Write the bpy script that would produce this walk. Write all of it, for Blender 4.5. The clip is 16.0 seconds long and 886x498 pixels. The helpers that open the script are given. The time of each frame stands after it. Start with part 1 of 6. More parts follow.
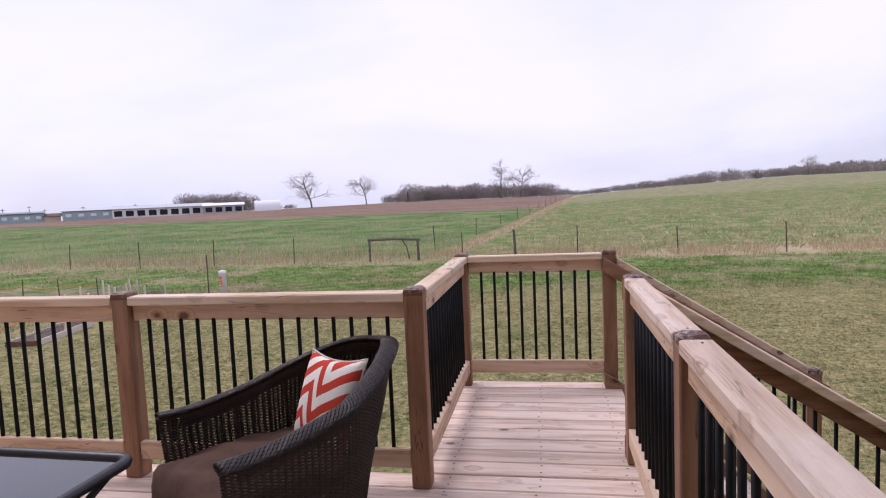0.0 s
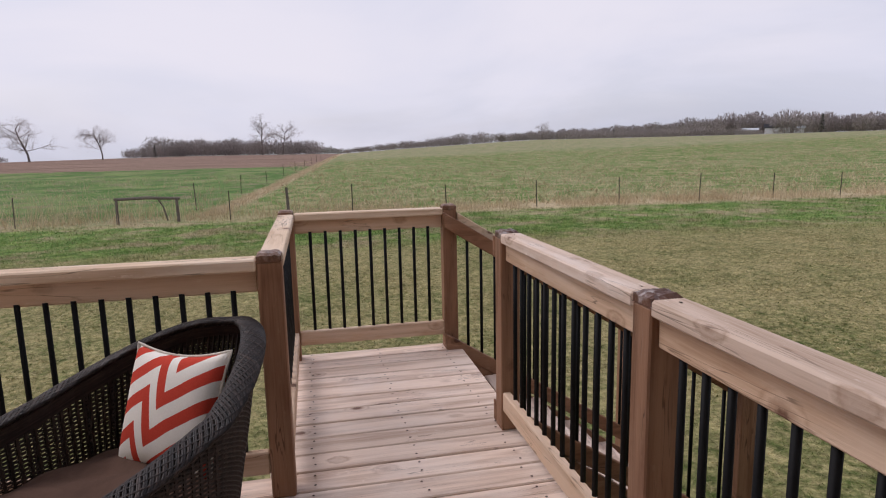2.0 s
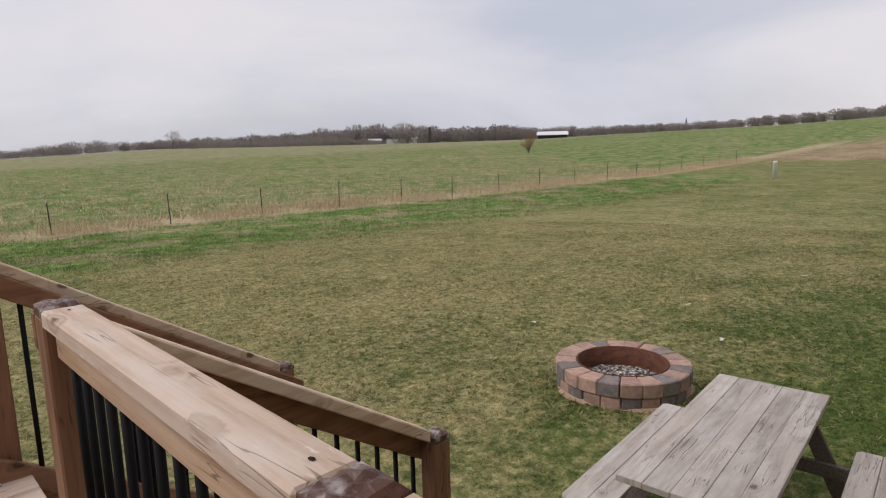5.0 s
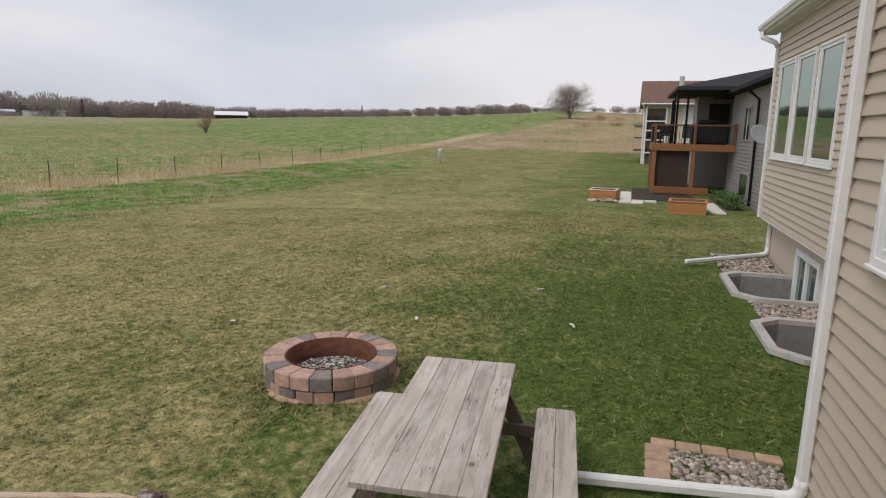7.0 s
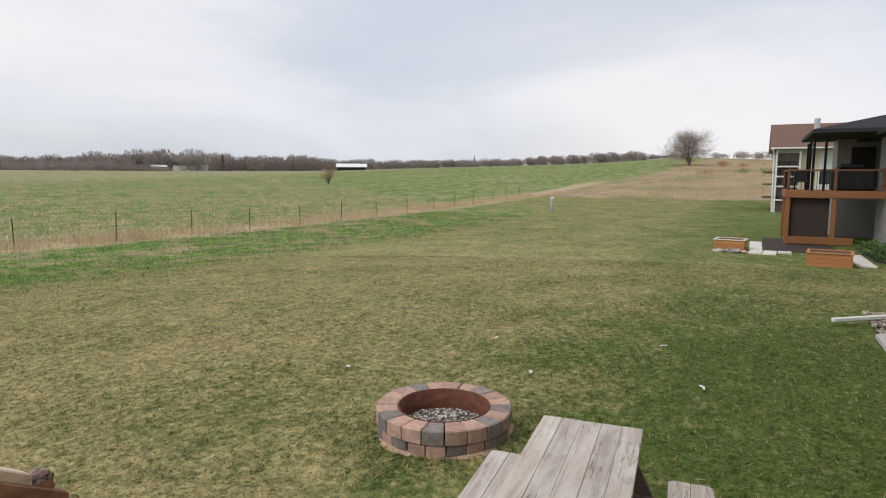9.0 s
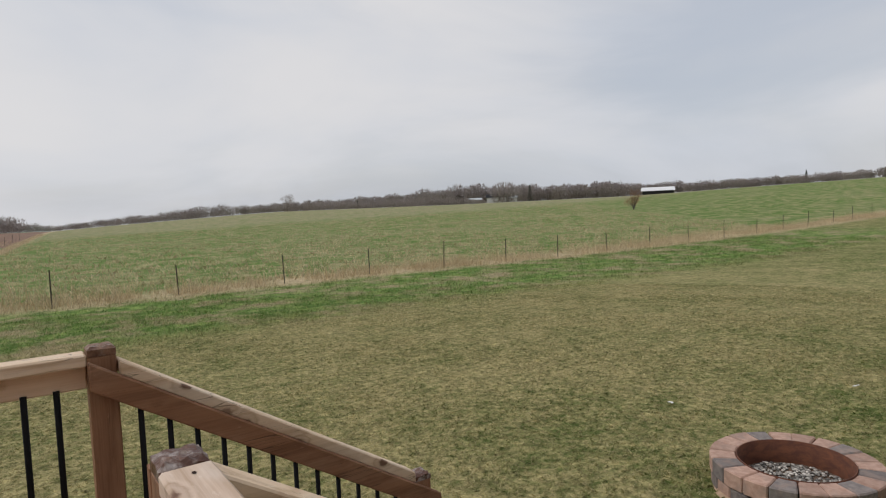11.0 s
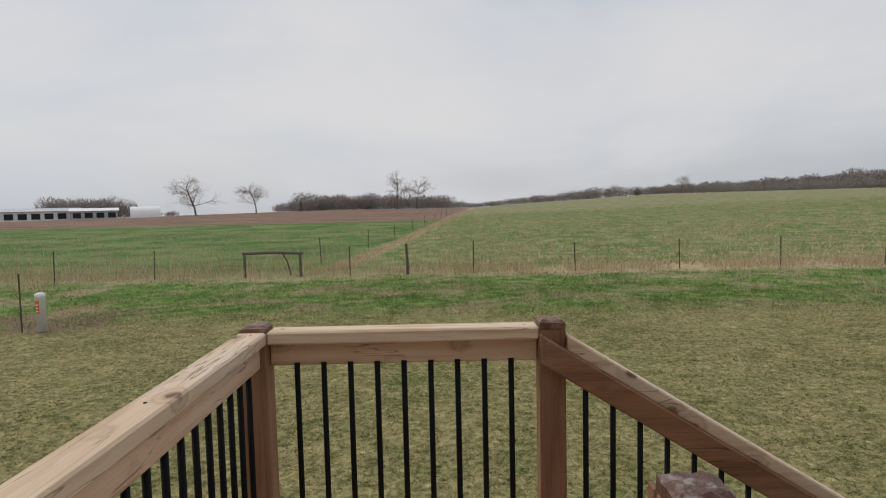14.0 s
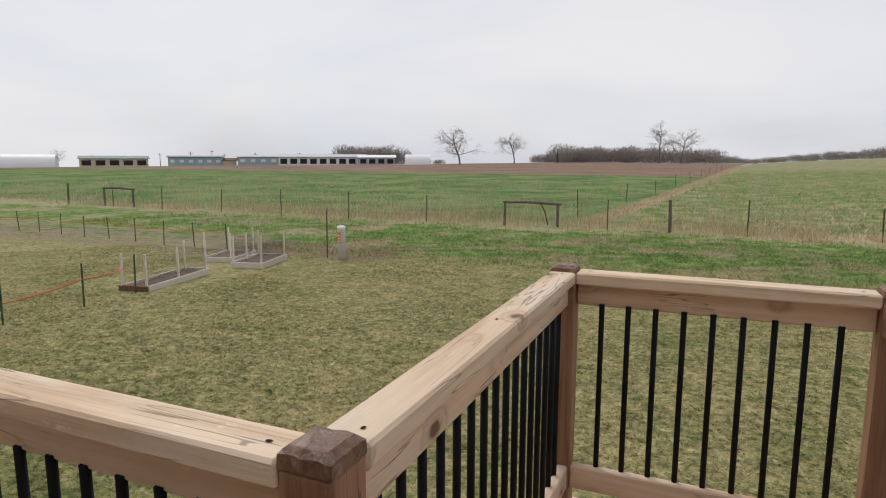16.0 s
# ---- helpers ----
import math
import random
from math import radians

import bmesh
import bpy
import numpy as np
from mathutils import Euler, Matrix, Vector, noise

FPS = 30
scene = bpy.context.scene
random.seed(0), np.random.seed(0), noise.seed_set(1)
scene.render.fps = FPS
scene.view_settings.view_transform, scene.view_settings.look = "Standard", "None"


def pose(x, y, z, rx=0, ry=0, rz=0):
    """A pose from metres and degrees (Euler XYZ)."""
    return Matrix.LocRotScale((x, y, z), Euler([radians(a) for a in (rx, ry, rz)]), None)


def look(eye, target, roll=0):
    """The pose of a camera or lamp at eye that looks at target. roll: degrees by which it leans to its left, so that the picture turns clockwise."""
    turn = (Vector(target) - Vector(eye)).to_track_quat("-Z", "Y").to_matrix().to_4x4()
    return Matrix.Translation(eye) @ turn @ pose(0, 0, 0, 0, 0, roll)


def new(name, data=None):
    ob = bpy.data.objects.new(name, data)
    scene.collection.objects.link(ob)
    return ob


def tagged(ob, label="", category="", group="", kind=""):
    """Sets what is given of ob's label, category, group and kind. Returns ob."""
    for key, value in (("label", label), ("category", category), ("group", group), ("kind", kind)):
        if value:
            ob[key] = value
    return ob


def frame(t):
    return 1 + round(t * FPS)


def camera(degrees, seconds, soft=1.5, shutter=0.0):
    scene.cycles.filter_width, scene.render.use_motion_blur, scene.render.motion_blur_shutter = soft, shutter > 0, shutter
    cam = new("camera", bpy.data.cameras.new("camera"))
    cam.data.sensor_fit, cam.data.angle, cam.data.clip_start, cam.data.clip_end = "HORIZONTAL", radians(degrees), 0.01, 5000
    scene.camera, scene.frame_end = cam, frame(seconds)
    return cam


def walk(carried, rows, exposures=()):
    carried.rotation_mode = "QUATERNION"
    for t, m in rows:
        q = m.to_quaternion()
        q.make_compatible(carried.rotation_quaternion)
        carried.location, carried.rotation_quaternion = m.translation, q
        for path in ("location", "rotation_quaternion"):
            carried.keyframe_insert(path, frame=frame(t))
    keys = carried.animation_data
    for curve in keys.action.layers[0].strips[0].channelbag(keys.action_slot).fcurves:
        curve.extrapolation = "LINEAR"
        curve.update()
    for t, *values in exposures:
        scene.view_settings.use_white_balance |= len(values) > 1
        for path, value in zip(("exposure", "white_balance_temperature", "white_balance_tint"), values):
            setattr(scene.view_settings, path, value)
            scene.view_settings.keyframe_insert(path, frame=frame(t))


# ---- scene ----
cam = camera(71.8, 16.0, soft=1.1)
PATH = [
    (0, (0.21, 0.978, 1.35), (-0.132, 2.941, 1.18), -2.5),
    (0.5, (0.067, 1.114, 1.313), (-0.055, 3.097, 1.087), -3.2),
    (1, (-0.042, 1.25, 1.314), (0.015, 3.234, 1.063), -2.3),
    (1.5, (-0.127, 1.342, 1.313), (0.104, 3.309, 1.032), -1.3),
    (2, (-0.239, 1.421, 1.305), (0.168, 3.351, 0.977), -1.2),
    (2.5, (-0.265, 1.515, 1.303), (0.3, 3.401, 0.951), -1.7),
    (3, (-0.192, 1.685, 1.315), (0.537, 3.515, 0.97), -1.8),
    (3.5, (-0.101, 1.814, 1.31), (0.829, 3.554, 0.983), -2.2),
    (3.7, (-0.055, 1.915, 1.296), (0.964, 3.608, 0.988), -2),
    (5.8, (0.351, 2.433, 1.284), (1.92, 3.616, 0.913), -0.7),
    (6, (0.356, 2.486, 1.284), (1.982, 3.588, 0.909), -0.4),
    (6.5, (0.376, 2.564, 1.295), (2.152, 3.4, 0.912), 0.5),
    (7, (0.39, 2.56, 1.343), (2.272, 3.116, 0.961), 0.9),
    (7.5, (0.33, 2.535, 1.37), (2.267, 2.892, 1.025), 1.6),
    (8, (0.385, 2.555, 1.366), (2.329, 2.92, 1.069), 1.7),
    (8.5, (0.451, 2.604, 1.347), (2.342, 3.203, 1.089), 1.3),
    (9, (0.502, 2.67, 1.337), (2.274, 3.568, 1.107), 0.2),
    (9.5, (0.543, 2.699, 1.337), (2.145, 3.88, 1.139), -1.3),
    (10, (0.546, 2.796, 1.344), (1.97, 4.19, 1.176), -1.7),
    (10.2, (0.485, 2.788, 1.363), (1.842, 4.25, 1.21), -1.9),
    (12.3, (0.342, 3.055, 1.347), (1.173, 4.870, 1.224), -2.1),
    (12.5, (0.346, 3.105, 1.335), (1.097, 4.955, 1.217), -2),
    (13, (0.338, 3.15, 1.341), (0.866, 5.076, 1.22), -1.9),
    (13.5, (0.294, 3.161, 1.342), (0.564, 5.139, 1.214), -1.7),
    (14, (0.248, 3.163, 1.342), (0.243, 5.158, 1.196), -1.3),
    (14.5, (0.218, 3.192, 1.328), (-0.062, 5.164, 1.146), -1.3),
    (15, (0.192, 3.193, 1.311), (-0.306, 5.117, 1.088), -0.8),
    (15.5, (0.129, 3.125, 1.318), (-0.512, 5.002, 1.063), -0.2),
    (16, (0.064, 3.032, 1.327), (-0.725, 4.847, 1.035), 0.1),
]
EXPOSURES = [(0.0, 0.20, 5950, 27), (1.0, 0.02, 5950, 23), (2.0, -0.10, 6200, 20), (2.6, -0.16, 6300, 18), (3.5, -0.13, 6400, 16), (6.0, -0.20, 6500, 14), (7.0, -0.08, 6500, 12), (8.0, 0.08, 6500, 11), (9.0, 0.08, 6500, 10),
             (10.0, -0.10, 6500, 10), (12.5, -0.33, 6500, 9), (14.0, -0.32, 6500, 9), (15.2, -0.27, 6500, 10), (16.0, -0.06, 6500, 10)]
walk(cam, [(t, look(eye, target, roll)) for t, eye, target, roll in PATH], EXPOSURES)

# ---------------------------------------------------------------- world and sun
SUN_EL, SUN_AZ = radians(52), radians(-55)
world = bpy.data.worlds.new("overcast_sky")
scene.world = world
world.use_nodes = True


def node(nt, kind, ins=None, operation="", interpolation="", blend="", group=None):
    n = nt.nodes.new(kind)
    if operation:
        n.operation = operation
    if interpolation:
        n.interpolation_type = interpolation
    if blend:
        n.data_type, n.blend_type = "RGBA", blend
    if group:
        n.node_tree = group
    for k, v in (ins or {}).items():
        if isinstance(v, bpy.types.NodeSocket):
            nt.links.new(v, n.inputs[k])
        else:
            n.inputs[k].default_value = v
    return n


def maths(nt, op, a, b=0.0, c=0.0, clamp=False):
    n = node(nt, "ShaderNodeMath", {0: a, 1: b, 2: c}, operation=op)
    n.use_clamp = clamp
    return n.outputs[0]


def smooth(nt, v, lo, hi, out0=0.0, out1=1.0):
    return node(nt, "ShaderNodeMapRange", {"Value": v, "From Min": lo, "From Max": hi, "To Min": out0, "To Max": out1}, interpolation="SMOOTHSTEP").outputs[0]


def mixc(nt, f, a, b, blend="MIX"):
    n = node(nt, "ShaderNodeMix", {0: f, 6: a, 7: b}, blend=blend)
    return n.outputs[2]


def noisy(nt, vec, scale, detail=4.0, rough=0.55, dist=0.0):
    return node(nt, "ShaderNodeTexNoise", {"Vector": vec, "Scale": scale, "Detail": detail, "Roughness": rough, "Distortion": dist}).outputs[0]


def rgb(r, g, b):
    return (r, g, b, 1.0)


wt = world.node_tree
wt.nodes.clear()
sky = node(wt, "ShaderNodeTexSky")
sky.sky_type, sky.sun_disc = "NISHITA", False
sky.sun_elevation, sky.sun_rotation = SUN_EL, SUN_AZ
sky.dust_density = 3.0
way = node(wt, "ShaderNodeTexCoord").outputs["Generated"]
flat = node(wt, "ShaderNodeMapping", {"Vector": way, "Scale": (1.0, 1.0, 3.0)}).outputs[0]
cover = smooth(wt, noisy(wt, flat, 1.5, 6.0, 0.55, 0.5), 0.36, 0.62)
shade = smooth(wt, noisy(wt, flat, 1.7, 4.0, 0.5, 0.3), 0.28, 0.72)
cloud = mixc(wt, shade, rgb(0.70, 0.74, 0.82), rgb(0.87, 0.86, 0.875))
sky_s = node(wt, "ShaderNodeVectorMath", {0: sky.outputs[0], 3: 0.12}, operation="SCALE").outputs[0]
both = mixc(wt, maths(wt, "MULTIPLY_ADD", cover, 0.22, 0.74), sky_s, cloud)
bg = node(wt, "ShaderNodeBackground", {"Color": both, "Strength": 1.0})
node(wt, "ShaderNodeOutputWorld", {"Surface": bg.outputs[0]})

sun = new("sun", bpy.data.lights.new("sun", "SUN"))
sun.data.energy, sun.data.angle, sun.data.color = 1.35, radians(28), (1.0, 0.95, 0.88)
sun.matrix_world = look((0, 0, 0), (-math.sin(SUN_AZ) * math.cos(SUN_EL), -math.cos(SUN_AZ) * math.cos(SUN_EL), -math.sin(SUN_EL)))


# ---------------------------------------------------------------- materials
def surface(name, c1, c2, scale=8.0, stretch=(1, 1, 1), rough=0.75, metal=0.0, bump=0.15, stain=None, stain_scale=1.2, stain_amount=0.5,
            vary=0.15, knots=None, spec=0.4, fine=90.0, island=False, world_space=False):
    """A worn surface: two colours in stretched grain, larger stains, knots, fine relief, and a shift from piece to piece."""
    m = bpy.data.materials.new(name)
    m.use_nodes = True
    nt = m.node_tree
    bs = nt.nodes["Principled BSDF"]
    geo = node(nt, "ShaderNodeNewGeometry")
    info = node(nt, "ShaderNodeObjectInfo")
    rnd = geo.outputs["Random Per Island"] if island else info.outputs["Random"]
    at = geo.outputs["Position"] if world_space else node(nt, "ShaderNodeTexCoord").outputs["Object"]
    shift = node(nt, "ShaderNodeCombineXYZ", {0: maths(nt, "MULTIPLY", rnd, 37.0), 1: maths(nt, "MULTIPLY", rnd, 11.0), 2: maths(nt, "MULTIPLY", rnd, 5.0)}).outputs[0]
    moved = node(nt, "ShaderNodeVectorMath", {0: at, 1: shift}, operation="ADD").outputs[0]
    vec = node(nt, "ShaderNodeMapping", {"Vector": moved, "Scale": stretch}).outputs[0]
    grain = noisy(nt, vec, scale, 6.0, 0.62, 0.3)
    colour = mixc(nt, smooth(nt, grain, 0.3, 0.7), rgb(*c1), rgb(*c2))
    if stain:
        blot = smooth(nt, noisy(nt, moved, stain_scale, 5.0, 0.6), 0.48, 0.72, 0.0, stain_amount)
        colour = mixc(nt, blot, colour, rgb(*stain))
    if knots:
        kv = node(nt, "ShaderNodeMapping", {"Vector": moved, "Scale": knots[1]}).outputs[0]
        vor = node(nt, "ShaderNodeTexVoronoi", {"Vector": kv, "Scale": knots[2]})
        colour = mixc(nt, smooth(nt, vor.outputs["Distance"], knots[3], knots[3] * 0.35, 0.0, 0.8), colour, rgb(*knots[0]))
    hsv = node(nt, "ShaderNodeHueSaturation", {"Color": colour, "Value": maths(nt, "MULTIPLY_ADD", rnd, 2 * vary, 1.0 - vary)})
    nt.links.new(hsv.outputs[0], bs.inputs["Base Color"])
    bs.inputs["Metallic"].default_value, bs.inputs["Specular IOR Level"].default_value = metal, spec
    nt.links.new(smooth(nt, grain, 0.2, 0.8, max(rough - 0.1, 0.02), min(rough + 0.12, 1.0)), bs.inputs["Roughness"])
    if bump:
        small = noisy(nt, vec, fine, 3.0, 0.6)
        rel = node(nt, "ShaderNodeBump", {"Height": maths(nt, "MULTIPLY_ADD", small, 0.4, grain), "Strength": bump, "Distance": 0.01})
        nt.links.new(rel.outputs[0], bs.inputs["Normal"])
    return m


def timber(name, deep, pale, worn, along="x", rough=0.7, vary=0.12, wear=0.5, knot=(0.12, 0.05, 0.028), knots=0.62, rings=5.0, bump=0.3, soft=0.25):
    """Sawn wood: year rings drawn out along the board, fine fibre, round knots, hairline checks and weathered flecks."""
    m = bpy.data.materials.new(name)
    m.use_nodes = True
    nt = m.node_tree
    bs = nt.nodes["Principled BSDF"]
    rnd = node(nt, "ShaderNodeObjectInfo").outputs["Random"]
    at = node(nt, "ShaderNodeTexCoord").outputs["Object"]
    shift = node(nt, "ShaderNodeCombineXYZ", {0: maths(nt, "MULTIPLY", rnd, 53.0), 1: maths(nt, "MULTIPLY", rnd, 17.0), 2: maths(nt, "MULTIPLY", rnd, 29.0)}).outputs[0]
    moved = node(nt, "ShaderNodeVectorMath", {0: at, 1: shift}, operation="ADD").outputs[0]

    def drawn(a, b):
        return node(nt, "ShaderNodeMapping", {"Vector": moved, "Scale": (a, b, b) if along == "x" else (b, b, a)}).outputs[0]
    spot = node(nt, "ShaderNodeTexVoronoi", {"Vector": drawn(5.0, 7.5), "Scale": 1.0})
    kept = smooth(nt, node(nt, "ShaderNodeSeparateColor", {0: spot.outputs["Color"]}).outputs[0], knots, knots + 0.05)
    ragged = maths(nt, "MULTIPLY_ADD", noisy(nt, moved, 70.0, 3.0), 0.10, maths(nt, "SUBTRACT", spot.outputs["Distance"], 0.05))
    core = maths(nt, "MULTIPLY", smooth(nt, ragged, 0.16, 0.09), kept)
    halo = maths(nt, "MULTIPLY", smooth(nt, ragged, 0.38, 0.12), kept)
    figure = maths(nt, "MULTIPLY_ADD", halo, 0.25, noisy(nt, drawn(0.55, 7.0), 1.0, 3.0, 0.45, 0.35))
    ring = maths(nt, "PINGPONG", maths(nt, "MULTIPLY", figure, rings), 0.5)
    fibre = noisy(nt, drawn(6.0, 170.0), 1.0, 3.0, 0.6)
    tone = maths(nt, "MULTIPLY_ADD", fibre, 0.55, maths(nt, "MULTIPLY_ADD", ring, 0.9, maths(nt, "MULTIPLY", noisy(nt, drawn(1.5, 14.0), 1.0, 4.0), 0.5)))
    colour = mixc(nt, smooth(nt, tone, 0.42, 1.02 + soft), rgb(*pale), rgb(*deep))
    blot = smooth(nt, noisy(nt, drawn(2.2, 6.0), 1.0, 6.0, 0.65), 0.44, 0.66, 0.0, wear)
    colour = mixc(nt, blot, colour, rgb(*worn))
    fleck = smooth(nt, noisy(nt, drawn(16.0, 45.0), 1.0, 4.0, 0.7), 0.62, 0.72, 0.0, wear)
    colour = mixc(nt, fleck, colour, rgb(*[min(1.0, 1.12 * v) for v in worn]))
    check = maths(nt, "ABSOLUTE", maths(nt, "SUBTRACT", noisy(nt, drawn(1.6, 26.0), 1.0, 2.0), 0.5))
    check = maths(nt, "MULTIPLY", smooth(nt, check, 0.012, 0.003), smooth(nt, noisy(nt, drawn(3.0, 5.0), 1.0, 2.0), 0.50, 0.58, 0.0, 0.6))
    colour = mixc(nt, check, colour, rgb(*[0.25 * v for v in deep]))
    colour = mixc(nt, maths(nt, "MULTIPLY", halo, 0.35), colour, rgb(*[0.5 * (v + w) for v, w in zip(deep, knot)]))
    colour = mixc(nt, maths(nt, "MULTIPLY", core, 0.85), colour, rgb(*knot))
    hsv = node(nt, "ShaderNodeHueSaturation", {"Color": colour, "Value": maths(nt, "MULTIPLY_ADD", rnd, 2 * vary, 1.0 - vary)})
    nt.links.new(hsv.outputs[0], bs.inputs["Base Color"])
    bs.inputs["Specular IOR Level"].default_value = 0.35
    nt.links.new(smooth(nt, fibre, 0.2, 0.8, rough - 0.08, min(rough + 0.14, 1.0)), bs.inputs["Roughness"])
    high = maths(nt, "SUBTRACT", maths(nt, "MULTIPLY_ADD", fibre, 0.5, maths(nt, "MULTIPLY", ring, -0.6)), maths(nt, "MULTIPLY_ADD", check, 2.0, maths(nt, "MULTIPLY", core, 0.5)))
    rel = node(nt, "ShaderNodeBump", {"Height": high, "Strength": bump, "Distance": 0.006})
    nt.links.new(rel.outputs[0], bs.inputs["Normal"])
    return m


deck_wood = timber("deck_board_cedar", (0.44, 0.305, 0.225), (0.76, 0.60, 0.485), (0.74, 0.63, 0.55), vary=0.15, wear=0.5, knots=0.70)
rail_wood = timber("weathered_rail_cedar", (0.42, 0.29, 0.20), (0.68, 0.53, 0.42), (0.70, 0.61, 0.54), vary=0.06, wear=0.7, knots=0.55)
post_wood = timber("stained_post_wood", (0.165, 0.075, 0.038), (0.33, 0.175, 0.10), (0.36, 0.22, 0.14), along="z", rough=0.6, vary=0.1, wear=0.3, knot=(0.06, 0.025, 0.015), knots=0.8)
post_top = surface("worn_dark_post_top", (0.075, 0.032, 0.022), (0.15, 0.07, 0.045), 18.0, (1, 1, 1), 0.35, bump=0.5, stain=(0.55, 0.5, 0.48), stain_scale=28.0, stain_amount=0.8, vary=0.1)
# paler and yellower cedar than rail_wood
rail_yellow = timber("yellow_rail_cedar", (0.50, 0.335, 0.205), (0.76, 0.585, 0.42), (0.76, 0.65, 0.53), vary=0.06, wear=0.55, knots=0.55)
fascia_wood = timber("warm_knotty_cedar", (0.43, 0.265, 0.160), (0.70, 0.50, 0.345), (0.70, 0.57, 0.45), vary=0.06, wear=0.4, knots=0.40)
post_top_plain = surface("dark_brown_post_top", (0.10, 0.045, 0.026), (0.25, 0.13, 0.075), 22.0, (1, 1, 1), 0.4, bump=0.8, stain=(0.42, 0.33, 0.27), stain_scale=30.0, stain_amount=0.5, vary=0.1)
stair_wood = timber("orange_stained_wood", (0.14, 0.062, 0.031), (0.28, 0.140, 0.076), (0.38, 0.23, 0.145), vary=0.08, wear=0.35, knot=(0.05, 0.021, 0.013), knots=0.40)
black_metal = surface("black_powder_coat", (0.004, 0.004, 0.0045), (0.008, 0.008, 0.009), 20.0, rough=0.62, bump=0.04, vary=0.1, spec=0.18)
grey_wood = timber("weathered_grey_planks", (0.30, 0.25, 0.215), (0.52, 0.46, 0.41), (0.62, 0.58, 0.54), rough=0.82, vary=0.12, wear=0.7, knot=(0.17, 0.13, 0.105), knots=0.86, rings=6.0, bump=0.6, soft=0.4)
# darker copy of the grey planks: shade under the table top, put into colour
shaded_grey_wood = surface("shaded_grey_timber", (0.12, 0.09, 0.075), (0.20, 0.16, 0.14), 6.0, (0.5, 12, 12), 0.85, bump=0.4, vary=0.15, spec=0.2)
siding = surface("tan_vinyl_siding", (0.52, 0.44, 0.35), (0.55, 0.47, 0.375), 3.0, (1, 12, 12), 0.55, bump=0.06, stain=(0.46, 0.39, 0.31), stain_scale=0.8, stain_amount=0.35, vary=0.03)
grey_siding = surface("grey_vinyl_siding", (0.28, 0.265, 0.265), (0.32, 0.305, 0.30), 3.0, (1, 12, 12), 0.6, bump=0.06, vary=0.03)
white_siding = surface("white_vinyl_siding", (0.66, 0.65, 0.63), (0.74, 0.73, 0.71), 3.0, (1, 12, 12), 0.6, bump=0.05, vary=0.03)
cream_siding = surface("cream_siding", (0.58, 0.50, 0.36), (0.64, 0.56, 0.42), 3.0, (1, 12, 12), 0.6, bump=0.05, vary=0.03)
white_vinyl = surface("white_vinyl_trim", (0.74, 0.74, 0.75), (0.82, 0.82, 0.82), 6.0, rough=0.42, bump=0.03, stain=(0.62, 0.61, 0.59), stain_scale=3.0, stain_amount=0.35, vary=0.02)
shingle = surface("dark_asphalt_shingle", (0.020, 0.021, 0.024), (0.050, 0.050, 0.054), 30.0, (1, 4, 1), 0.9, bump=0.4, vary=0.15, spec=0.15)
brown_shingle = surface("brown_shingle", (0.13, 0.075, 0.055), (0.19, 0.115, 0.085), 30.0, rough=0.9, bump=0.3, vary=0.15)
concrete = surface("pale_concrete", (0.40, 0.38, 0.355), (0.50, 0.48, 0.45), 10.0, rough=0.85, bump=0.2, stain=(0.32, 0.30, 0.27), stain_scale=2.0, vary=0.08)
well_grey = surface("grey_well_liner", (0.21, 0.21, 0.21), (0.27, 0.265, 0.26), 6.0, rough=0.75, bump=0.15, stain=(0.17, 0.165, 0.16), stain_scale=1.5, vary=0.05)
block_stone = surface("tumbled_wall_block", (0.385, 0.235, 0.18), (0.51, 0.345, 0.275), 16.0, rough=0.9, bump=0.55, stain=(0.29, 0.215, 0.185), stain_scale=6.0, stain_amount=0.7, vary=0.16)
block_grey = surface("charcoal_wall_block", (0.155, 0.135, 0.13), (0.26, 0.225, 0.21), 16.0, rough=0.9, bump=0.55, stain=(0.33, 0.24, 0.20), stain_scale=6.0, stain_amount=0.7, vary=0.2)
rust = surface("rusted_steel_ring", (0.085, 0.03, 0.018), (0.17, 0.065, 0.035), 9.0, (1, 1, 2), 0.85, bump=0.3, stain=(0.05, 0.025, 0.02), stain_scale=3.0, vary=0.05)
paver_mat = surface("tan_clay_paver", (0.40, 0.27, 0.18), (0.50, 0.36, 0.25), 14.0, rough=0.9, bump=0.4, stain=(0.30, 0.21, 0.15), stain_scale=6.0, vary=0.15)
rock_mat = surface("river_rock", (0.15, 0.12, 0.098), (0.52, 0.45, 0.38), 5.0, rough=0.8, bump=0.2, vary=0.45, island=True)
ash_mat = surface("pale_and_black_ash_gravel", (0.05, 0.05, 0.05), (0.62, 0.58, 0.53), 8.0, rough=0.9, bump=0.3, vary=0.6, island=True)
mulch_mat = surface("dark_mulch", (0.03, 0.022, 0.018), (0.07, 0.05, 0.04), 25.0, rough=0.95, bump=0.8, vary=0.1)
soil_mat = surface("garden_soil", (0.10, 0.07, 0.05), (0.17, 0.12, 0.09), 20.0, rough=0.95, bump=0.8, vary=0.1)
wicker = surface("dark_resin_wicker", (0.013, 0.008, 0.006), (0.042, 0.026, 0.020), 30.0, rough=0.5, bump=0.2, vary=0.5, island=True, spec=0.35)
wicker_black = surface("black_rim_wrap", (0.010, 0.007, 0.006), (0.040, 0.026, 0.021), 40.0, rough=0.5, bump=0.3, vary=0.7, island=True, spec=0.3)
brown_cloth = surface("brown_seat_cloth", (0.085, 0.05, 0.036), (0.115, 0.07, 0.052), 14.0, rough=0.95, bump=0.25, stain=(0.06, 0.035, 0.026), stain_scale=4.0, vary=0.05, fine=400.0, spec=0.1)
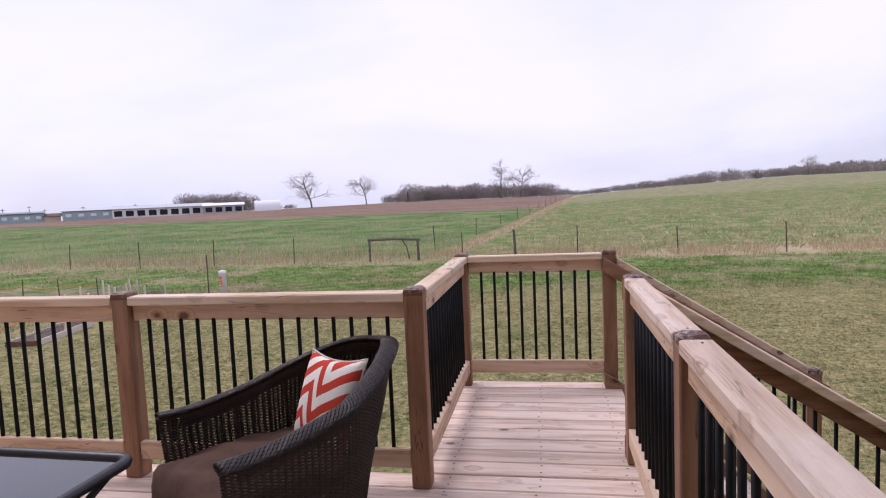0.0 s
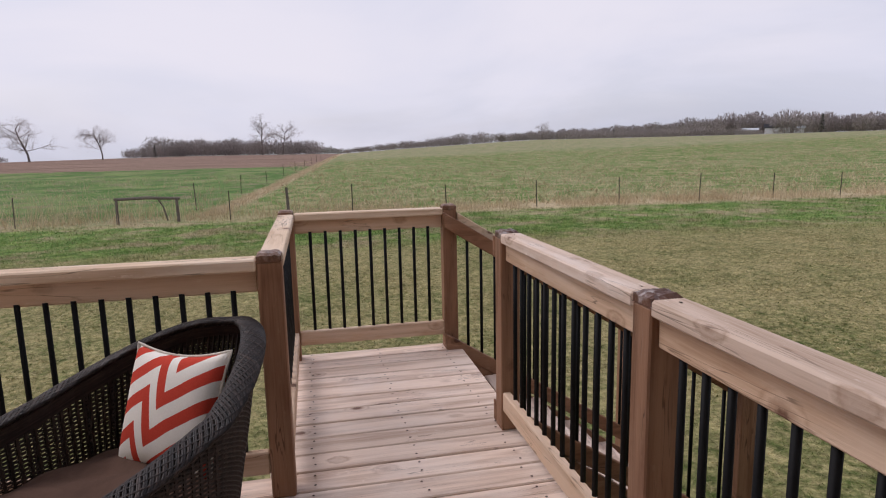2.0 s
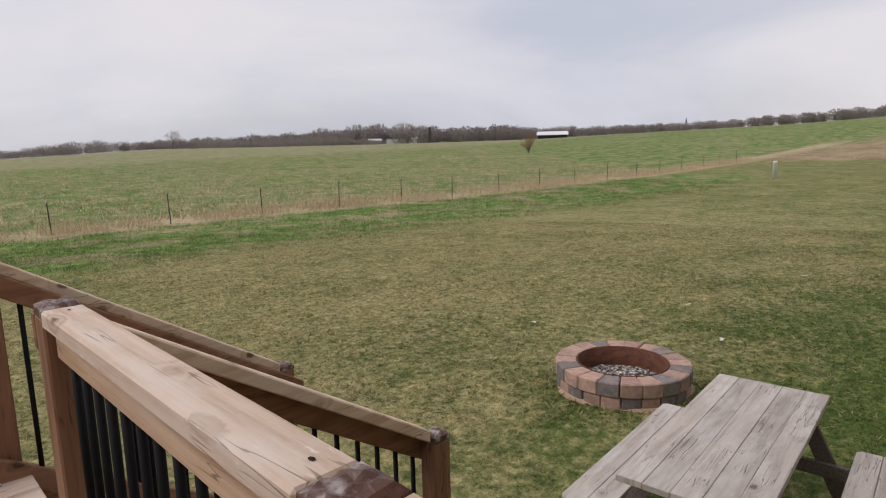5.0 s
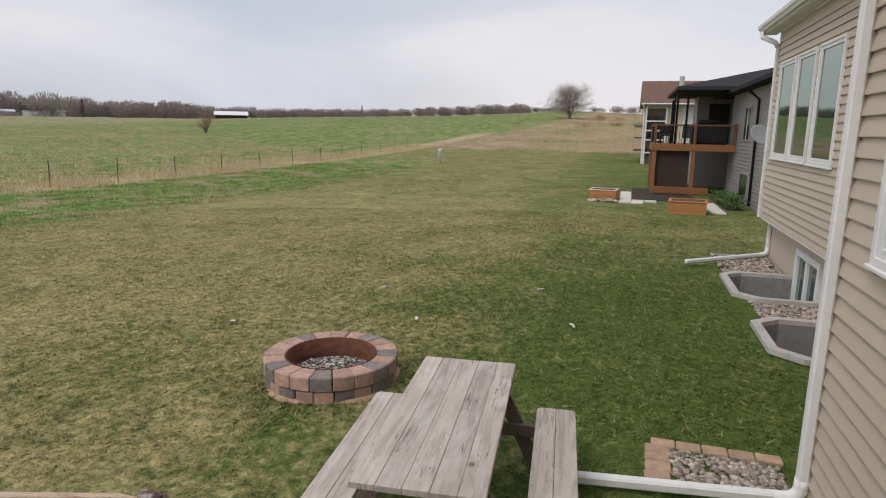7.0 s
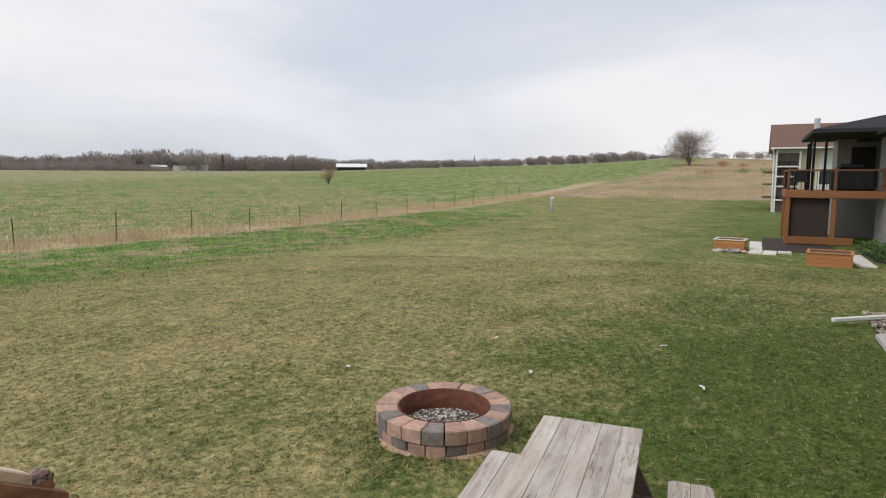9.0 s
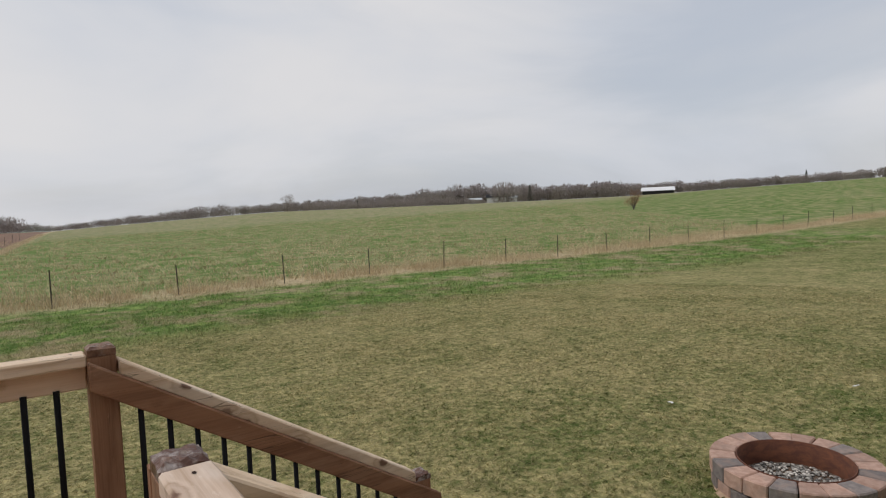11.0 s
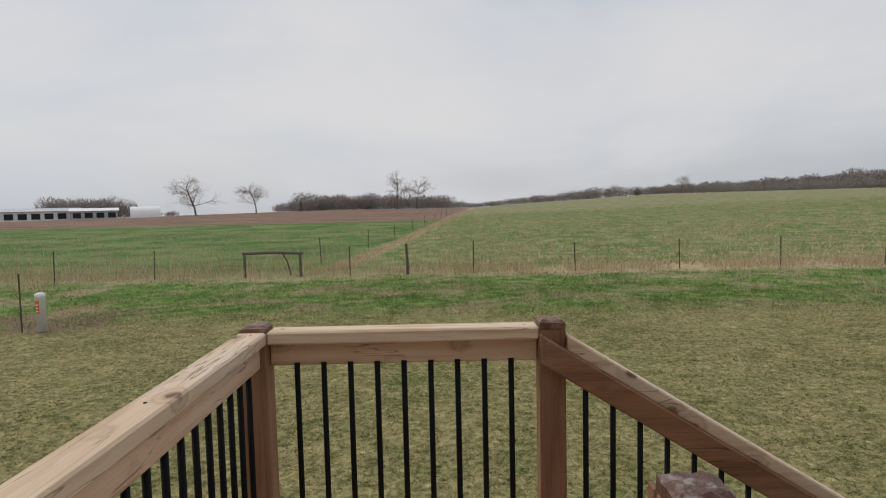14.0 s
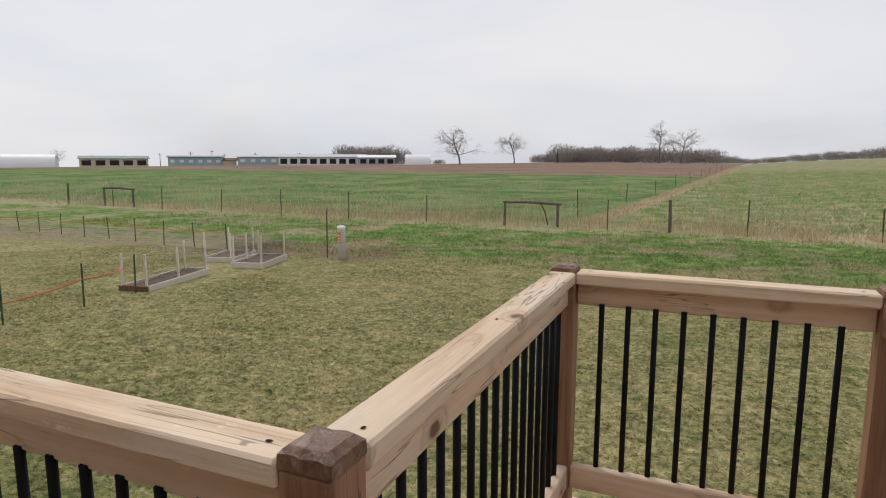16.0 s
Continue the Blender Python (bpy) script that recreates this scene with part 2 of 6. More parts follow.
table_metal = surface("black_table_frame", (0.012, 0.012, 0.014), (0.022, 0.022, 0.024), 20.0, rough=0.35, bump=0.04)
fence_metal = surface("weathered_fence_post", (0.05, 0.045, 0.035), (0.12, 0.095, 0.07), 15.0, (1, 1, 0.3), 0.85, bump=0.3, vary=0.35)
old_timber = surface("old_grey_timber", (0.09, 0.072, 0.06), (0.19, 0.155, 0.13), 8.0, (4, 4, 1), 0.9, bump=0.4, vary=0.2)
wire_mat = surface("galvanised_wire", (0.16, 0.16, 0.15), (0.24, 0.23, 0.22), 20.0, rough=0.6, bump=0.0, metal=0.4)
green_stake = surface("green_painted_stake", (0.03, 0.085, 0.035), (0.05, 0.12, 0.05), 20.0, rough=0.6, bump=0.1, vary=0.15)
pale_stake = surface("pale_bare_stake", (0.68, 0.58, 0.47), (0.80, 0.71, 0.60), 12.0, (4, 4, 0.6), 0.85, bump=0.2, vary=0.12)
bed_wood = surface("bleached_bed_board", (0.55, 0.48, 0.40), (0.70, 0.62, 0.54), 8.0, (1, 6, 6), 0.85, bump=0.3, vary=0.12)
cedar_bed = surface("fresh_cedar_planter", (0.40, 0.17, 0.06), (0.54, 0.26, 0.10), 6.0, (0.6, 8, 8), 0.7, bump=0.2, vary=0.1)
orange_line = surface("orange_plastic_twine", (0.55, 0.09, 0.03), (0.68, 0.14, 0.05), 20.0, rough=0.6, bump=0.05)
mesh_mat = surface("dark_netting", (0.06, 0.06, 0.055), (0.10, 0.10, 0.09), 20.0, rough=0.8, bump=0.0)
orange_sticker = surface("orange_warning_sticker", (0.72, 0.16, 0.04), (0.78, 0.20, 0.06), 20.0, rough=0.5, bump=0.02)
bark = surface("grey_bark", (0.13, 0.105, 0.09), (0.22, 0.185, 0.165), 6.0, (4, 4, 1), 0.9, bump=0.3, world_space=True)
twig_mat = surface("bare_twigs", (0.34, 0.30, 0.275), (0.46, 0.41, 0.38), 2.0, rough=0.9, bump=0.0, vary=0.25, island=True)
red_twig = surface("reddish_budding_twigs", (0.30, 0.155, 0.085), (0.40, 0.22, 0.13), 2.0, rough=0.9, bump=0.0, vary=0.25, island=True)
# base paled towards lilac grey, so distance haze sits in the colour
wood_mat = surface("hazed_bare_woodland", (0.27, 0.235, 0.225), (0.36, 0.315, 0.295), 0.05, rough=0.95, bump=0.0, vary=0.16, island=True, world_space=True, stain=(0.33, 0.315, 0.24), stain_scale=0.03)
conifer_mat = surface("dark_conifer", (0.02, 0.03, 0.02), (0.045, 0.06, 0.035), 2.0, rough=0.9, bump=0.0, vary=0.3, island=True)
white_metal = surface("white_sheet_metal", (0.72, 0.73, 0.74), (0.80, 0.80, 0.80), 0.4, (8, 1, 1), 0.5, bump=0.03, vary=0.03)
teal_metal = surface("pale_teal_sheet_metal", (0.30, 0.42, 0.43), (0.36, 0.47, 0.48), 0.4, (8, 1, 1), 0.55, bump=0.03, vary=0.05)
teal_roof = surface("dark_teal_roof", (0.10, 0.17, 0.17), (0.15, 0.22, 0.22), 0.4, (8, 1, 1), 0.55, bump=0.03, vary=0.05)
grey_metal = surface("grey_sheet_metal", (0.40, 0.43, 0.46), (0.50, 0.52, 0.54), 0.4, (8, 1, 1), 0.5, bump=0.03, vary=0.05)
dark_open = surface("unlit_barn_opening", (0.02, 0.02, 0.02), (0.03, 0.03, 0.03), 2.0, rough=0.9, bump=0.0)
deck_stain = surface("stained_deck_timber", (0.21, 0.088, 0.034), (0.33, 0.150, 0.060), 6.0, (0.6, 8, 8), 0.7, bump=0.2, vary=0.1)
rail_stain = surface("dark_stained_rail", (0.11, 0.048, 0.026), (0.19, 0.088, 0.045), 6.0, (2, 2, 2), 0.65, bump=0.2, vary=0.1)
# flat near-black discs: the dark of sunk screw holes, put into colour
hole_mat = surface("dark_screw_hole", (0.012, 0.009, 0.008), (0.05, 0.03, 0.022), 60.0, rough=0.8, bump=0.0, spec=0.1)
dish_mat = surface("grey_dish_paint", (0.42, 0.44, 0.46), (0.48, 0.50, 0.52), 10.0, rough=0.5, bump=0.02)
black_cover = surface("black_grill_cover", (0.012, 0.012, 0.013), (0.025, 0.025, 0.027), 9.0, rough=0.5, bump=0.3)
slab_mat = surface("pale_stepping_slab", (0.60, 0.57, 0.52), (0.70, 0.67, 0.62), 10.0, rough=0.85, bump=0.2, vary=0.08)
muntin_mat = surface("pale_green_muntin", (0.50, 0.60, 0.51), (0.55, 0.65, 0.56), 10.0, rough=0.5, bump=0.0)
leaf_mat = surface("green_bed_leaves", (0.05, 0.11, 0.03), (0.11, 0.19, 0.05), 10.0, rough=0.7, bump=0.0, vary=0.35, island=True)


def pane_material(name, tint, ior, gloss=(1, 1, 1)):
    m = bpy.data.materials.new(name)
    m.use_nodes = True
    nt = m.node_tree
    bs = nt.nodes["Principled BSDF"]
    wob = noisy(nt, node(nt, "ShaderNodeTexCoord").outputs["Object"], 0.9, 2.0)
    rel = node(nt, "ShaderNodeBump", {"Height": wob, "Strength": 0.05, "Distance": 0.02})
    nt.links.new(rel.outputs[0], bs.inputs["Normal"])
    bs.inputs["Base Color"].default_value = rgb(*tint)
    bs.inputs["Roughness"].default_value, bs.inputs["IOR"].default_value = 0.03, ior
    bs.inputs["Specular Tint"].default_value = rgb(*gloss)
    return m


window_glass = pane_material("coated_window_glass", (0.02, 0.03, 0.025), 4.4, (0.86, 1.0, 0.92))
table_glass = pane_material("dark_table_glass", (0.035, 0.04, 0.045), 1.7)


def chevron_material():
    """Red zigzag stripes on off-white canvas, by the cloth's own width and height."""
    m = bpy.data.materials.new("red_and_white_chevron_cloth")
    m.use_nodes = True
    nt = m.node_tree
    bs = nt.nodes["Principled BSDF"]
    at = node(nt, "ShaderNodeTexCoord").outputs["Object"]
    x, y, z = node(nt, "ShaderNodeSeparateXYZ", {0: at}).outputs
    turn = maths(nt, "FRACT", maths(nt, "MULTIPLY_ADD", maths(nt, "MULTIPLY_ADD", z, -0.33, x), 1 / 0.23, 10.99))
    zig = maths(nt, "MINIMUM", maths(nt, "MULTIPLY", turn, 1 / 0.70), maths(nt, "MULTIPLY_ADD", turn, -1 / 0.30, 1 / 0.30))
    v = maths(nt, "MULTIPLY_ADD", zig, -0.125, z)
    saw = maths(nt, "FRACT", maths(nt, "MULTIPLY_ADD", v, 1 / 0.106, 10 - 0.055 / 0.106))
    edge = noisy(nt, at, 300.0, 2.0)
    red = smooth(nt, maths(nt, "MULTIPLY_ADD", edge, 0.02, saw), 0.52, 0.545)
    weave = noisy(nt, at, 240.0, 2.0)
    r = mixc(nt, weave, rgb(0.50, 0.050, 0.030), rgb(0.62, 0.080, 0.048))
    w = mixc(nt, weave, rgb(0.80, 0.75, 0.67), rgb(0.91, 0.87, 0.79))
    nt.links.new(mixc(nt, red, w, r), bs.inputs["Base Color"])
    bs.inputs["Roughness"].default_value, bs.inputs["Specular IOR Level"].default_value = 0.92, 0.1
    rel = node(nt, "ShaderNodeBump", {"Height": weave, "Strength": 0.25, "Distance": 0.003})
    nt.links.new(rel.outputs[0], bs.inputs["Normal"])
    return m


chevron = chevron_material()
piping_mat = surface("off_white_piping", (0.68, 0.62, 0.53), (0.78, 0.72, 0.63), 60.0, rough=0.9, bump=0.1)


def land_cover():
    """One node group for the colour of the land by place: lawn, mown strip, fields, ploughed ground. Output: colour, height."""
    g = bpy.data.node_groups.new("land_cover", "ShaderNodeTree")
    g.interface.new_socket("Color", in_out="OUTPUT", socket_type="NodeSocketColor")
    g.interface.new_socket("Height", in_out="OUTPUT", socket_type="NodeSocketFloat")
    p = node(g, "ShaderNodeNewGeometry").outputs["Position"]
    p = node(g, "ShaderNodeVectorMath", {0: p, 1: (1, 1, 0)}, operation="MULTIPLY").outputs[0]
    big = noisy(g, p, 0.07, 4.0, 0.5)
    mid = noisy(g, p, 0.45, 5.0, 0.6, 0.4)
    patch = noisy(g, p, 1.6, 5.0, 0.65, 0.3)
    tuft = noisy(g, p, 9.0, 4.0, 0.65)
    blade = noisy(g, p, 45.0, 3.0, 0.7)
    x0, y0, _ = node(g, "ShaderNodeSeparateXYZ", {0: p}).outputs
    wav = maths(g, "SUBTRACT", mid, 0.5)
    x = maths(g, "MULTIPLY_ADD", wav, 2.5, x0)
    y = maths(g, "MULTIPLY_ADD", wav, 3.0, y0)

    def both(a, b):
        return maths(g, "MULTIPLY", a, b)

    # lawn: dry straw against deep green, greener towards the far neighbour and by the house, where the green also
    # carries the house's shade
    dry = maths(g, "ADD", maths(g, "MULTIPLY_ADD", both(smooth(g, y, 6.5, 2.0), smooth(g, x, 18.0, 10.0)), -0.24, smooth(g, y, 2.5, 9.5, -0.12, 0.02)), maths(g, "MULTIPLY_ADD", smooth(g, x, 16.0, 34.0), -0.12, 0.02))
    dry = maths(g, "ADD", dry, maths(g, "ADD", maths(g, "MULTIPLY", mid, 0.50), maths(g, "MULTIPLY", patch, 0.52)))
    dryness = smooth(g, maths(g, "MULTIPLY_ADD", tuft, 0.85, dry), 0.60, 1.14)
    green = mixc(g, tuft, rgb(0.034, 0.066, 0.014), rgb(0.145, 0.190, 0.050))
    straw = mixc(g, tuft, rgb(0.15, 0.132, 0.056), rgb(0.49, 0.42, 0.21))
    lawn = mixc(g, dryness, green, straw)
    # longer green grass before the fence
    strip_n = smooth(g, maths(g, "MULTIPLY_ADD", patch, 0.7, maths(g, "MULTIPLY", tuft, 0.3)), 0.42, 0.66)
    lush = mixc(g, strip_n, rgb(0.088, 0.162, 0.035), rgb(0.235, 0.312, 0.092))
    lush = mixc(g, smooth(g, noisy(g, p, 0.42, 5.0, 0.7), 0.46, 0.62, 0.0, 0.85), lush, rgb(0.34, 0.27, 0.17))
    in_strip = both(smooth(g, y, 16.5, 20.0), smooth(g, y, 29.0, 27.8))
    in_strip = both(in_strip, smooth(g, x0, 60.0, 45.0))
    c = mixc(g, in_strip, lawn, lush)
    # fields behind the fence
    far_y = maths(g, "MAXIMUM", smooth(g, y0, 27.4, 28.8), smooth(g, x0, 84.0, 90.0))
    clump = smooth(g, noisy(g, node(g, "ShaderNodeMapping", {"Vector": p, "Scale": (1, 1, 1)}).outputs[0], 0.60, 7.0, 0.75, 0.5), 0.45, 0.62)
    past = mixc(g, clump, rgb(0.105, 0.178, 0.042), rgb(0.33, 0.295, 0.155))
    past = mixc(g, smooth(g, big, 0.45, 0.7, 0.0, 0.4), past, rgb(0.28, 0.26, 0.14))
    past = mixc(g, both(both(smooth(g, y0, 105.0, 130.0), smooth(g, mid, 0.3, 0.6)), 0.7), past, rgb(0.34, 0.29, 0.19))
    crop = mixc(g, smooth(g, noisy(g, p, 0.16, 7.0, 0.75), 0.44, 0.58), rgb(0.070, 0.150, 0.034), rgb(0.175, 0.235, 0.080))
    crop = mixc(g, smooth(g, noisy(g, p, 0.45, 7.0, 0.8), 0.50, 0.60, 0.0, 0.85), crop, rgb(0.23, 0.185, 0.12))
    furrow = node(g, "ShaderNodeMapping", {"Vector": p, "Scale": (0.04, 0.5, 1)}).outputs[0]
    plough = mixc(g, smooth(g, noisy(g, furrow, 1.0, 6.0, 0.7), 0.35, 0.65), rgb(0.155, 0.098, 0.072), rgb(0.30, 0.205, 0.155))
    left_far = smooth(g, maths(g, "MULTIPLY_ADD", wav, 8.0, y0), 90.0, 94.0)
    crop = mixc(g, left_far, crop, plough)
    crop = mixc(g, smooth(g, y0, 215.0, 230.0), crop, rgb(0.10, 0.19, 0.055))
    edge = maths(g, "SUBTRACT", x0, maths(g, "MULTIPLY_ADD", y0, 0.085, -7.36))
    edge = maths(g, "MULTIPLY_ADD", wav, 1.6, edge)
    field = mixc(g, smooth(g, edge, -0.8, 0.2), crop, past)
    path = both(smooth(g, maths(g, "ABSOLUTE", edge), 0.95, 0.15), smooth(g, y0, 29.0, 35.0))
    field = mixc(g, both(path, 0.9), field, rgb(0.47, 0.37, 0.245))
    c = mixc(g, far_y, c, field)
    # dry rough ground along the fence and beyond the neighbours
    fence = both(smooth(g, maths(g, "ABSOLUTE", maths(g, "SUBTRACT", y0, 28.6)), 2.5, 0.8), 0.92)
    fence = both(both(fence, smooth(g, x0, 125.0, 105.0)), smooth(g, x0, -3.0, 9.0, 0.5, 1.0))
    c = mixc(g, both(fence, smooth(g, patch, 0.28, 0.48)), c, rgb(0.46, 0.365, 0.235))
    rough_g = both(both(smooth(g, maths(g, "MULTIPLY_ADD", big, 10.0, x), 77.0, 83.0), smooth(g, x, 330.0, 230.0)), smooth(g, maths(g, "MULTIPLY_ADD", big, 10.0, maths(g, "MULTIPLY_ADD", x0, 0.093, y)), 44.0, 38.0))
    rough_g = both(rough_g, smooth(g, patch, 0.30, 0.52, 0.55, 1.0))
    heath = mixc(g, smooth(g, noisy(g, p, 0.22, 7.0, 0.8), 0.4, 0.6), rgb(0.25, 0.175, 0.105), rgb(0.40, 0.31, 0.195))
    heath = mixc(g, smooth(g, noisy(g, p, 0.055, 5.0, 0.65), 0.50, 0.62, 0.0, 0.75), heath, rgb(0.135, 0.175, 0.06))
    c = mixc(g, rough_g, c, heath)
    # bare garden plot
    plot = both(both(smooth(g, x, -12.5, -13.8), smooth(g, y, 16.3, 17.0)), smooth(g, y, 21.0, 20.0))
    c = mixc(g, both(both(plot, 0.8), smooth(g, patch, 0.38, 0.56)), c, rgb(0.25, 0.19, 0.14))
    plot2 = both(both(smooth(g, x, -7.6, -8.4), smooth(g, x, -14.0, -13.0)), both(smooth(g, y, 16.2, 17.0), smooth(g, y, 20.0, 19.0)))
    c = mixc(g, both(plot2, smooth(g, patch, 0.40, 0.56)), c, rgb(0.23, 0.165, 0.12))
    fleck = noisy(g, p, 15.0, 3.0, 0.75)
    speck = noisy(g, p, 3.2, 3.0, 0.75)
    val = maths(g, "MULTIPLY_ADD", blade, 1.0, maths(g, "MULTIPLY_ADD", fleck, 1.9, maths(g, "MULTIPLY_ADD", speck, 1.2, -1.03)))
    hs = node(g, "ShaderNodeHueSaturation", {"Color": c, "Value": val}).outputs[0]
    out = node(g, "NodeGroupOutput")
    g.links.new(hs, out.inputs[0])
    g.links.new(maths(g, "MULTIPLY_ADD", blade, 0.5, tuft), out.inputs[1])
    return g


LAND = land_cover()


def land_material(name, blades):
    m = bpy.data.materials.new(name)
    m.use_nodes = True
    nt = m.node_tree
    bs = nt.nodes["Principled BSDF"]
    grp = node(nt, "ShaderNodeGroup", group=LAND)
    bs.inputs["Roughness"].default_value, bs.inputs["Specular IOR Level"].default_value = 0.95, 0.08
    if blades:
        rnd = node(nt, "ShaderNodeNewGeometry").outputs["Random Per Island"]
        hs = node(nt, "ShaderNodeHueSaturation", {"Color": grp.outputs[0], "Value": maths(nt, "MULTIPLY_ADD", rnd, 0.8, 0.85), "Saturation": maths(nt, "MULTIPLY_ADD", rnd, -0.25, 1.1)})
        pick = node(nt, "ShaderNodeNewGeometry").outputs["Random Per Island"]
        pick = maths(nt, "FRACT", maths(nt, "MULTIPLY", pick, 91.7))
        tint = mixc(nt, smooth(nt, pick, 0.62, 0.95, 0.0, 0.6), hs.outputs[0], rgb(0.54, 0.47, 0.27))
        tint = mixc(nt, smooth(nt, pick, 0.30, 0.05, 0.0, 0.55), tint, rgb(0.055, 0.095, 0.022))
        nt.links.new(tint, bs.inputs["Base Color"])
        thin = node(nt, "ShaderNodeBsdfTranslucent", {"Color": tint})
        mix = node(nt, "ShaderNodeMixShader", {0: 0.4, 1: bs.outputs[0], 2: thin.outputs[0]})
        nt.links.new(mix.outputs[0], nt.nodes["Material Output"].inputs["Surface"])
    else:
        nt.links.new(grp.outputs[0], bs.inputs["Base Color"])
        rel = node(nt, "ShaderNodeBump", {"Height": grp.outputs[1], "Strength": 0.6, "Distance": 0.05})
        nt.links.new(rel.outputs[0], bs.inputs["Normal"])
    return m


ground_mat = land_material("grass_ground", False)
blade_mat = land_material("grass_blades", True)
dry_mat = surface("dry_tall_grass", (0.44, 0.34, 0.20), (0.66, 0.55, 0.37), 3.0, rough=0.95, bump=0.0, vary=0.3, island=True, spec=0.1)


# ---------------------------------------------------------------- helpers for meshes
def part(name, bm, material, parent=None, label="", smooth_faces=False):
    """Links a bmesh as one mesh object, under a thing or a part."""
    me = bpy.data.meshes.new(name)
    bm.to_mesh(me)
    bm.free()
    return piece(name, me, material, parent, None, label, smooth_faces)


def piece(name, me, material, parent=None, m=None, label="", smooth_faces=False):
    """Links one more object on a mesh that may be shared."""
    if material and not me.materials:
        me.materials.append(material)
    if smooth_faces:
        me.polygons.foreach_set("use_smooth", [True] * len(me.polygons))
    ob = new(name, me)
    if parent:
        ob.parent = parent
    if m is not None:
        ob.matrix_basis = m
    return tagged(ob, label)


def raw(name, verts, faces):
    me = bpy.data.meshes.new(name)
    me.from_pydata([tuple(map(float, v)) for v in verts], [], [tuple(map(int, q)) for q in faces])
    return me


def tris(name, verts, faces):
    """A large mesh of triangles or quads from arrays."""
    verts, faces = np.asarray(verts, np.float32), np.asarray(faces, np.int32)
    k = faces.shape[1]
    me = bpy.data.meshes.new(name)
    me.vertices.add(len(verts))
    me.vertices.foreach_set("co", verts.ravel())
    me.loops.add(faces.size)
    me.loops.foreach_set("vertex_index", faces.ravel())
    me.polygons.add(len(faces))
    me.polygons.foreach_set("loop_start", np.arange(0, faces.size, k, dtype=np.int32))
    me.update(calc_edges=True)
    return me


def box(lo, hi, bevel=0.004, bm=None, m=None):
    """A box from corner to corner with eased edges; into bm if one is given."""
    own = bmesh.new()
    c = [(a + b) / 2 for a, b in zip(lo, hi)]
    bmesh.ops.create_cube(own, size=1.0)
    for v in own.verts:
        v.co = Vector([c[i] + v.co[i] * (hi[i] - lo[i]) for i in range(3)])
    if bevel:
        bmesh.ops.bevel(own, geom=list(own.edges), offset=min(bevel, 0.45 * min(b - a for a, b in zip(lo, hi))), segments=1, affect="EDGES")
    if m is not None:
        own.transform(m)
    if bm is None:
        return own
    tmp = bpy.data.meshes.new("tmp")
    own.to_mesh(tmp)
    own.free()
    bm.from_mesh(tmp)
    bpy.data.meshes.remove(tmp)
    return bm


def tube(points, radius, sides=8, closed=False, bm=None):
    """A round rod along points; radius may be one number or one per point."""
    bm = bm or bmesh.new()
    pts = [Vector(p) for p in points]
    n = len(pts)
    radii = radius if isinstance(radius, (list, tuple)) else [radius] * n
    rings, side = [], None
    for i, p in enumerate(pts):
        a = pts[i - 1] if (i or closed) else p
        b = pts[(i + 1) % n] if (i < n - 1 or closed) else p
        d = (b - a).normalized()
        side = d.orthogonal().normalized() if side is None else (side - d * side.dot(d)).normalized()
        up = d.cross(side)
        rings.append([bm.verts.new(p + (side * math.cos(t) + up * math.sin(t)) * radii[i]) for t in (2 * math.pi * k / sides for k in range(sides))])
    for i in range(n if closed else n - 1):
        r, s = rings[i], rings[(i + 1) % n]
        for k in range(sides):
            bm.faces.new((r[k], r[(k + 1) % sides], s[(k + 1) % sides], s[k]))
    if not closed:
        bm.faces.new(rings[0][::-1])
        bm.faces.new(rings[-1])
    return bm


def prism(outline, z0, z1, bm=None, axis="z"):
    """A plate from an outline of (a, b) pairs, between two heights along the axis."""
    bm = bm or bmesh.new()

    def put(a, b, h):
        return {"z": (a, b, h), "y": (a, h, b), "x": (h, a, b)}[axis]
    lo = [bm.verts.new(put(a, b, z0)) for a, b in outline]
    hi = [bm.verts.new(put(a, b, z1)) for a, b in outline]
    n = len(outline)
    bm.faces.new(lo[::-1])
    bm.faces.new(hi)
    for i in range(n):
        bm.faces.new((lo[i], lo[(i + 1) % n], hi[(i + 1) % n], hi[i]))
    bmesh.ops.recalc_face_normals(bm, faces=bm.faces[:])
    return bm


def thing(name, at=(0, 0, 0), turn=0.0, label="", category="", group="", kind=""):
    ob = new(name)
    ob.empty_display_size = 0.1
    ob.matrix_basis = pose(*at, 0, 0, turn)
    return tagged(ob, label, category, group, kind)


def sstep(a, b, v):
    t = np.clip((np.asarray(v, float) - a) / (b - a), 0, 1)
    return t * t * (3 - 2 * t)


# ---------------------------------------------------------------- the land
EYE = (0.1, 2.5, 1.34)


def rise(x, y):
    """Height of the land: near level by the house, a slight fall to the fence, then up to a horizon that climbs to the east."""
    x, y = np.asarray(x, float), np.asarray(y, float)
    dx, dy = x - EYE[0], y - EYE[1]
    r = np.hypot(dx, dy)
    az = np.degrees(np.arctan2(dx, dy))
    el = np.interp(az, [-180, -62, -30, -10, 3, 8, 20, 38, 52, 62, 74, 81, 84, 91, 180], [-0.75, -0.75, -0.55, -0.3, -0.4, -0.1, 0.48, 0.5, 0.6, 0.92, 1.25, 1.6, 1.88, 1.6, 0.5])
    near = -1.27 - 0.22 * sstep(9, 28, r) - 0.12 * sstep(15, 30, x)
    w = sstep(27, 235, r)
    near = near + 0.075 * np.exp(-((x - 5.83) ** 2 + (y - 5.35) ** 2) / 1.44)
    return near * (1 - w) + w * (EYE[2] + r * np.tan(np.radians(el))) + 0.02 * np.sin(x * 1.3) * np.sin(y * 1.1) * sstep(6, 12, r)


WELLS = ((8.0, 9.7), (10.75, 12.75))
WELL_Y = (-0.50, 0.42, 0.74)


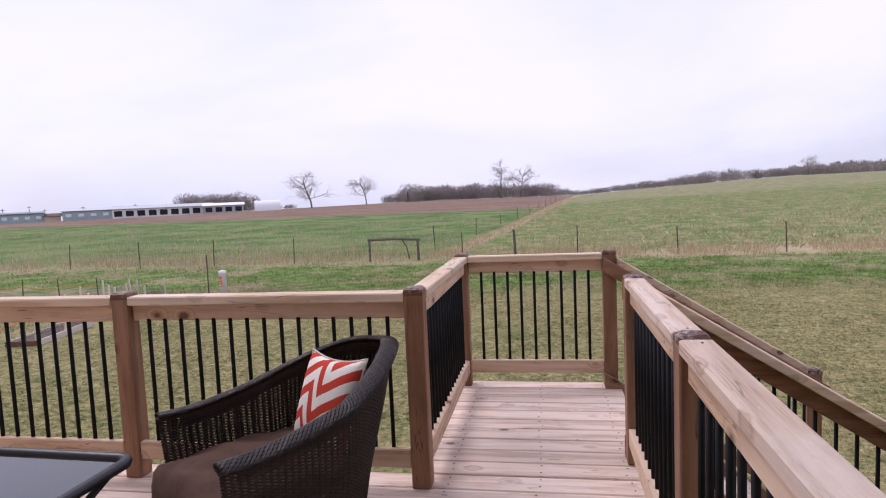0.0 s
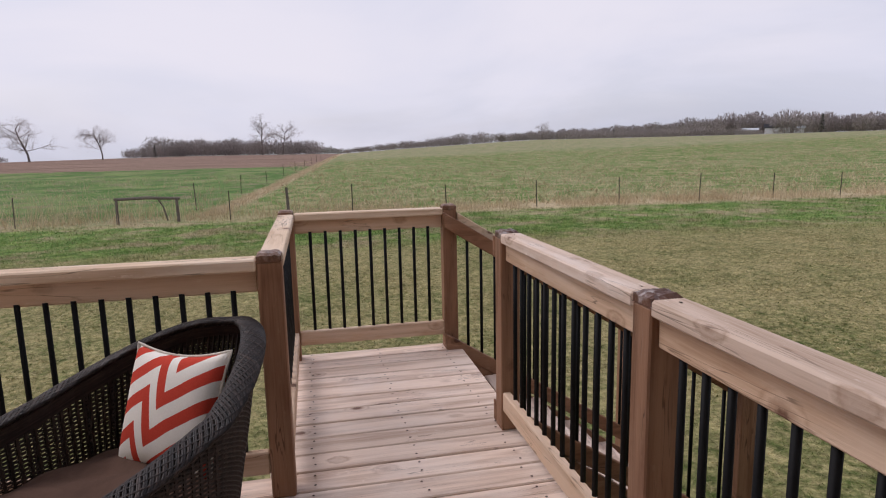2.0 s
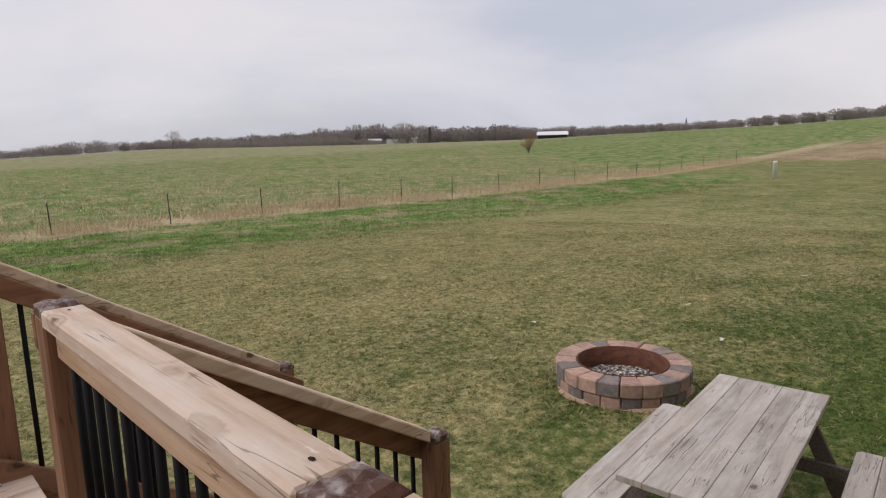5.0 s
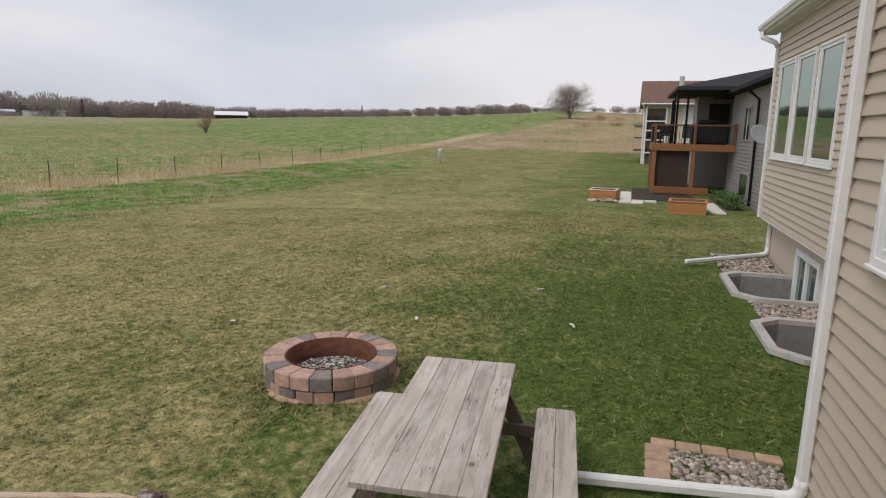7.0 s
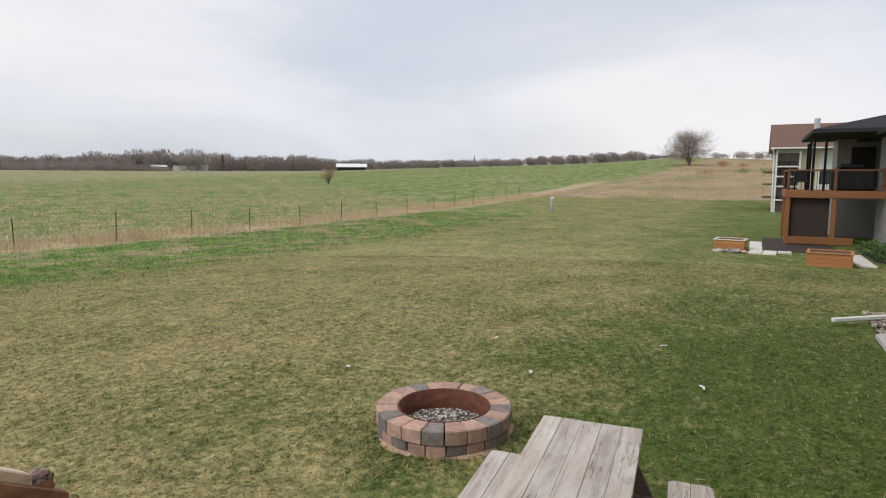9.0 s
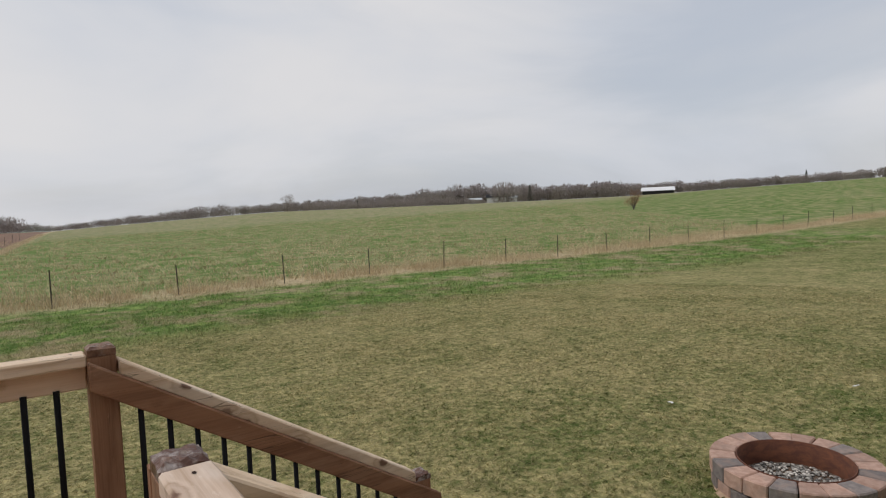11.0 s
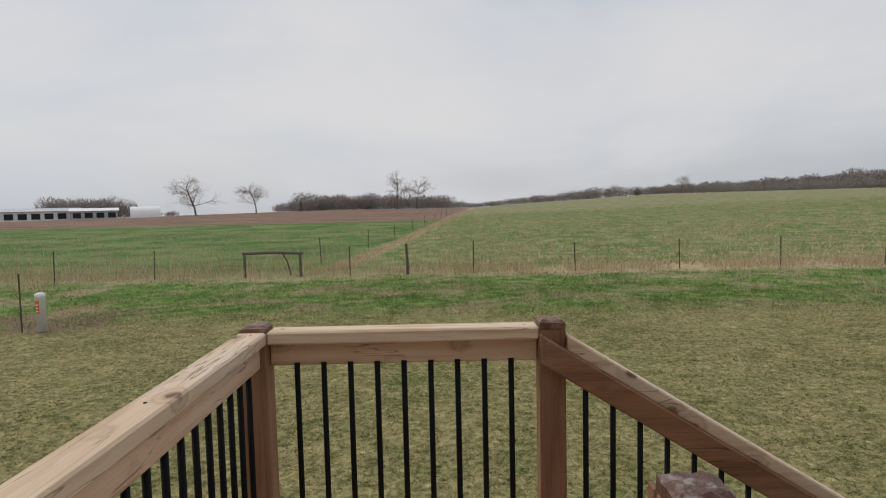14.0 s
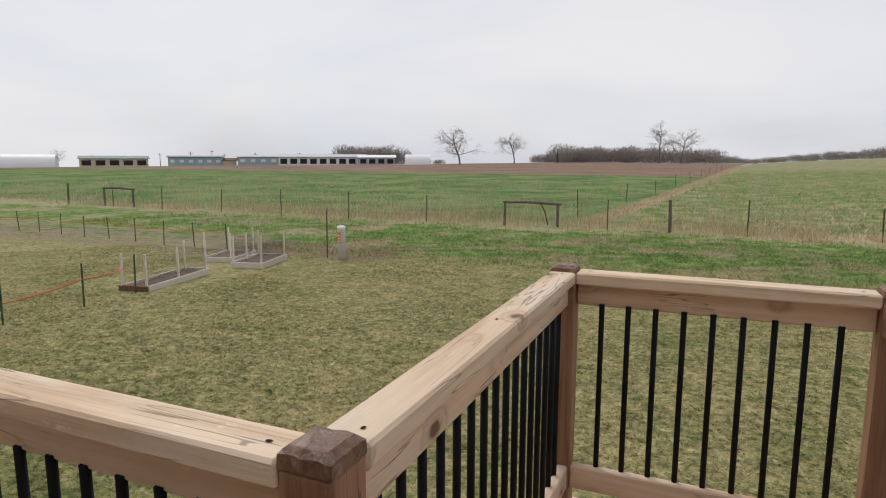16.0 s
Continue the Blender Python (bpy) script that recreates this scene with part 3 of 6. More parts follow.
def build_ground():
    near = np.arange(-30, 34.1, 1.0)
    out = 34 * 1.13 ** np.arange(1, 33)
    xs = sorted(set(np.round(np.concatenate([-out + 4, near, out]), 3)) | {v for a, b in WELLS for v in (a, a + 0.3, b - 0.3, b)})
    ys = sorted(set(np.round(np.concatenate([-out + 4, near, out]), 3)) | set(WELL_Y))
    gx, gy = np.meshgrid(xs, ys)
    gz = rise(gx, gy)
    nx = len(xs)
    verts = np.stack([gx.ravel(), gy.ravel(), gz.ravel()], 1)
    faces = []
    for j in range(len(ys) - 1):
        cy = (ys[j] + ys[j + 1]) / 2
        for i in range(nx - 1):
            cx = (xs[i] + xs[i + 1]) / 2
            q = [j * nx + i, j * nx + i + 1, (j + 1) * nx + i + 1, (j + 1) * nx + i]
            hole = False
            for a, b in WELLS:
                if a < cx < b and WELL_Y[0] < cy < WELL_Y[2]:
                    hole = True
                    if cy > WELL_Y[1] and cx < a + 0.3:
                        faces.append((q[0], q[2], q[3]))
                    elif cy > WELL_Y[1] and cx > b - 0.3:
                        faces.append((q[1], q[2], q[3]))
            if not hole:
                faces.append(tuple(q))
    me = raw("ground", verts, faces)
    return tagged(piece("ground", me, ground_mat, smooth_faces=True), "patchy spring lawn and open fields reaching to the horizon", "ground", kind="structure")


build_ground()

# ---------------------------------------------------------------- the deck
PITCH = 0.150
board_meshes = {}


def plank_mesh(length, width, thick, name="plank"):
    """A board along x from 0, with its top at z = 0, eased edges; one mesh for each size."""
    key = (round(length, 3), width, thick)
    if key not in board_meshes:
        bm = box((0, 0, -0.022), (length, width, 0), 0.0045)
        box((0.001, -0.0042, -thick), (length - 0.001, width + 0.0042, -0.0222), 0, bm)
        me = bpy.data.meshes.new(name)
        bm.to_mesh(me)
        bm.free()
        board_meshes[key] = me
    return board_meshes[key]


deck = thing("deck", (0, 0, 0), 0, "raised deck of weathered cedar boards against the house", "deck", kind="structure")
rng = random.Random(4)
for y0, y1, x0, x1 in ((1.275, 3.825, -5.6, 0.67), (3.825, 5.325, -0.47, 0.67)):
    n = round((y1 - y0) / PITCH)
    for i in range(n):
        y = y1 - (i + 1) * PITCH
        piece("plank", plank_mesh(x1 - x0, PITCH - 0.008, 0.03), deck_wood, deck, pose(x0, y, rng.uniform(-0.0015, 0.0015), rng.uniform(-0.15, 0.15)))
piece("plank", plank_mesh(6.27, 0.092, 0.03), deck_wood, deck, pose(-5.6, 1.174, 0.0))
for x0, y0, x1, y1 in ((-5.58, 3.785, -0.455, 3.823), (-0.455, 3.825, -0.415, 5.26), (-0.455, 5.265, 0.655, 5.303), (0.617, 1.18, 0.655, 4.02), (0.617, 4.02, 0.655, 5.26)):
    part("rim_joist", box((x0, y0, -0.27), (x1, y1, -0.032)), stair_wood, deck)
for y in (1.6, 2.4, 3.2):
    part("beam", box((-5.5, y, -0.26), (0.62, y + 0.04, -0.035)), post_wood, deck)
for x, y in ((-5.3, 3.73), (-3.2, 3.73), (-0.37, 3.70), (-0.34, 5.18), (0.54, 5.18), (0.54, 2.9)):
    part("pier_post", box((x - 0.06, y - 0.06, float(rise(x, y)) - 0.05), (x + 0.06, y + 0.06, -0.26), 0.006), post_wood, deck)
screw = bmesh.new()
bmesh.ops.create_circle(screw, cap_ends=True, segments=6, radius=0.0055)
screw_mesh = bpy.data.meshes.new("screw_head")
screw.to_mesh(screw_mesh)
screw.free()
screw_mesh.materials.append(hole_mat)
for i in range(20):
    y = 5.325 - (i + 0.5) * PITCH
    for x in ((-0.30, 0.13, 0.55) if y > 3.825 else (-0.75, -0.30, 0.13, 0.55)):
        for dy in (-0.035, 0.035):
            piece("screw_head", screw_mesh, None, deck, pose(x + rng.uniform(-0.012, 0.012), y + dy + rng.uniform(-0.006, 0.006), 0.0025))

RAIL_TOP, POST_H, POST_W = 0.925, 0.948, 0.089


def add_post(parent, x, y, z0=0.0, top=POST_H, label="", chipped=False):
    """A square post with a chamfered cap of end grain."""
    h = POST_W / 2
    p = part("post", box((x - h, y - h, z0), (x + h, y + h, top - 0.035), 0.005), post_wood, parent, label)
    bm = bmesh.new()
    n = 7
    grid = {}
    for i in range(n + 1):
        for j in range(n + 1):
            a, b = -1 + 2 * i / n, -1 + 2 * j / n
            edge = max(abs(a), abs(b))
            z = top - 0.011 * max(0.0, (edge - 0.62) / 0.38) ** 1.5 + rng.uniform(-0.0035, 0.0015) * (1.6 if chipped else 0.8)
            k = 1 - (0.03 * rng.random() if edge > 0.99 else 0.0)
            grid[i, j] = bm.verts.new((x + a * h * k, y + b * h * k, z))
    for i in range(n):
        for j in range(n):
            bm.faces.new((grid[i, j], grid[i + 1, j], grid[i + 1, j + 1], grid[i, j + 1]))
    rim = [(i, 0) for i in range(n)] + [(n, j) for j in range(n)] + [(n - i, n) for i in range(n)] + [(0, n - j) for j in range(n)]
    foot = [bm.verts.new((x + (-1 + 2 * i / n) * h, y + (-1 + 2 * j / n) * h, top - 0.0345)) for i, j in rim]
    for k in range(len(rim)):
        q = (k + 1) % len(rim)
        bm.faces.new((foot[k], foot[q], grid[rim[q]], grid[rim[k]]))
    part("post_top", bm, post_top if chipped else post_top_plain, p, "dark chipped end grain" if chipped else "")
    return p


rod_meshes = {}


def baluster_mesh(length):
    key = round(length, 3)
    if key not in rod_meshes:
        bm = tube([(0, 0, 0), (0, 0, length)], 0.0098, 8)
        me = bpy.data.meshes.new("baluster")
        bm.to_mesh(me)
        bm.free()
        me.polygons.foreach_set("use_smooth", [len(f.vertices) == 4 for f in me.polygons])
        rod_meshes[key] = me
    return rod_meshes[key]


def railing(p, q, inward, posts, label, count, chipped=False, inset=0.004):
    """A level run of railing from post centre p to post centre q: cap, top rail, bottom rail, rods, and the posts asked for."""
    d = Vector((q[0] - p[0], q[1] - p[1], 0))
    length, turn = d.length, math.degrees(math.atan2(d.y, d.x))
    ob = thing("railing", (p[0], p[1], 0), turn, label, "railing", "deck railings")
    h = POST_W / 2 + 0.001
    s = 1 if inward > 0 else -1
    wood = rail_yellow if s < 0 else rail_wood
    part("cap_rail", box((h, -0.047, RAIL_TOP - 0.044), (length - h, 0.047, RAIL_TOP), 0.006), wood, ob)
    part("top_rail", box((h, s * inset - 0.019, RAIL_TOP - 0.125), (length - h, s * inset + 0.019, RAIL_TOP - 0.045), 0.005), fascia_wood, ob)
    part("bottom_rail", box((h, s * 0.020 - 0.019, 0.098), (length - h, s * 0.020 + 0.019, 0.188), 0.005), fascia_wood, ob)
    me = baluster_mesh(RAIL_TOP - 0.125 - 0.188 + 0.02)
    for i in range(count):
        x = h + (length - 2 * h) * (i + 1) / (count + 1)
        piece("baluster", me, black_metal, ob, pose(x, s * 0.008, 0.178))
    for k in range(max(2, int(length / 0.42))):
        x = 0.09 + (length - 0.18) * k / (max(2, int(length / 0.42)) - 1)
        piece("cap_screw", screw_mesh, None, ob, pose(x, rng.uniform(-0.012, 0.012), RAIL_TOP + 0.0012) @ Matrix.Diagonal((1.2, 0.8, 1, 1)))
    for x in posts:
        add_post(ob, x, 0.0, top=POST_H - (0.012 if chipped else 0.0), chipped=chipped)
    return ob


A, B, C, D, E, F = (-0.405, 3.695), (-0.405, 5.24), (0.605, 5.24), (0.605, 4.02), (0.605, 2.79), (-1.893, 3.695)
railing(B, C, -1, (0.0, C[0] - B[0]), "cedar end railing with black metal rods and two brown posts", 9, inset=-0.014)
railing(A, B, -1, (0.0,), "cedar railing run with black rods and a brown corner post", 16)
railing(E, D, 1, (0.0, D[1] - E[1]), "cedar railing with black rods beside the stair opening", 12, True)
railing((0.605, 1.56), E, 1, (0.0,), "cedar railing with black rods and chipped post tops", 12, True)
railing(F, A, -1, (0.0,), "cedar railing with black rods behind the wicker chair", 15, inset=-0.010)
railing((-3.365, 3.695), F, -1, (0.0,), "cedar railing with black rods beside the glass table", 14)
railing((-4.835, 3.695), (-3.365, 3.695), -1, (0.0,), "cedar railing with black rods at the deck's far side", 14)

# ---------------------------------------------------------------- the stair
GZ = float(rise(1.9, 4.6))
stair = thing("staircase", (0, 0, 0), 0, "wooden stair with closed treads from deck to lawn", "staircase")
STEPS = 6
for i in range(STEPS):
    z = -(i + 1) * (-GZ) / (STEPS + 0.6)
    x = 0.67 + i * 0.255
    for k in range(2):
        piece("tread", plank_mesh(1.06, 0.132, 0.036, "tread"), deck_wood, stair, pose(x + 0.132 + k * 0.137, 4.10, z, 0, 0, 90))
for y in (4.075, 5.145):
    bm = prism([(0.664, -0.05), (0.664, -0.34), (2.0, GZ), (2.25, GZ), (2.25, GZ + 0.13)], y, y + 0.038, axis="y")
    part("stringer", bm, stair_wood, stair)


def stair_rail(y, s, label):
    """A sloping rail from the deck post down to a newel on the lawn, fixed to the stair side of the posts."""
    ob = thing("stair_railing", (0, 0, 0), 0, label, "railing", "stair railings")
    slope = -0.625
    x0, x1 = 0.56, 1.96
    yr = y + s * (POST_W / 2 + 0.020)

    def z(x):
        return 0.953 + slope * (x - 0.56)

    def bar(name, off, depth, half, ya, x0, x1):
        bm = prism([(x0, z(x0) - off), (x1, z(x1) - off), (x1, z(x1) - off - depth), (x0, z(x0) - off - depth)], ya - half, ya + half, axis="y")
        bmesh.ops.bevel(bm, geom=list(bm.edges), offset=0.005, segments=1, affect="EDGES")
        # cap in the paler cedar: the lit upper strip is put into its colour
        part(name, bm, stair_wood if name != "cap_rail" else rail_yellow, ob)
    bar("cap_rail", 0.0, 0.053, 0.044, yr - s * 0.048, x0 + 0.094, x1 - 0.126)
    bar("top_rail", 0.050, 0.098, 0.019, yr, x0, x1)
    bar("bottom_rail", 0.843, 0.105, 0.019, yr, x0, x1)
    me = baluster_mesh(0.74)
    n = 13
    for i in range(n):
        x = 0.71 + (1.81 - 0.71) * i / (n - 1)
        piece("baluster", me, black_metal, ob, pose(x, yr, z(x) - 0.855))
    add_post(ob, 1.882, y, GZ - 0.03, 0.135, "brown newel post standing in the lawn", True)


stair_rail(4.02, 1, "sloping cedar stair rail with black rods and a newel")
stair_rail(5.24, -1, "orange-stained stair rail with black rods and a newel")

# ---------------------------------------------------------------- wicker armchair, pillow, table
CHAIR_AT, CHAIR_TURN = (-0.825, 3.094, 0.0), 49.4


def chair_plan(u):
    """The shell in plan, u from -1 (near arm's front) round the back to 1; the chair looks towards -x. Radius-like flare by height is added later."""
    a = u * math.radians(112)
    x, y = 0.341 * math.cos(a), 0.341 * math.sin(a)
    if abs(u) > 0.62:
        k = (abs(u) - 0.62) / 0.38
        x0 = 0.341 * math.cos(math.radians(112) * 0.62)
        x = x0 - k * 0.46
        y = math.copysign(0.3195 + 0.012 * k, u)
    return x, y


def chair_top(u):
    k = abs(u)
    return 0.55 + 0.195 * (1 - sstep(0.12, 0.95, k))


def shell_point(u, v):
    """v from 0 at the foot of the shell to 1 at the rim."""
    x, y = chair_plan(u)
    z = 0.07 + (float(chair_top(u)) - 0.07) * v
    back = max(0.0, 1 - abs(u) / 0.62)
    flare = 0.86 + 0.14 * v + 0.02 * math.sin(v * 3.0)
    lean = 0.185 * back * sstep(0.12, 0.80, z) ** 0.8
    return Vector((x * flare + lean, y * flare, z))


def wicker_chair():
    ob = thing("wicker_armchair", CHAIR_AT, CHAIR_TURN, "dark brown resin wicker tub chair with a brown seat cushion", "armchair")
    # horizontal strands passing before and behind upright canes
    verts, faces = [], []
    rows, cols = 84, 190
    for r in range(rows):
        base = len(verts)
        for c in range(cols + 1):
            u = -1 + 2 * c / cols
            p0, p1 = shell_point(u, (r + 0.0) / rows), shell_point(u, (r + 0.985) / rows)
            e = shell_point(min(u + 0.01, 1), (r + 0.5) / rows) - shell_point(max(u - 0.01, -1), (r + 0.5) / rows)
            out = Vector((e.y, -e.x, 0)).normalized()
            off = 0.0034 * math.cos(math.pi * (c + r))
            verts += [p0 + out * off, (p0 + p1) / 2 + out * (off + 0.002), p1 + out * off]
        for c in range(cols):
            for k in range(2):
                a = base + 3 * c + k
                faces.append((a, a + 3, a + 4, a + 1))
    tagged(piece("woven_shell", tris("woven_shell", [tuple(v) for v in verts], faces), wicker, ob), kind="stuff")
    canes = bmesh.new()
    for c in range(0, 95):
        u = -1 + 2 * (c + 0.5) / 95
        tube([shell_point(u, v) for v in (0.0, 0.35, 0.7, 1.0)], 0.0046, 4, bm=canes)
    tagged(part("cane_weave", canes, wicker, ob), kind="stuff")
    # plaited rim
    rim = bmesh.new()
    path = [shell_point(-1 + 2 * i / 240, 1.0) for i in range(241)]
    for k in range(30):
        pts = []
        for i, p in enumerate(path):
            e = path[min(i + 1, 240)] - path[max(i - 1, 0)]
            out = Vector((e.y, -e.x, 0)).normalized()
            w = (i * 0.36 if k % 3 else -i * 0.10) + k * math.pi * 2 / 30
            pts.append(p + out * (-0.004 + 0.034 * math.cos(w)) + Vector((0, 0, 0.004 + 0.011 * math.sin(w) - 0.006 * math.cos(w))))
        tube(pts, 0.0046, 4, bm=rim)
    part("plaited_rim", rim, wicker_black, ob, "black plaited rim", True)
    inner = bmesh.new()
    for k in range(14):
        tube([p + Vector((0, 0, -0.0045 * k)) + Vector((p.x, p.y, 0)).normalized() * (-0.020 + 0.0012 * k) for p in path[5:236:3]], 0.0042, 4, bm=inner)
    part("rim_band", inner, wicker, ob)
    # base skirt and feet
    skirt = bmesh.new()
    for k in range(10):
        tube([shell_point(1, 0.0) + Vector((0, -0.01, 0.03 * k + 0.01)), shell_point(-1, 0.0) + Vector((0, 0.01, 0.03 * k + 0.01))], 0.013, 6, bm=skirt)
    part("front_apron", skirt, wicker, ob)
    for u in (-0.98, 0.98, -0.35, 0.35):
        p = shell_point(u, 0.0)
        part("leg", tube([(p.x, p.y, 0), (p.x, p.y, 0.10)], [0.018, 0.022], 10), wicker_black, ob)
    # seat cushion: a domed pad that hangs over the front
    bm = bmesh.new()
    n, m = 26, 22
    grid = []
    for i in range(n + 1):
        row = []
        for j in range(m + 1):
            a, b = i / n, -1 + 2 * j / m
            x = 0.25 - 0.70 * a
            half = 0.265 * math.sqrt(max(0.0, 1 - max(0.0, (0.18 - a) / 0.24) ** 2))
            z = 0.395 + 0.035 * (1 - abs(b) ** 3) + 0.008 * math.sin(9 * a + 4 * b) + 0.005 * math.sin(23 * a - 7 * b)
            if a > 0.86:
                k = (a - 0.86) / 0.14
                z -= 0.15 * k * k
                x += 0.05 * k * k
            row.append(bm.verts.new((x, b * half, z)))
        grid.append(row)
    for i in range(n):
        for j in range(m):
            bm.faces.new((grid[i][j], grid[i + 1][j], grid[i + 1][j + 1], grid[i][j + 1]))
    bmesh.ops.recalc_face_normals(bm, faces=bm.faces[:])
    bmesh.ops.solidify(bm, geom=bm.faces[:], thickness=0.09)
    part("seat_cushion", bm, brown_cloth, ob, "brown cloth cushion, creased", True)
    return ob


wicker_chair()


def throw_pillow(at, m3):
    """A square stuffed cover, pinched at its corners, with piping round the seam."""
    ob = new("throw_pillow")
    ob.matrix_basis = Matrix.Translation(at) @ m3.to_4x4()
    ob.empty_display_size = 0.1
    tagged(ob, "red and white chevron throw pillow leaning in the chair", "pillow")
    half, n = 0.185, 24

    def outline(a, b):
        k = 1 - 0.15 * (1 - abs(a) ** 2) * abs(b) ** 3
        j = 1 - 0.10 * (1 - abs(b) ** 2) * abs(a) ** 3
        return a * half * j, b * half * k

    bm = bmesh.new()
    sheets = []
    for s in (-1, 1):
        sheet = {}
        for i in range(n + 1):
            for j in range(n + 1):
                a, b = -1 + 2 * i / n, -1 + 2 * j / n
                x, z = outline(a, b)
                x *= 0.94
                t = ((1 - a * a) * (1 - b * b)) ** 0.42
                wr = 0.004 * math.sin(9 * a + 5 * b) * (1 - max(abs(a), abs(b)))
                if s > 0 and (i in (0, n) or j in (0, n)):
                    sheet[i, j] = sheets[0][i, j]
                else:
                    sheet[i, j] = bm.verts.new((x, s * (0.068 * t + wr), z))
        sheets.append(sheet)
        for i in range(n):
            for j in range(n):
                q = [sheet[i, j], sheet[i + 1, j], sheet[i + 1, j + 1], sheet[i, j + 1]]
                bm.faces.new(q if s < 0 else q[::-1])
    part("cover", bm, chevron, ob, "", True)
    ring = [(-1 + 2 * i / n, -1) for i in range(n)] + [(1, -1 + 2 * i / n) for i in range(n)] + [(1 - 2 * i / n, 1) for i in range(n)] + [(-1, 1 - 2 * i / n) for i in range(n)]
    pts = [(outline(a, b)[0] * 0.95, 0, outline(a, b)[1] * 1.012) for a, b in ring]
    part("piping", tube(pts, 0.0045, 6, closed=True), piping_mat, ob, "off-white piping", True)


def frame_of(right, up):
    r = Vector(right).normalized()
    u = Vector(up)
    u = (u - r * u.dot(r)).normalized()
    return Matrix((r, u.cross(r), u)).transposed()


throw_pillow((-0.673, 3.243, 0.560), frame_of((0.841, -0.541, 0.026), (0.175, 0.318, 0.932)))


def glass_table():
    """A low square outdoor table with a dark glass top in a black rim on bowed legs."""
    ob = thing("glass_side_table", (-1.585, 2.30, 0), -2.0, "outdoor table with dark glass top and black metal rim", "table")
    h, z = 0.42, 0.55
    part("glass_top", box((-h + 0.03, -h + 0.03, z - 0.014), (h - 0.03, h - 0.03, z - 0.006), 0.002), table_glass, ob, "dark reflecting glass pane")
    ring = []
    for cx, cy, a0 in ((1, 1, 0), (-1, 1, 90), (-1, -1, 180), (1, -1, 270)):
        for k in range(5):
            a = math.radians(a0 + 22.5 * k)
            ring.append((cx * (h - 0.04) + 0.04 * math.cos(a), cy * (h - 0.04) + 0.04 * math.sin(a), z - 0.008))
    part("rim", tube(ring, 0.019, 8, closed=True), table_metal, ob, "", True)
    for sx in (-1, 1):
        for sy in (-1, 1):
            pts = [(sx * (h - 0.03), sy * (h - 0.03), z - 0.015), (sx * (h - 0.09), sy * (h - 0.09), z - 0.10), (sx * (h - 0.12), sy * (h - 0.12), z - 0.27), (sx * (h - 0.08), sy * (h - 0.08), 0.06), (sx * (h - 0.05), sy * (h - 0.05), 0.0)]
            part("leg", tube(pts, 0.013, 8), table_metal, ob, "", True)


glass_table()


# ---------------------------------------------------------------- the house
NEAR_Y, NEAR_X = 1.17, 4.95
FAR_Y, FAR_X, FOUND_Y, BAY_Z = -0.28, 14.9, -0.50, -0.38
HOUSE_TOP = 3.42
DOOR_X0, DOOR_X1, DOOR_Z = -1.45, 0.52, 2.08


def wall(name, lo, hi, material, label):
    return tagged(part(name, box(lo, hi, 0), material), label, "wall", kind="structure")


wall_near = wall("wall_north", (DOOR_X1, NEAR_Y - 0.16, -1.4), (NEAR_X - 0.012, NEAR_Y - 0.012, HOUSE_TOP), siding, "house wall clad in tan vinyl siding beside the deck")
wall_left = wall("wall_north_3", (-7.0, NEAR_Y - 0.16, -1.4), (DOOR_X0, NEAR_Y - 0.012, HOUSE_TOP), siding, "house wall in tan siding beyond the patio door")
wall_head = wall("wall_north_4", (DOOR_X0, NEAR_Y - 0.16, DOOR_Z), (DOOR_X1, NEAR_Y - 0.012, HOUSE_TOP), siding, "tan house wall above the patio door")
tagged(part("floor", box((-6.9, -5.0, -0.12), (NEAR_X - 0.2, NEAR_Y - 0.002, -0.012), 0), deck_wood), "plain wooden floor behind the patio door", "floor", kind="structure")
tagged(part("ceiling", box((-6.9, -5.0, 2.45), (NEAR_X - 0.2, NEAR_Y - 0.17, 2.5), 0), white_siding), "plain white ceiling behind the patio door", "ceiling", kind="structure")
tagged(part("wall_inner", box((-6.9, -5.1, -0.12), (NEAR_X - 0.2, -5.0, 2.5), 0), white_siding), "plain pale wall inside the house", "wall", kind="structure")
wall_return = wall("wall_east", (NEAR_X - 0.16, -0.42, -1.4), (NEAR_X - 0.013, NEAR_Y - 0.161, HOUSE_TOP), siding, "short return wall of the house in tan siding")
wall_far = wall("wall_north_2", (NEAR_X - 0.01, FAR_Y - 0.16, BAY_Z), (FAR_X - 0.012, FAR_Y - 0.012, HOUSE_TOP), siding, "overhanging house wall in tan vinyl siding with three windows")
wall_end = wall("wall_east_2", (FAR_X - 0.16, -9.0, BAY_Z), (FAR_X - 0.013, FAR_Y - 0.161, HOUSE_TOP), siding, "end wall of the house in tan siding")
found = wall("foundation_wall", (NEAR_X - 0.3, FOUND_Y - 0.2, -2.5), (FAR_X - 0.07, FOUND_Y, BAY_Z - 0.001), siding, "low tan foundation wall under the overhang")
wall_back = wall("wall_south", (-7.0, -9.2, -1.3), (FAR_X, -9.0, HOUSE_TOP), siding, "plain rear wall of the house")
wall_west = wall("wall_west", (-7.2, -9.2, -1.3), (-7.0, NEAR_Y - 0.012, HOUSE_TOP), siding, "plain end wall of the house")

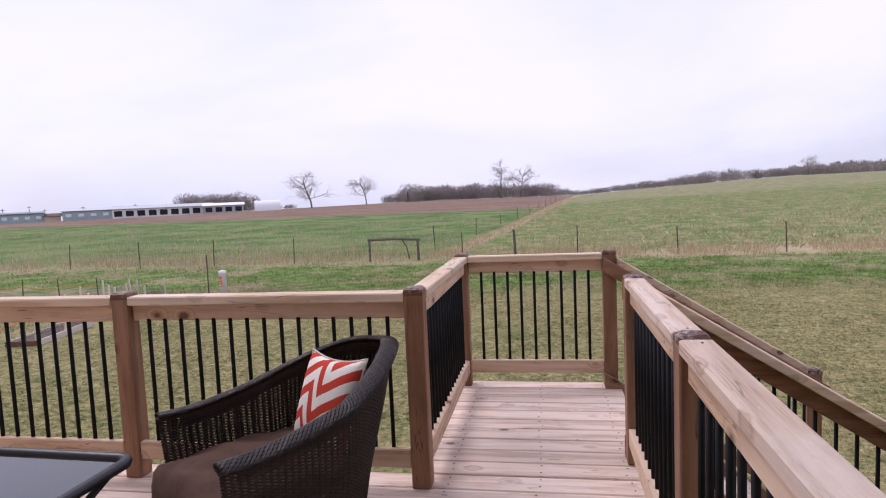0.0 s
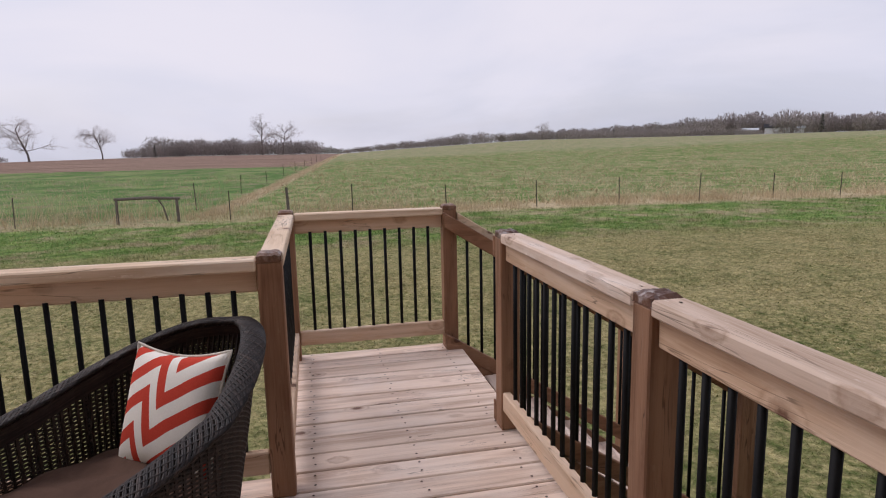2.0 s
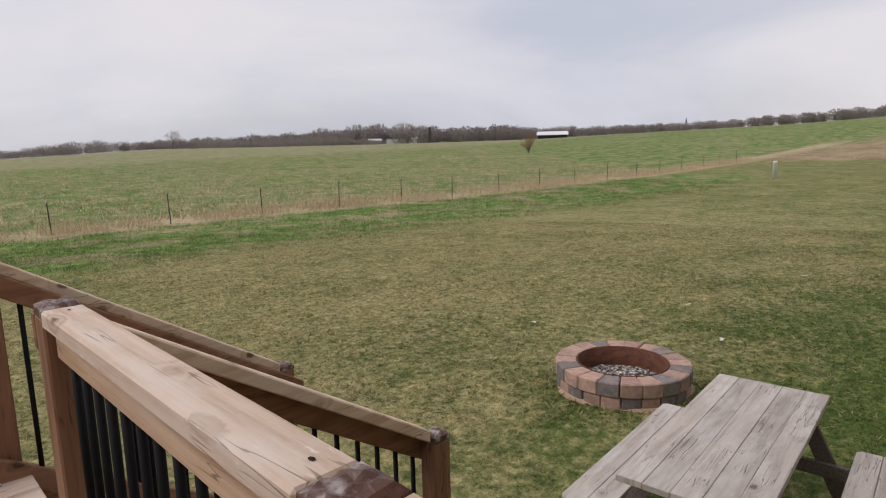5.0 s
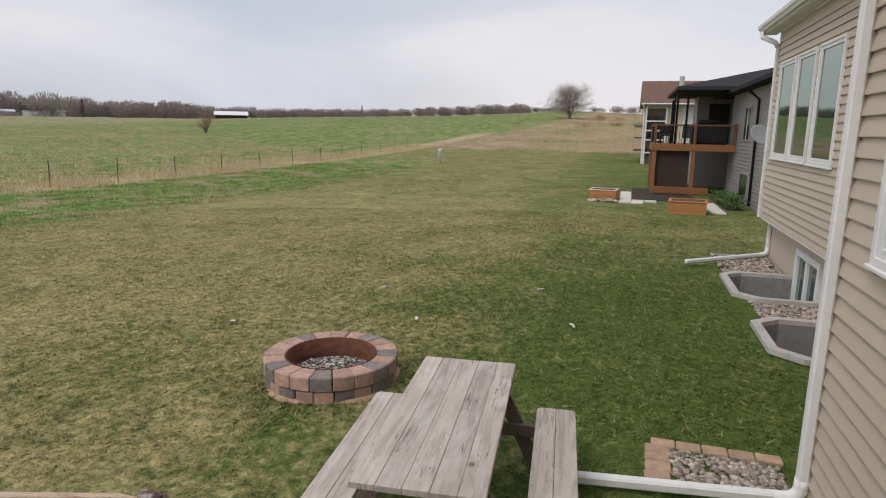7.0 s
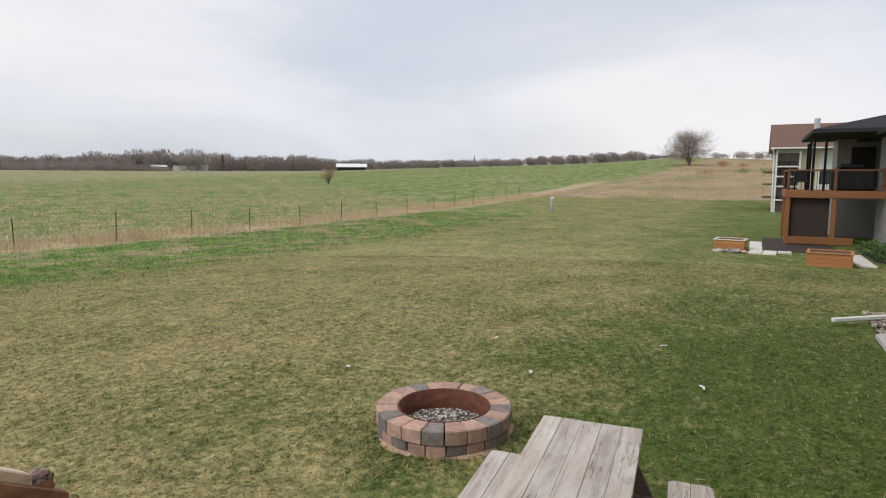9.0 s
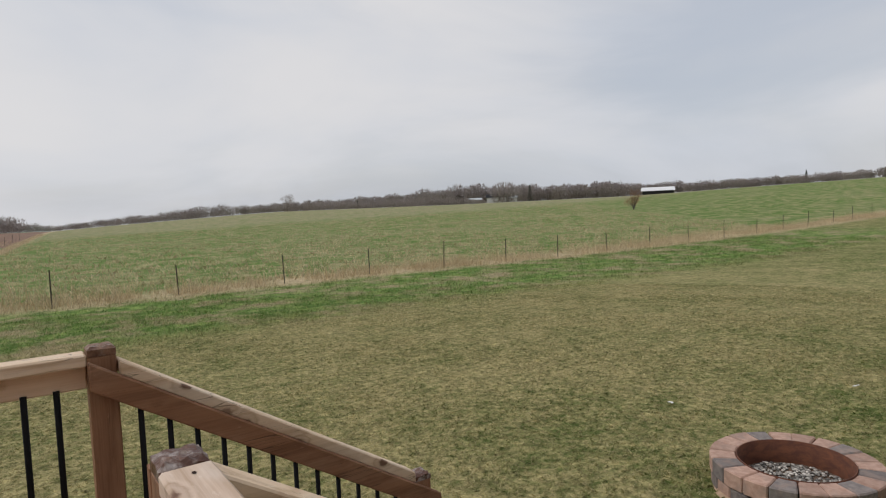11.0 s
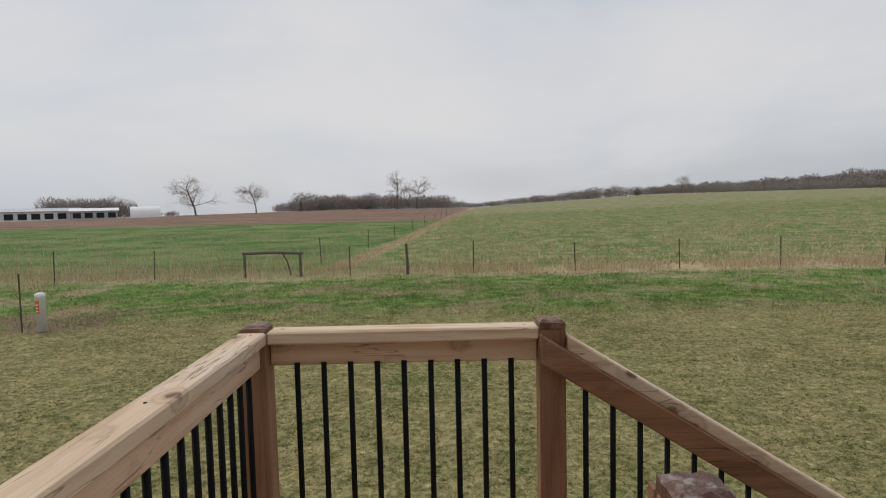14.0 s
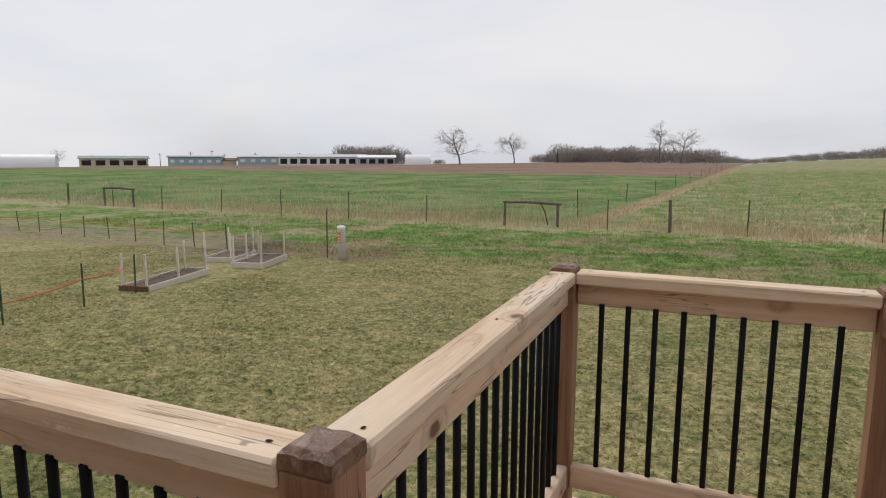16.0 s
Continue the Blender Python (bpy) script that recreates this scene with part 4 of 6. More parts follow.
roof = thing("roof", (0, 0, 0), 0, "gable roof in dark shingle with white eaves", "roof", kind="structure")
for y_e, x0, x1, nm in ((FAR_Y + 0.25, NEAR_X - 0.2, FAR_X + 0.50, "far"), (NEAR_Y + 0.25, -7.4, NEAR_X + 0.35, "near")):
    z = HOUSE_TOP + 0.02
    part("roof_plane", prism([(y_e + 0.05, z + 0.14), (-4.4, z + 2.45), (-4.4, z + 2.37), (y_e + 0.05, z + 0.06)], x0, x1, axis="x"), shingle, roof)
    part("soffit", box((x0, y_e - 0.26, z - 0.02), (x1, y_e, z + 0.0), 0.003), white_vinyl, roof, "white soffit")
    part("fascia", box((x0, y_e - 0.02, z - 0.0), (x1, y_e, z + 0.16), 0.004), white_vinyl, roof, "white fascia board")
    # K-shaped gutter
    prof = [(y_e + 0.002, z + 0.02), (y_e + 0.06, z + 0.02), (y_e + 0.075, z + 0.06), (y_e + 0.105, z + 0.09), (y_e + 0.115, z + 0.15), (y_e + 0.10, z + 0.15), (y_e + 0.09, z + 0.10), (y_e + 0.06, z + 0.07), (y_e + 0.05, z + 0.035), (y_e + 0.002, z + 0.035)]
    part("gutter", prism(prof, x0 - 0.02, x1 + 0.02, axis="x"), white_vinyl, roof, "white gutter")
part("roof_plane", prism([(-9.6, HOUSE_TOP + 0.1), (-4.4, HOUSE_TOP + 2.47), (-4.4, HOUSE_TOP + 2.39), (-9.6, HOUSE_TOP + 0.02)], -7.4, FAR_X + 0.42, axis="x"), shingle, roof)
for x in (-7.15, FAR_X - 0.1):
    part("gable_end", prism([(-9.2, HOUSE_TOP), (FAR_Y - 0.02, HOUSE_TOP), (-4.4, HOUSE_TOP + 2.3)], x - 0.05, x + 0.05, axis="x"), siding, roof)
tagged(part("corner_trim", box((FAR_X - 0.07, FAR_Y - 0.06, BAY_Z - 0.02), (FAR_X + 0.012, FAR_Y + 0.014, HOUSE_TOP), 0.004), white_vinyl), "white vinyl corner post of the overhanging wall", "trim", kind="structure")
tagged(part("trim", box((NEAR_X, FOUND_Y + 0.002, BAY_Z - 0.03), (FAR_X - 0.075, FAR_Y + 0.012, BAY_Z - 0.002), 0.004), white_vinyl), "white skirt board under the overhanging wall", "trim", kind="structure")
tagged(part("corner_trim", box((NEAR_X - 0.075, NEAR_Y - 0.05, -1.24), (NEAR_X + 0.012, NEAR_Y + 0.012, HOUSE_TOP), 0.004), siding), "tan corner post of the house", "trim", kind="structure")


def window_unit(name, x0, x1, z0, z1, y, label, bars=None, sash=0.055, casing=0.05):
    """A window on a wall that looks to +y: casing, sash, pane, sill and, where seen, grid bars behind the glass."""
    ob = thing(name, ((x0 + x1) / 2, y, z0), 0, label, "window", kind="structure")
    w, h = (x1 - x0) / 2, z1 - z0
    c, s = casing, casing + sash

    def ring(nm, a, b, ya, yb, lab):
        for lo, hi in (((-w + a, 0 + a), (-w + b, h - a)), ((w - b, 0 + a), (w - a, h - a)), ((-w + b, 0 + a), (w - b, b)), ((-w + b, h - b), (w - b, h - a))):
            part(nm, box((lo[0], ya, lo[1]), (hi[0], yb, hi[1]), 0.004), white_vinyl, ob, lab)
    ring("casing", 0.0, c, -0.005, 0.042, "")
    ring("sash", c + 0.001, s, -0.005, 0.028, "")
    part("pane", box((-w + s - 0.005, 0.002, s - 0.005), (w - s + 0.005, 0.008, h - s + 0.005), 0), window_glass, ob, "reflecting glass")
    part("window_sill", box((-w - 0.02, 0.0, -0.03), (w + 0.02, 0.06, -0.001), 0.006), white_vinyl, ob)
    for kind, v in bars or ():
        if kind == "v":
            part("grid_bar", box((v - (x0 + x1) / 2 - 0.009, 0.0085, s), (v - (x0 + x1) / 2 + 0.009, 0.013, h - s), 0.002), muntin_mat, ob, "pale green grid bar")
        else:
            part("grid_bar", box((-w + s, 0.0085, v - z0 - 0.009), (w - s, 0.0125, v - z0 + 0.009), 0.002), muntin_mat, ob, "pale green grid bar")
    return ob


window_unit("window_1", 3.23, 4.32, 0.64, 2.42, NEAR_Y, "white vinyl window with pale grid bars reflecting the field", (("v", 4.06), ("v", 3.47), ("h", 0.90), ("h", 2.15)))
window_unit("window_2", 1.90, 3.04, 0.64, 2.42, NEAR_Y, "white vinyl window beside the deck", (("v", 2.80), ("v", 2.14), ("h", 0.90)))
for k, (a, b) in enumerate(((13.22, 14.46), (11.92, 13.08), (10.52, 11.74))):
    window_unit("window_%d" % (k + 3), a, b, 0.89, 2.76, FAR_Y, "tall white casement window in tan siding")
bw = thing("window_6", (11.75, FOUND_Y, -2.05), 0, "white basement sliding window behind a window well", "window", kind="structure")
for lo, hi in (((-0.72, 0), (-0.60, 1.42)), ((0.60, 0), (0.72, 1.42)), ((-0.60, 1.31), (0.60, 1.42)), ((-0.60, 0), (0.60, 0.08)), ((-0.05, 0.08), (0.05, 1.31))):
    part("window_frame", box((lo[0], 0.0, lo[1]), (hi[0], 0.06, hi[1]), 0.005), white_vinyl, bw)
for a, b in ((-0.60, -0.05), (0.05, 0.60)):
    part("pane", box((a, 0.004, 0.08), (b, 0.012, 1.31), 0), window_glass, bw)


def downspout(x, y, top, foot, end, label):
    """A white square downspout on the wall, with an elbow and a run along the ground."""
    ob = thing("downspout", (x, y, 0), 0, label, "downspout", "house downspouts")
    part("pipe", box((-0.042, 0.0, foot + 0.09), (0.042, 0.075, top), 0.014), white_vinyl, ob)
    d = Vector((end[0] - x, end[1] - y - 0.04, 0))
    run, a = d.length, math.degrees(math.atan2(d.y, d.x))
    m = pose(0, 0.04, foot + 0.045, 0, math.degrees(math.atan2(foot - end[2], run)) * 1.0, a)
    turn = [Vector((0, 0.0375, foot + 0.20))]
    for k in range(6):
        b = math.radians(18 * k)
        turn.append(Vector((0, 0.0375, foot + 0.145)) + d.normalized() * 0.10 * (1 - math.cos(b)) - Vector((0, 0, 0.10 * math.sin(b))))
    turn.append(turn[-1] + d.normalized() * 0.08)
    part("elbow", tube(turn, 0.049, 12), white_vinyl, ob, "", True)
    part("ground_run", box((0.10, -0.042, -0.038), (run, 0.042, 0.038), 0.014, m=m), white_vinyl, ob)
    if foot < 0.42 < top:
        part("bracket", box((0.043, 0.0, 0.42), (0.062, 0.05, 0.46), 0.006), white_vinyl, ob)
    return ob


downspout(4.893, NEAR_Y + 0.012, HOUSE_TOP + 0.1, -1.24, (4.66, 2.95, -1.24), "white downspout on tan siding with a run along the lawn")
downspout(14.76, FOUND_Y + 0.005, BAY_Z - 0.035, -1.22, (13.45, 1.28, -1.25), "white downspout with a long run onto the lawn")
bm = tube([(FAR_X + 0.22, FAR_Y + 0.31, HOUSE_TOP + 0.03), (FAR_X + 0.21, FAR_Y + 0.30, HOUSE_TOP - 0.08), (FAR_X - 0.02, FAR_Y + 0.10, HOUSE_TOP - 0.22), (FAR_X - 0.04, FAR_Y + 0.05, HOUSE_TOP - 0.30)], 0.05, 8)
tagged(part("gutter_elbow", bm, white_vinyl, None, "", True), "white gutter elbow under the eave corner", "gutter", kind="structure")
tagged(part("corner_downspout", box((FAR_X - 0.065, FAR_Y + 0.016, BAY_Z - 0.02), (FAR_X + 0.005, FAR_Y + 0.075, HOUSE_TOP - 0.28), 0.014), white_vinyl), "white downspout at the far corner of the house", "downspout", kind="structure")

# ---------------------------------------------------------------- window wells and their rock
for a, b in WELLS:
    ob = thing("window_well", ((a + b) / 2, 0, -1.27), 0, "grey window well with a pale rim set into the lawn", "window well", "window wells")
    w = (b - a) / 2
    outer = [(-w, WELL_Y[0]), (-w, WELL_Y[1]), (-w + 0.3, WELL_Y[2]), (w - 0.3, WELL_Y[2]), (w, WELL_Y[1]), (w, WELL_Y[0])]
    inner = [(-w + 0.09, WELL_Y[0]), (-w + 0.09, WELL_Y[1] - 0.05), (-w + 0.34, WELL_Y[2] - 0.09), (w - 0.34, WELL_Y[2] - 0.09), (w - 0.09, WELL_Y[1] - 0.05), (w - 0.09, WELL_Y[0])]
    for nm, top, low, mat in (("rim", 0.085, 0.02, concrete), ("liner", 0.02, -0.95, well_grey)):
        bm = bmesh.new()
        o2 = [(p[0] + (0.02 if nm == "liner" else -0.03) * (1 if p[0] < 0 else -1), p[1] - (0.02 if nm == "liner" else -0.03) * (p[1] > 0.4)) for p in outer]
        rows = [[bm.verts.new((x, y, z)) for x, y in line] for line, z in ((o2, low), (o2, top), (inner, top), (inner, low))]
        for r, s in zip(rows, rows[1:]):
            for k in range(5):
                bm.faces.new((r[k], r[k + 1], s[k + 1], s[k]))
        bmesh.ops.recalc_face_normals(bm, faces=bm.faces[:])
        part(nm, bm, mat, ob)
    part("well_floor", box((-w, WELL_Y[0], -1.0), (w, WELL_Y[2], -0.95), 0), well_grey, ob)


def stones(name, count, x0, x1, y0, y1, size, z, material, label, category, seed, keep=None):
    """A bed of loose rounded stones, all as one mesh."""
    rg = np.random.RandomState(seed)
    unit = bmesh.new()
    bmesh.ops.create_icosphere(unit, subdivisions=1, radius=1.0)
    uv = np.array([v.co[:] for v in unit.verts])
    uf = np.array([[v.index for v in f.verts] for f in unit.faces])
    unit.free()
    vs, fs, n = [], [], 0
    while n < count:
        x, y = rg.uniform(x0, x1), rg.uniform(y0, y1)
        if keep and not keep(x, y):
            continue
        s = size * rg.uniform(0.55, 1.25)
        a = rg.uniform(0, 6.28)
        v = uv * (1 + 0.18 * rg.standard_normal((len(uv), 1))) * np.array([s * rg.uniform(0.9, 1.5), s, s * rg.uniform(0.45, 0.75)])
        c, d = math.cos(a), math.sin(a)
        v = np.stack([v[:, 0] * c - v[:, 1] * d + x, v[:, 0] * d + v[:, 1] * c + y, v[:, 2] + z + rg.uniform(0, 0.5) * size], 1)
        vs.append(v)
        fs.append(uf + n * len(uv))
        n += 1
    ob = piece(name, tris(name, np.concatenate(vs), np.concatenate(fs)), material)
    return tagged(ob, label, category, kind="stuff")


stones("river_rocks", 560, 4.90, 5.46, 1.24, 2.05, 0.029, -1.265, rock_mat, "loose grey and tan river rocks in a paver-edged bed", "rocks", 3)
stones("river_rocks", 700, 9.73, 10.72, -0.44, 0.55, 0.031, -1.26, rock_mat, "river rocks between two window wells", "rocks", 5)
stones("river_rocks", 900, 12.8, 14.8, -0.44, 0.65, 0.034, -1.26, rock_mat, "river rocks beside the window well and downspout", "rocks", 6)

edging = thing("paver_edging", (0, 0, 0), 0, "row of tan clay pavers edging the rock bed", "edging")
pv = bpy.data.meshes.new("paver")
pbm = box((-0.098, -0.068, -0.06), (0.098, 0.068, 0.02), 0.010)
pbm.to_mesh(pv)
pbm.free()
for i in range(5):
    piece("paver", pv, paver_mat, edging, pose(5.55 + rng.uniform(-0.008, 0.008), 1.28 + i * 0.205, -1.265, rng.uniform(-2, 2), 0, 90 + rng.uniform(-2, 2)))
for i in range(4):
    piece("paver", pv, paver_mat, edging, pose(5.44 - i * 0.145, 2.16 + rng.uniform(-0.01, 0.01), -1.265, rng.uniform(-2, 2), 0, 90 + rng.uniform(-2, 2)))


# ---------------------------------------------------------------- picnic table
def picnic_table():
    ob = thing("picnic_table", (4.085, 3.59, GZ), 5.4, "weathered grey wooden picnic table with attached benches", "picnic table")
    top, seat = 0.76, 0.445
    half = 0.95
    for i in range(5):
        y = -0.37 + i * 0.149
        part("table_plank", box((-half + rng.uniform(-0.006, 0.006), y, top - 0.038), (half + rng.uniform(-0.006, 0.006), y + 0.1475, top + rng.uniform(-0.001, 0.002)), 0.003), grey_wood, ob)
    for s in (-1, 1):
        for k in range(2):
            y = (0.470 if s > 0 else -0.862) + k * 0.152
            e = half - 0.085
            out = [(-e + 0.03, y), (e - 0.03, y), (e, y + 0.03), (e, y + 0.149), (-e, y + 0.149), (-e, y + 0.03)] if k == 0 else [(-e, y), (e, y), (e, y + 0.12), (e - 0.03, y + 0.149), (-e + 0.03, y + 0.149), (-e, y + 0.12)]
            bm = prism(out, seat - 0.038, seat)
            bmesh.ops.bevel(bm, geom=list(bm.edges), offset=0.004, segments=1, affect="EDGES")
            part("bench_plank", bm, grey_wood, ob)
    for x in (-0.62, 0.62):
        part("bench_support", box((x - 0.02, -0.78, seat - 0.135), (x + 0.02, 0.78, seat - 0.04), 0.004), shaded_grey_wood, ob)
        part("top_cleat", box((x - 0.02, -0.34, top - 0.13), (x + 0.02, 0.34, top - 0.04), 0.004), shaded_grey_wood, ob)
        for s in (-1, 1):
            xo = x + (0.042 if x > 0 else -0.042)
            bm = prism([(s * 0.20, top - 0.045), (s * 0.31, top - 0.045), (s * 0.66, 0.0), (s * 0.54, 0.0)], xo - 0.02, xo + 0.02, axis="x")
            part("leg", bm, shaded_grey_wood, ob)
        part("brace", tube([(x, 0, seat - 0.1), (x - 0.45 * (1 if x > 0 else -1), 0, top - 0.06)], 0.03, 4), shaded_grey_wood, ob)
    return ob


picnic_table()


# ---------------------------------------------------------------- fire pit
def fire_pit():
    ob = thing("fire_pit", (5.895, 5.385, -1.20), 0, "round fire pit of red and charcoal blocks with a rusted liner", "fire pit")
    ro, ri = 0.692, 0.472

    def block(r0, r1, z0, z1, count):
        half = math.pi / count - 0.006
        out = [(r0 * math.cos(a), r0 * math.sin(a)) for a in (-half, 0, half)] + [(r1 * math.cos(a), r1 * math.sin(a)) for a in (half, 0, -half)]
        bm = prism(out, z0, z1)
        bmesh.ops.bevel(bm, geom=list(bm.edges), offset=0.011, segments=1, affect="EDGES")
        me = bpy.data.meshes.new("block")
        bm.to_mesh(me)
        bm.free()
        return me
    greys = {1: (3, 8, 11, 14, 16, 19), 0: (1, 5, 8, 10, 13, 15, 16, 18)}
    for course, (z0, z1, r0, r1, count, off) in enumerate(((-0.03, 0.092, ri + 0.03, ro - 0.012, 22, 4), (0.095, 0.240, ri, ro, 20, 0))):
        red_m, grey_m = block(r0, r1, z0, z1, count), block(r0, r1, z0, z1, count)
        for i in range(count):
            g = i in greys[course]
            piece("block", grey_m if g else red_m, block_grey if g else block_stone, ob, pose(0, 0, rng.uniform(-0.003, 0.003), 0, 0, 360 / count * i + off + rng.uniform(-0.5, 0.5)))
    bm = bmesh.new()
    n = 48
    rings = [[bm.verts.new((r * math.cos(2 * math.pi * k / n), r * math.sin(2 * math.pi * k / n), z)) for k in range(n)] for r, z in ((ri - 0.004, -0.02), (ri - 0.004, 0.243), (ri - 0.012, 0.243), (ri - 0.012, -0.02))]
    for r, s in zip(rings, rings[1:]):
        for k in range(n):
            bm.faces.new((r[k], r[(k + 1) % n], s[(k + 1) % n], s[k]))
    part("steel_liner", bm, rust, ob, "rusted steel liner ring", True)
    bm = bmesh.new()
    bmesh.ops.create_circle(bm, cap_ends=True, segments=32, radius=ri)
    bmesh.ops.translate(bm, verts=bm.verts[:], vec=(0, 0, 0.025))
    part("ash_bed", bm, soil_mat, ob)


fire_pit()
stones("ash_gravel", 800, 5.465, 6.325, 4.955, 5.815, 0.017, -1.168, ash_mat, "pale stones and black char inside the fire pit", "gravel", 9, keep=lambda x, y: math.hypot(x - 5.895, y - 5.385) < 0.42)
bm = bmesh.new()
ringv = [[bm.verts.new((5.895 + r * math.cos(a) * (1 + 0.05 * math.sin(5 * a)), 5.385 + r * math.sin(a) * (1 + 0.05 * math.sin(5 * a)), float(rise(5.895 + r * math.cos(a), 5.385 + r * math.sin(a))) + 0.012 - 0.022 * (r > 0.69))) for a in (2 * math.pi * k / 60 for k in range(60))] for r in (0.6, 0.67, 0.705)]
for r, s in zip(ringv, ringv[1:]):
    for k in range(60):
        bm.faces.new((r[k], r[(k + 1) % 60], s[(k + 1) % 60], s[k]))
tagged(part("sand_skirt", bm, paver_mat), "narrow ring of bare sand round the fire pit", "sand", kind="structure")


# ---------------------------------------------------------------- field fence
def t_post(parent, x, y, h, lean, tall=True):
    bm = box((-0.022, -0.006, 0), (0.022, 0.006, h), 0.002)
    box((-0.005, 0.0, 0), (0.005, 0.035, h), 0.002, bm)
    ob = part("fence_post", bm, fence_metal)
    ob.matrix_basis = pose(x, y, float(rise(x, y)) - 0.05, lean[0], lean[1], 0)
    return tagged(ob, "thin rusty metal fence post in dry grass", "fence post", "field fence posts")


FENCE_Y = 27.9
fence_x = [-3.6 - 4.0 * k for k in range(9) if k != 1] + [-1.26] + [1.41 + 4.16 * k for k in range(8)] + [34.85 + 4.5 * k for k in range(9)]
for k, x in enumerate(fence_x):
    if abs(x + 6.7) < 1.6:
        continue
    y = FENCE_Y + rng.uniform(-0.15, 0.15)
    if x in (-1.26, -35.6):
        ob = part("wooden_fence_post", tube([(0, 0, -0.05), (0.01, 0, 0.7), (0.0, 0.01, 1.25)], [0.065, 0.06, 0.055], 7), old_timber)
        ob.matrix_basis = pose(x, y, float(rise(x, y)), rng.uniform(-3, 3), rng.uniform(-3, 3), 0)
        tagged(ob, "grey round wooden fence post in dry grass", "fence post", "field fence posts")
    else:
        t_post(None, x, y, rng.uniform(1.15, 1.4), (rng.uniform(-3, 3), rng.uniform(-3, 3)))
wires = bmesh.new()
for h in (0.35, 0.7, 1.05):
    pts = [(x, FENCE_Y, float(rise(x, FENCE_Y)) + h - (0.03 if i % 2 else 0.0)) for i, x in enumerate(np.arange(-33, 72, 1.725))]
    tube(pts, 0.0022, 3, bm=wires)
tagged(part("fence_wires", wires, wire_mat), "thin slack wires along the field fence", "wire", kind="stuff")
for k in range(9):
    y = 33.0 + k * 11.0
    x = 0.085 * y - 8.6
    t_post(None, x, y, rng.uniform(1.1, 1.4), (rng.uniform(-4, 4), rng.uniform(-4, 4)))


def field_gate(x0, x1, y, h, label, brace):
    z = float(rise((x0 + x1) / 2, y))
    ob = thing("field_gate_frame", (x0, y, z), 0, label, "gate frame", "old gate frames")
    w = x1 - x0
    part("post", tube([(0, 0, -0.05), (0.015, 0, h + 0.06)], [0.06, 0.05], 7), old_timber, ob)
    part("post", tube([(w, 0, -0.05), (w - 0.02, 0, h - 0.04)], [0.065, 0.055], 7), old_timber, ob)
    part("crossbar", tube([(-0.08, 0.03, h), (w * 0.5, 0.04, h + 0.03), (w + 0.1, 0.02, h - 0.03)], [0.06, 0.065, 0.055], 7), old_timber, ob)
    if brace:
        part("brace", tube([(w * 0.68, 0.05, h - 0.04), (w * 0.75, 0.10, h - 0.35), (w * 0.80, 0.2, 0.05)], 0.035, 6), old_timber, ob)


field_gate(-7.95, -5.65, 28.1, 0.98, "grey timber frame with a sagging crossbar on the fence line", True)
field_gate(-32.51, -30.14, 28.1, 1.05, "old grey timber frame at the field corner", False)

# ---------------------------------------------------------------- utility markers


def utility_post(x, y, h, r, label, sticker):
    ob = thing("utility_marker", (x, y, float(rise(x, y)) - 0.02), 0, label, "utility marker", "utility markers")
    part("pedestal", tube([(0, 0, 0), (0, 0, h * 0.88), (0, 0, h * 0.89), (0, 0, h * 0.97), (0, 0, h)], [r, r, r * 1.08, r * 1.05, r * 0.6], 14), white_vinyl, ob, "", True)
    if sticker:
        part("warning_sticker", box((-0.05, -r - 0.006, h * 0.50), (0.03, -r + 0.012, h * 0.82), 0.002), orange_sticker, ob, "orange warning label")
        for k in range(3):
            part("label_bar", box((-0.038, -r - 0.009, h * (0.54 + 0.08 * k)), (0.018, -r - 0.0065, h * (0.57 + 0.08 * k)), 0), white_vinyl, ob)


utility_post(-8.97, 16.95, 0.92, 0.105, "pale utility pedestal with an orange sticker on the lawn", True)
utility_post(50.0, 17.6, 1.25, 0.16, "white utility pedestal in distant lawn", False)
part_stake = part("metal_stake", tube([(0, 0, -0.05), (0.01, 0, 1.35)], 0.018, 6), fence_metal)
part_stake.matrix_basis = pose(-9.4, 16.9, float(rise(-9.4, 16.9)))
tagged(part_stake, "tall dark metal stake beside the utility pedestal", "stake")


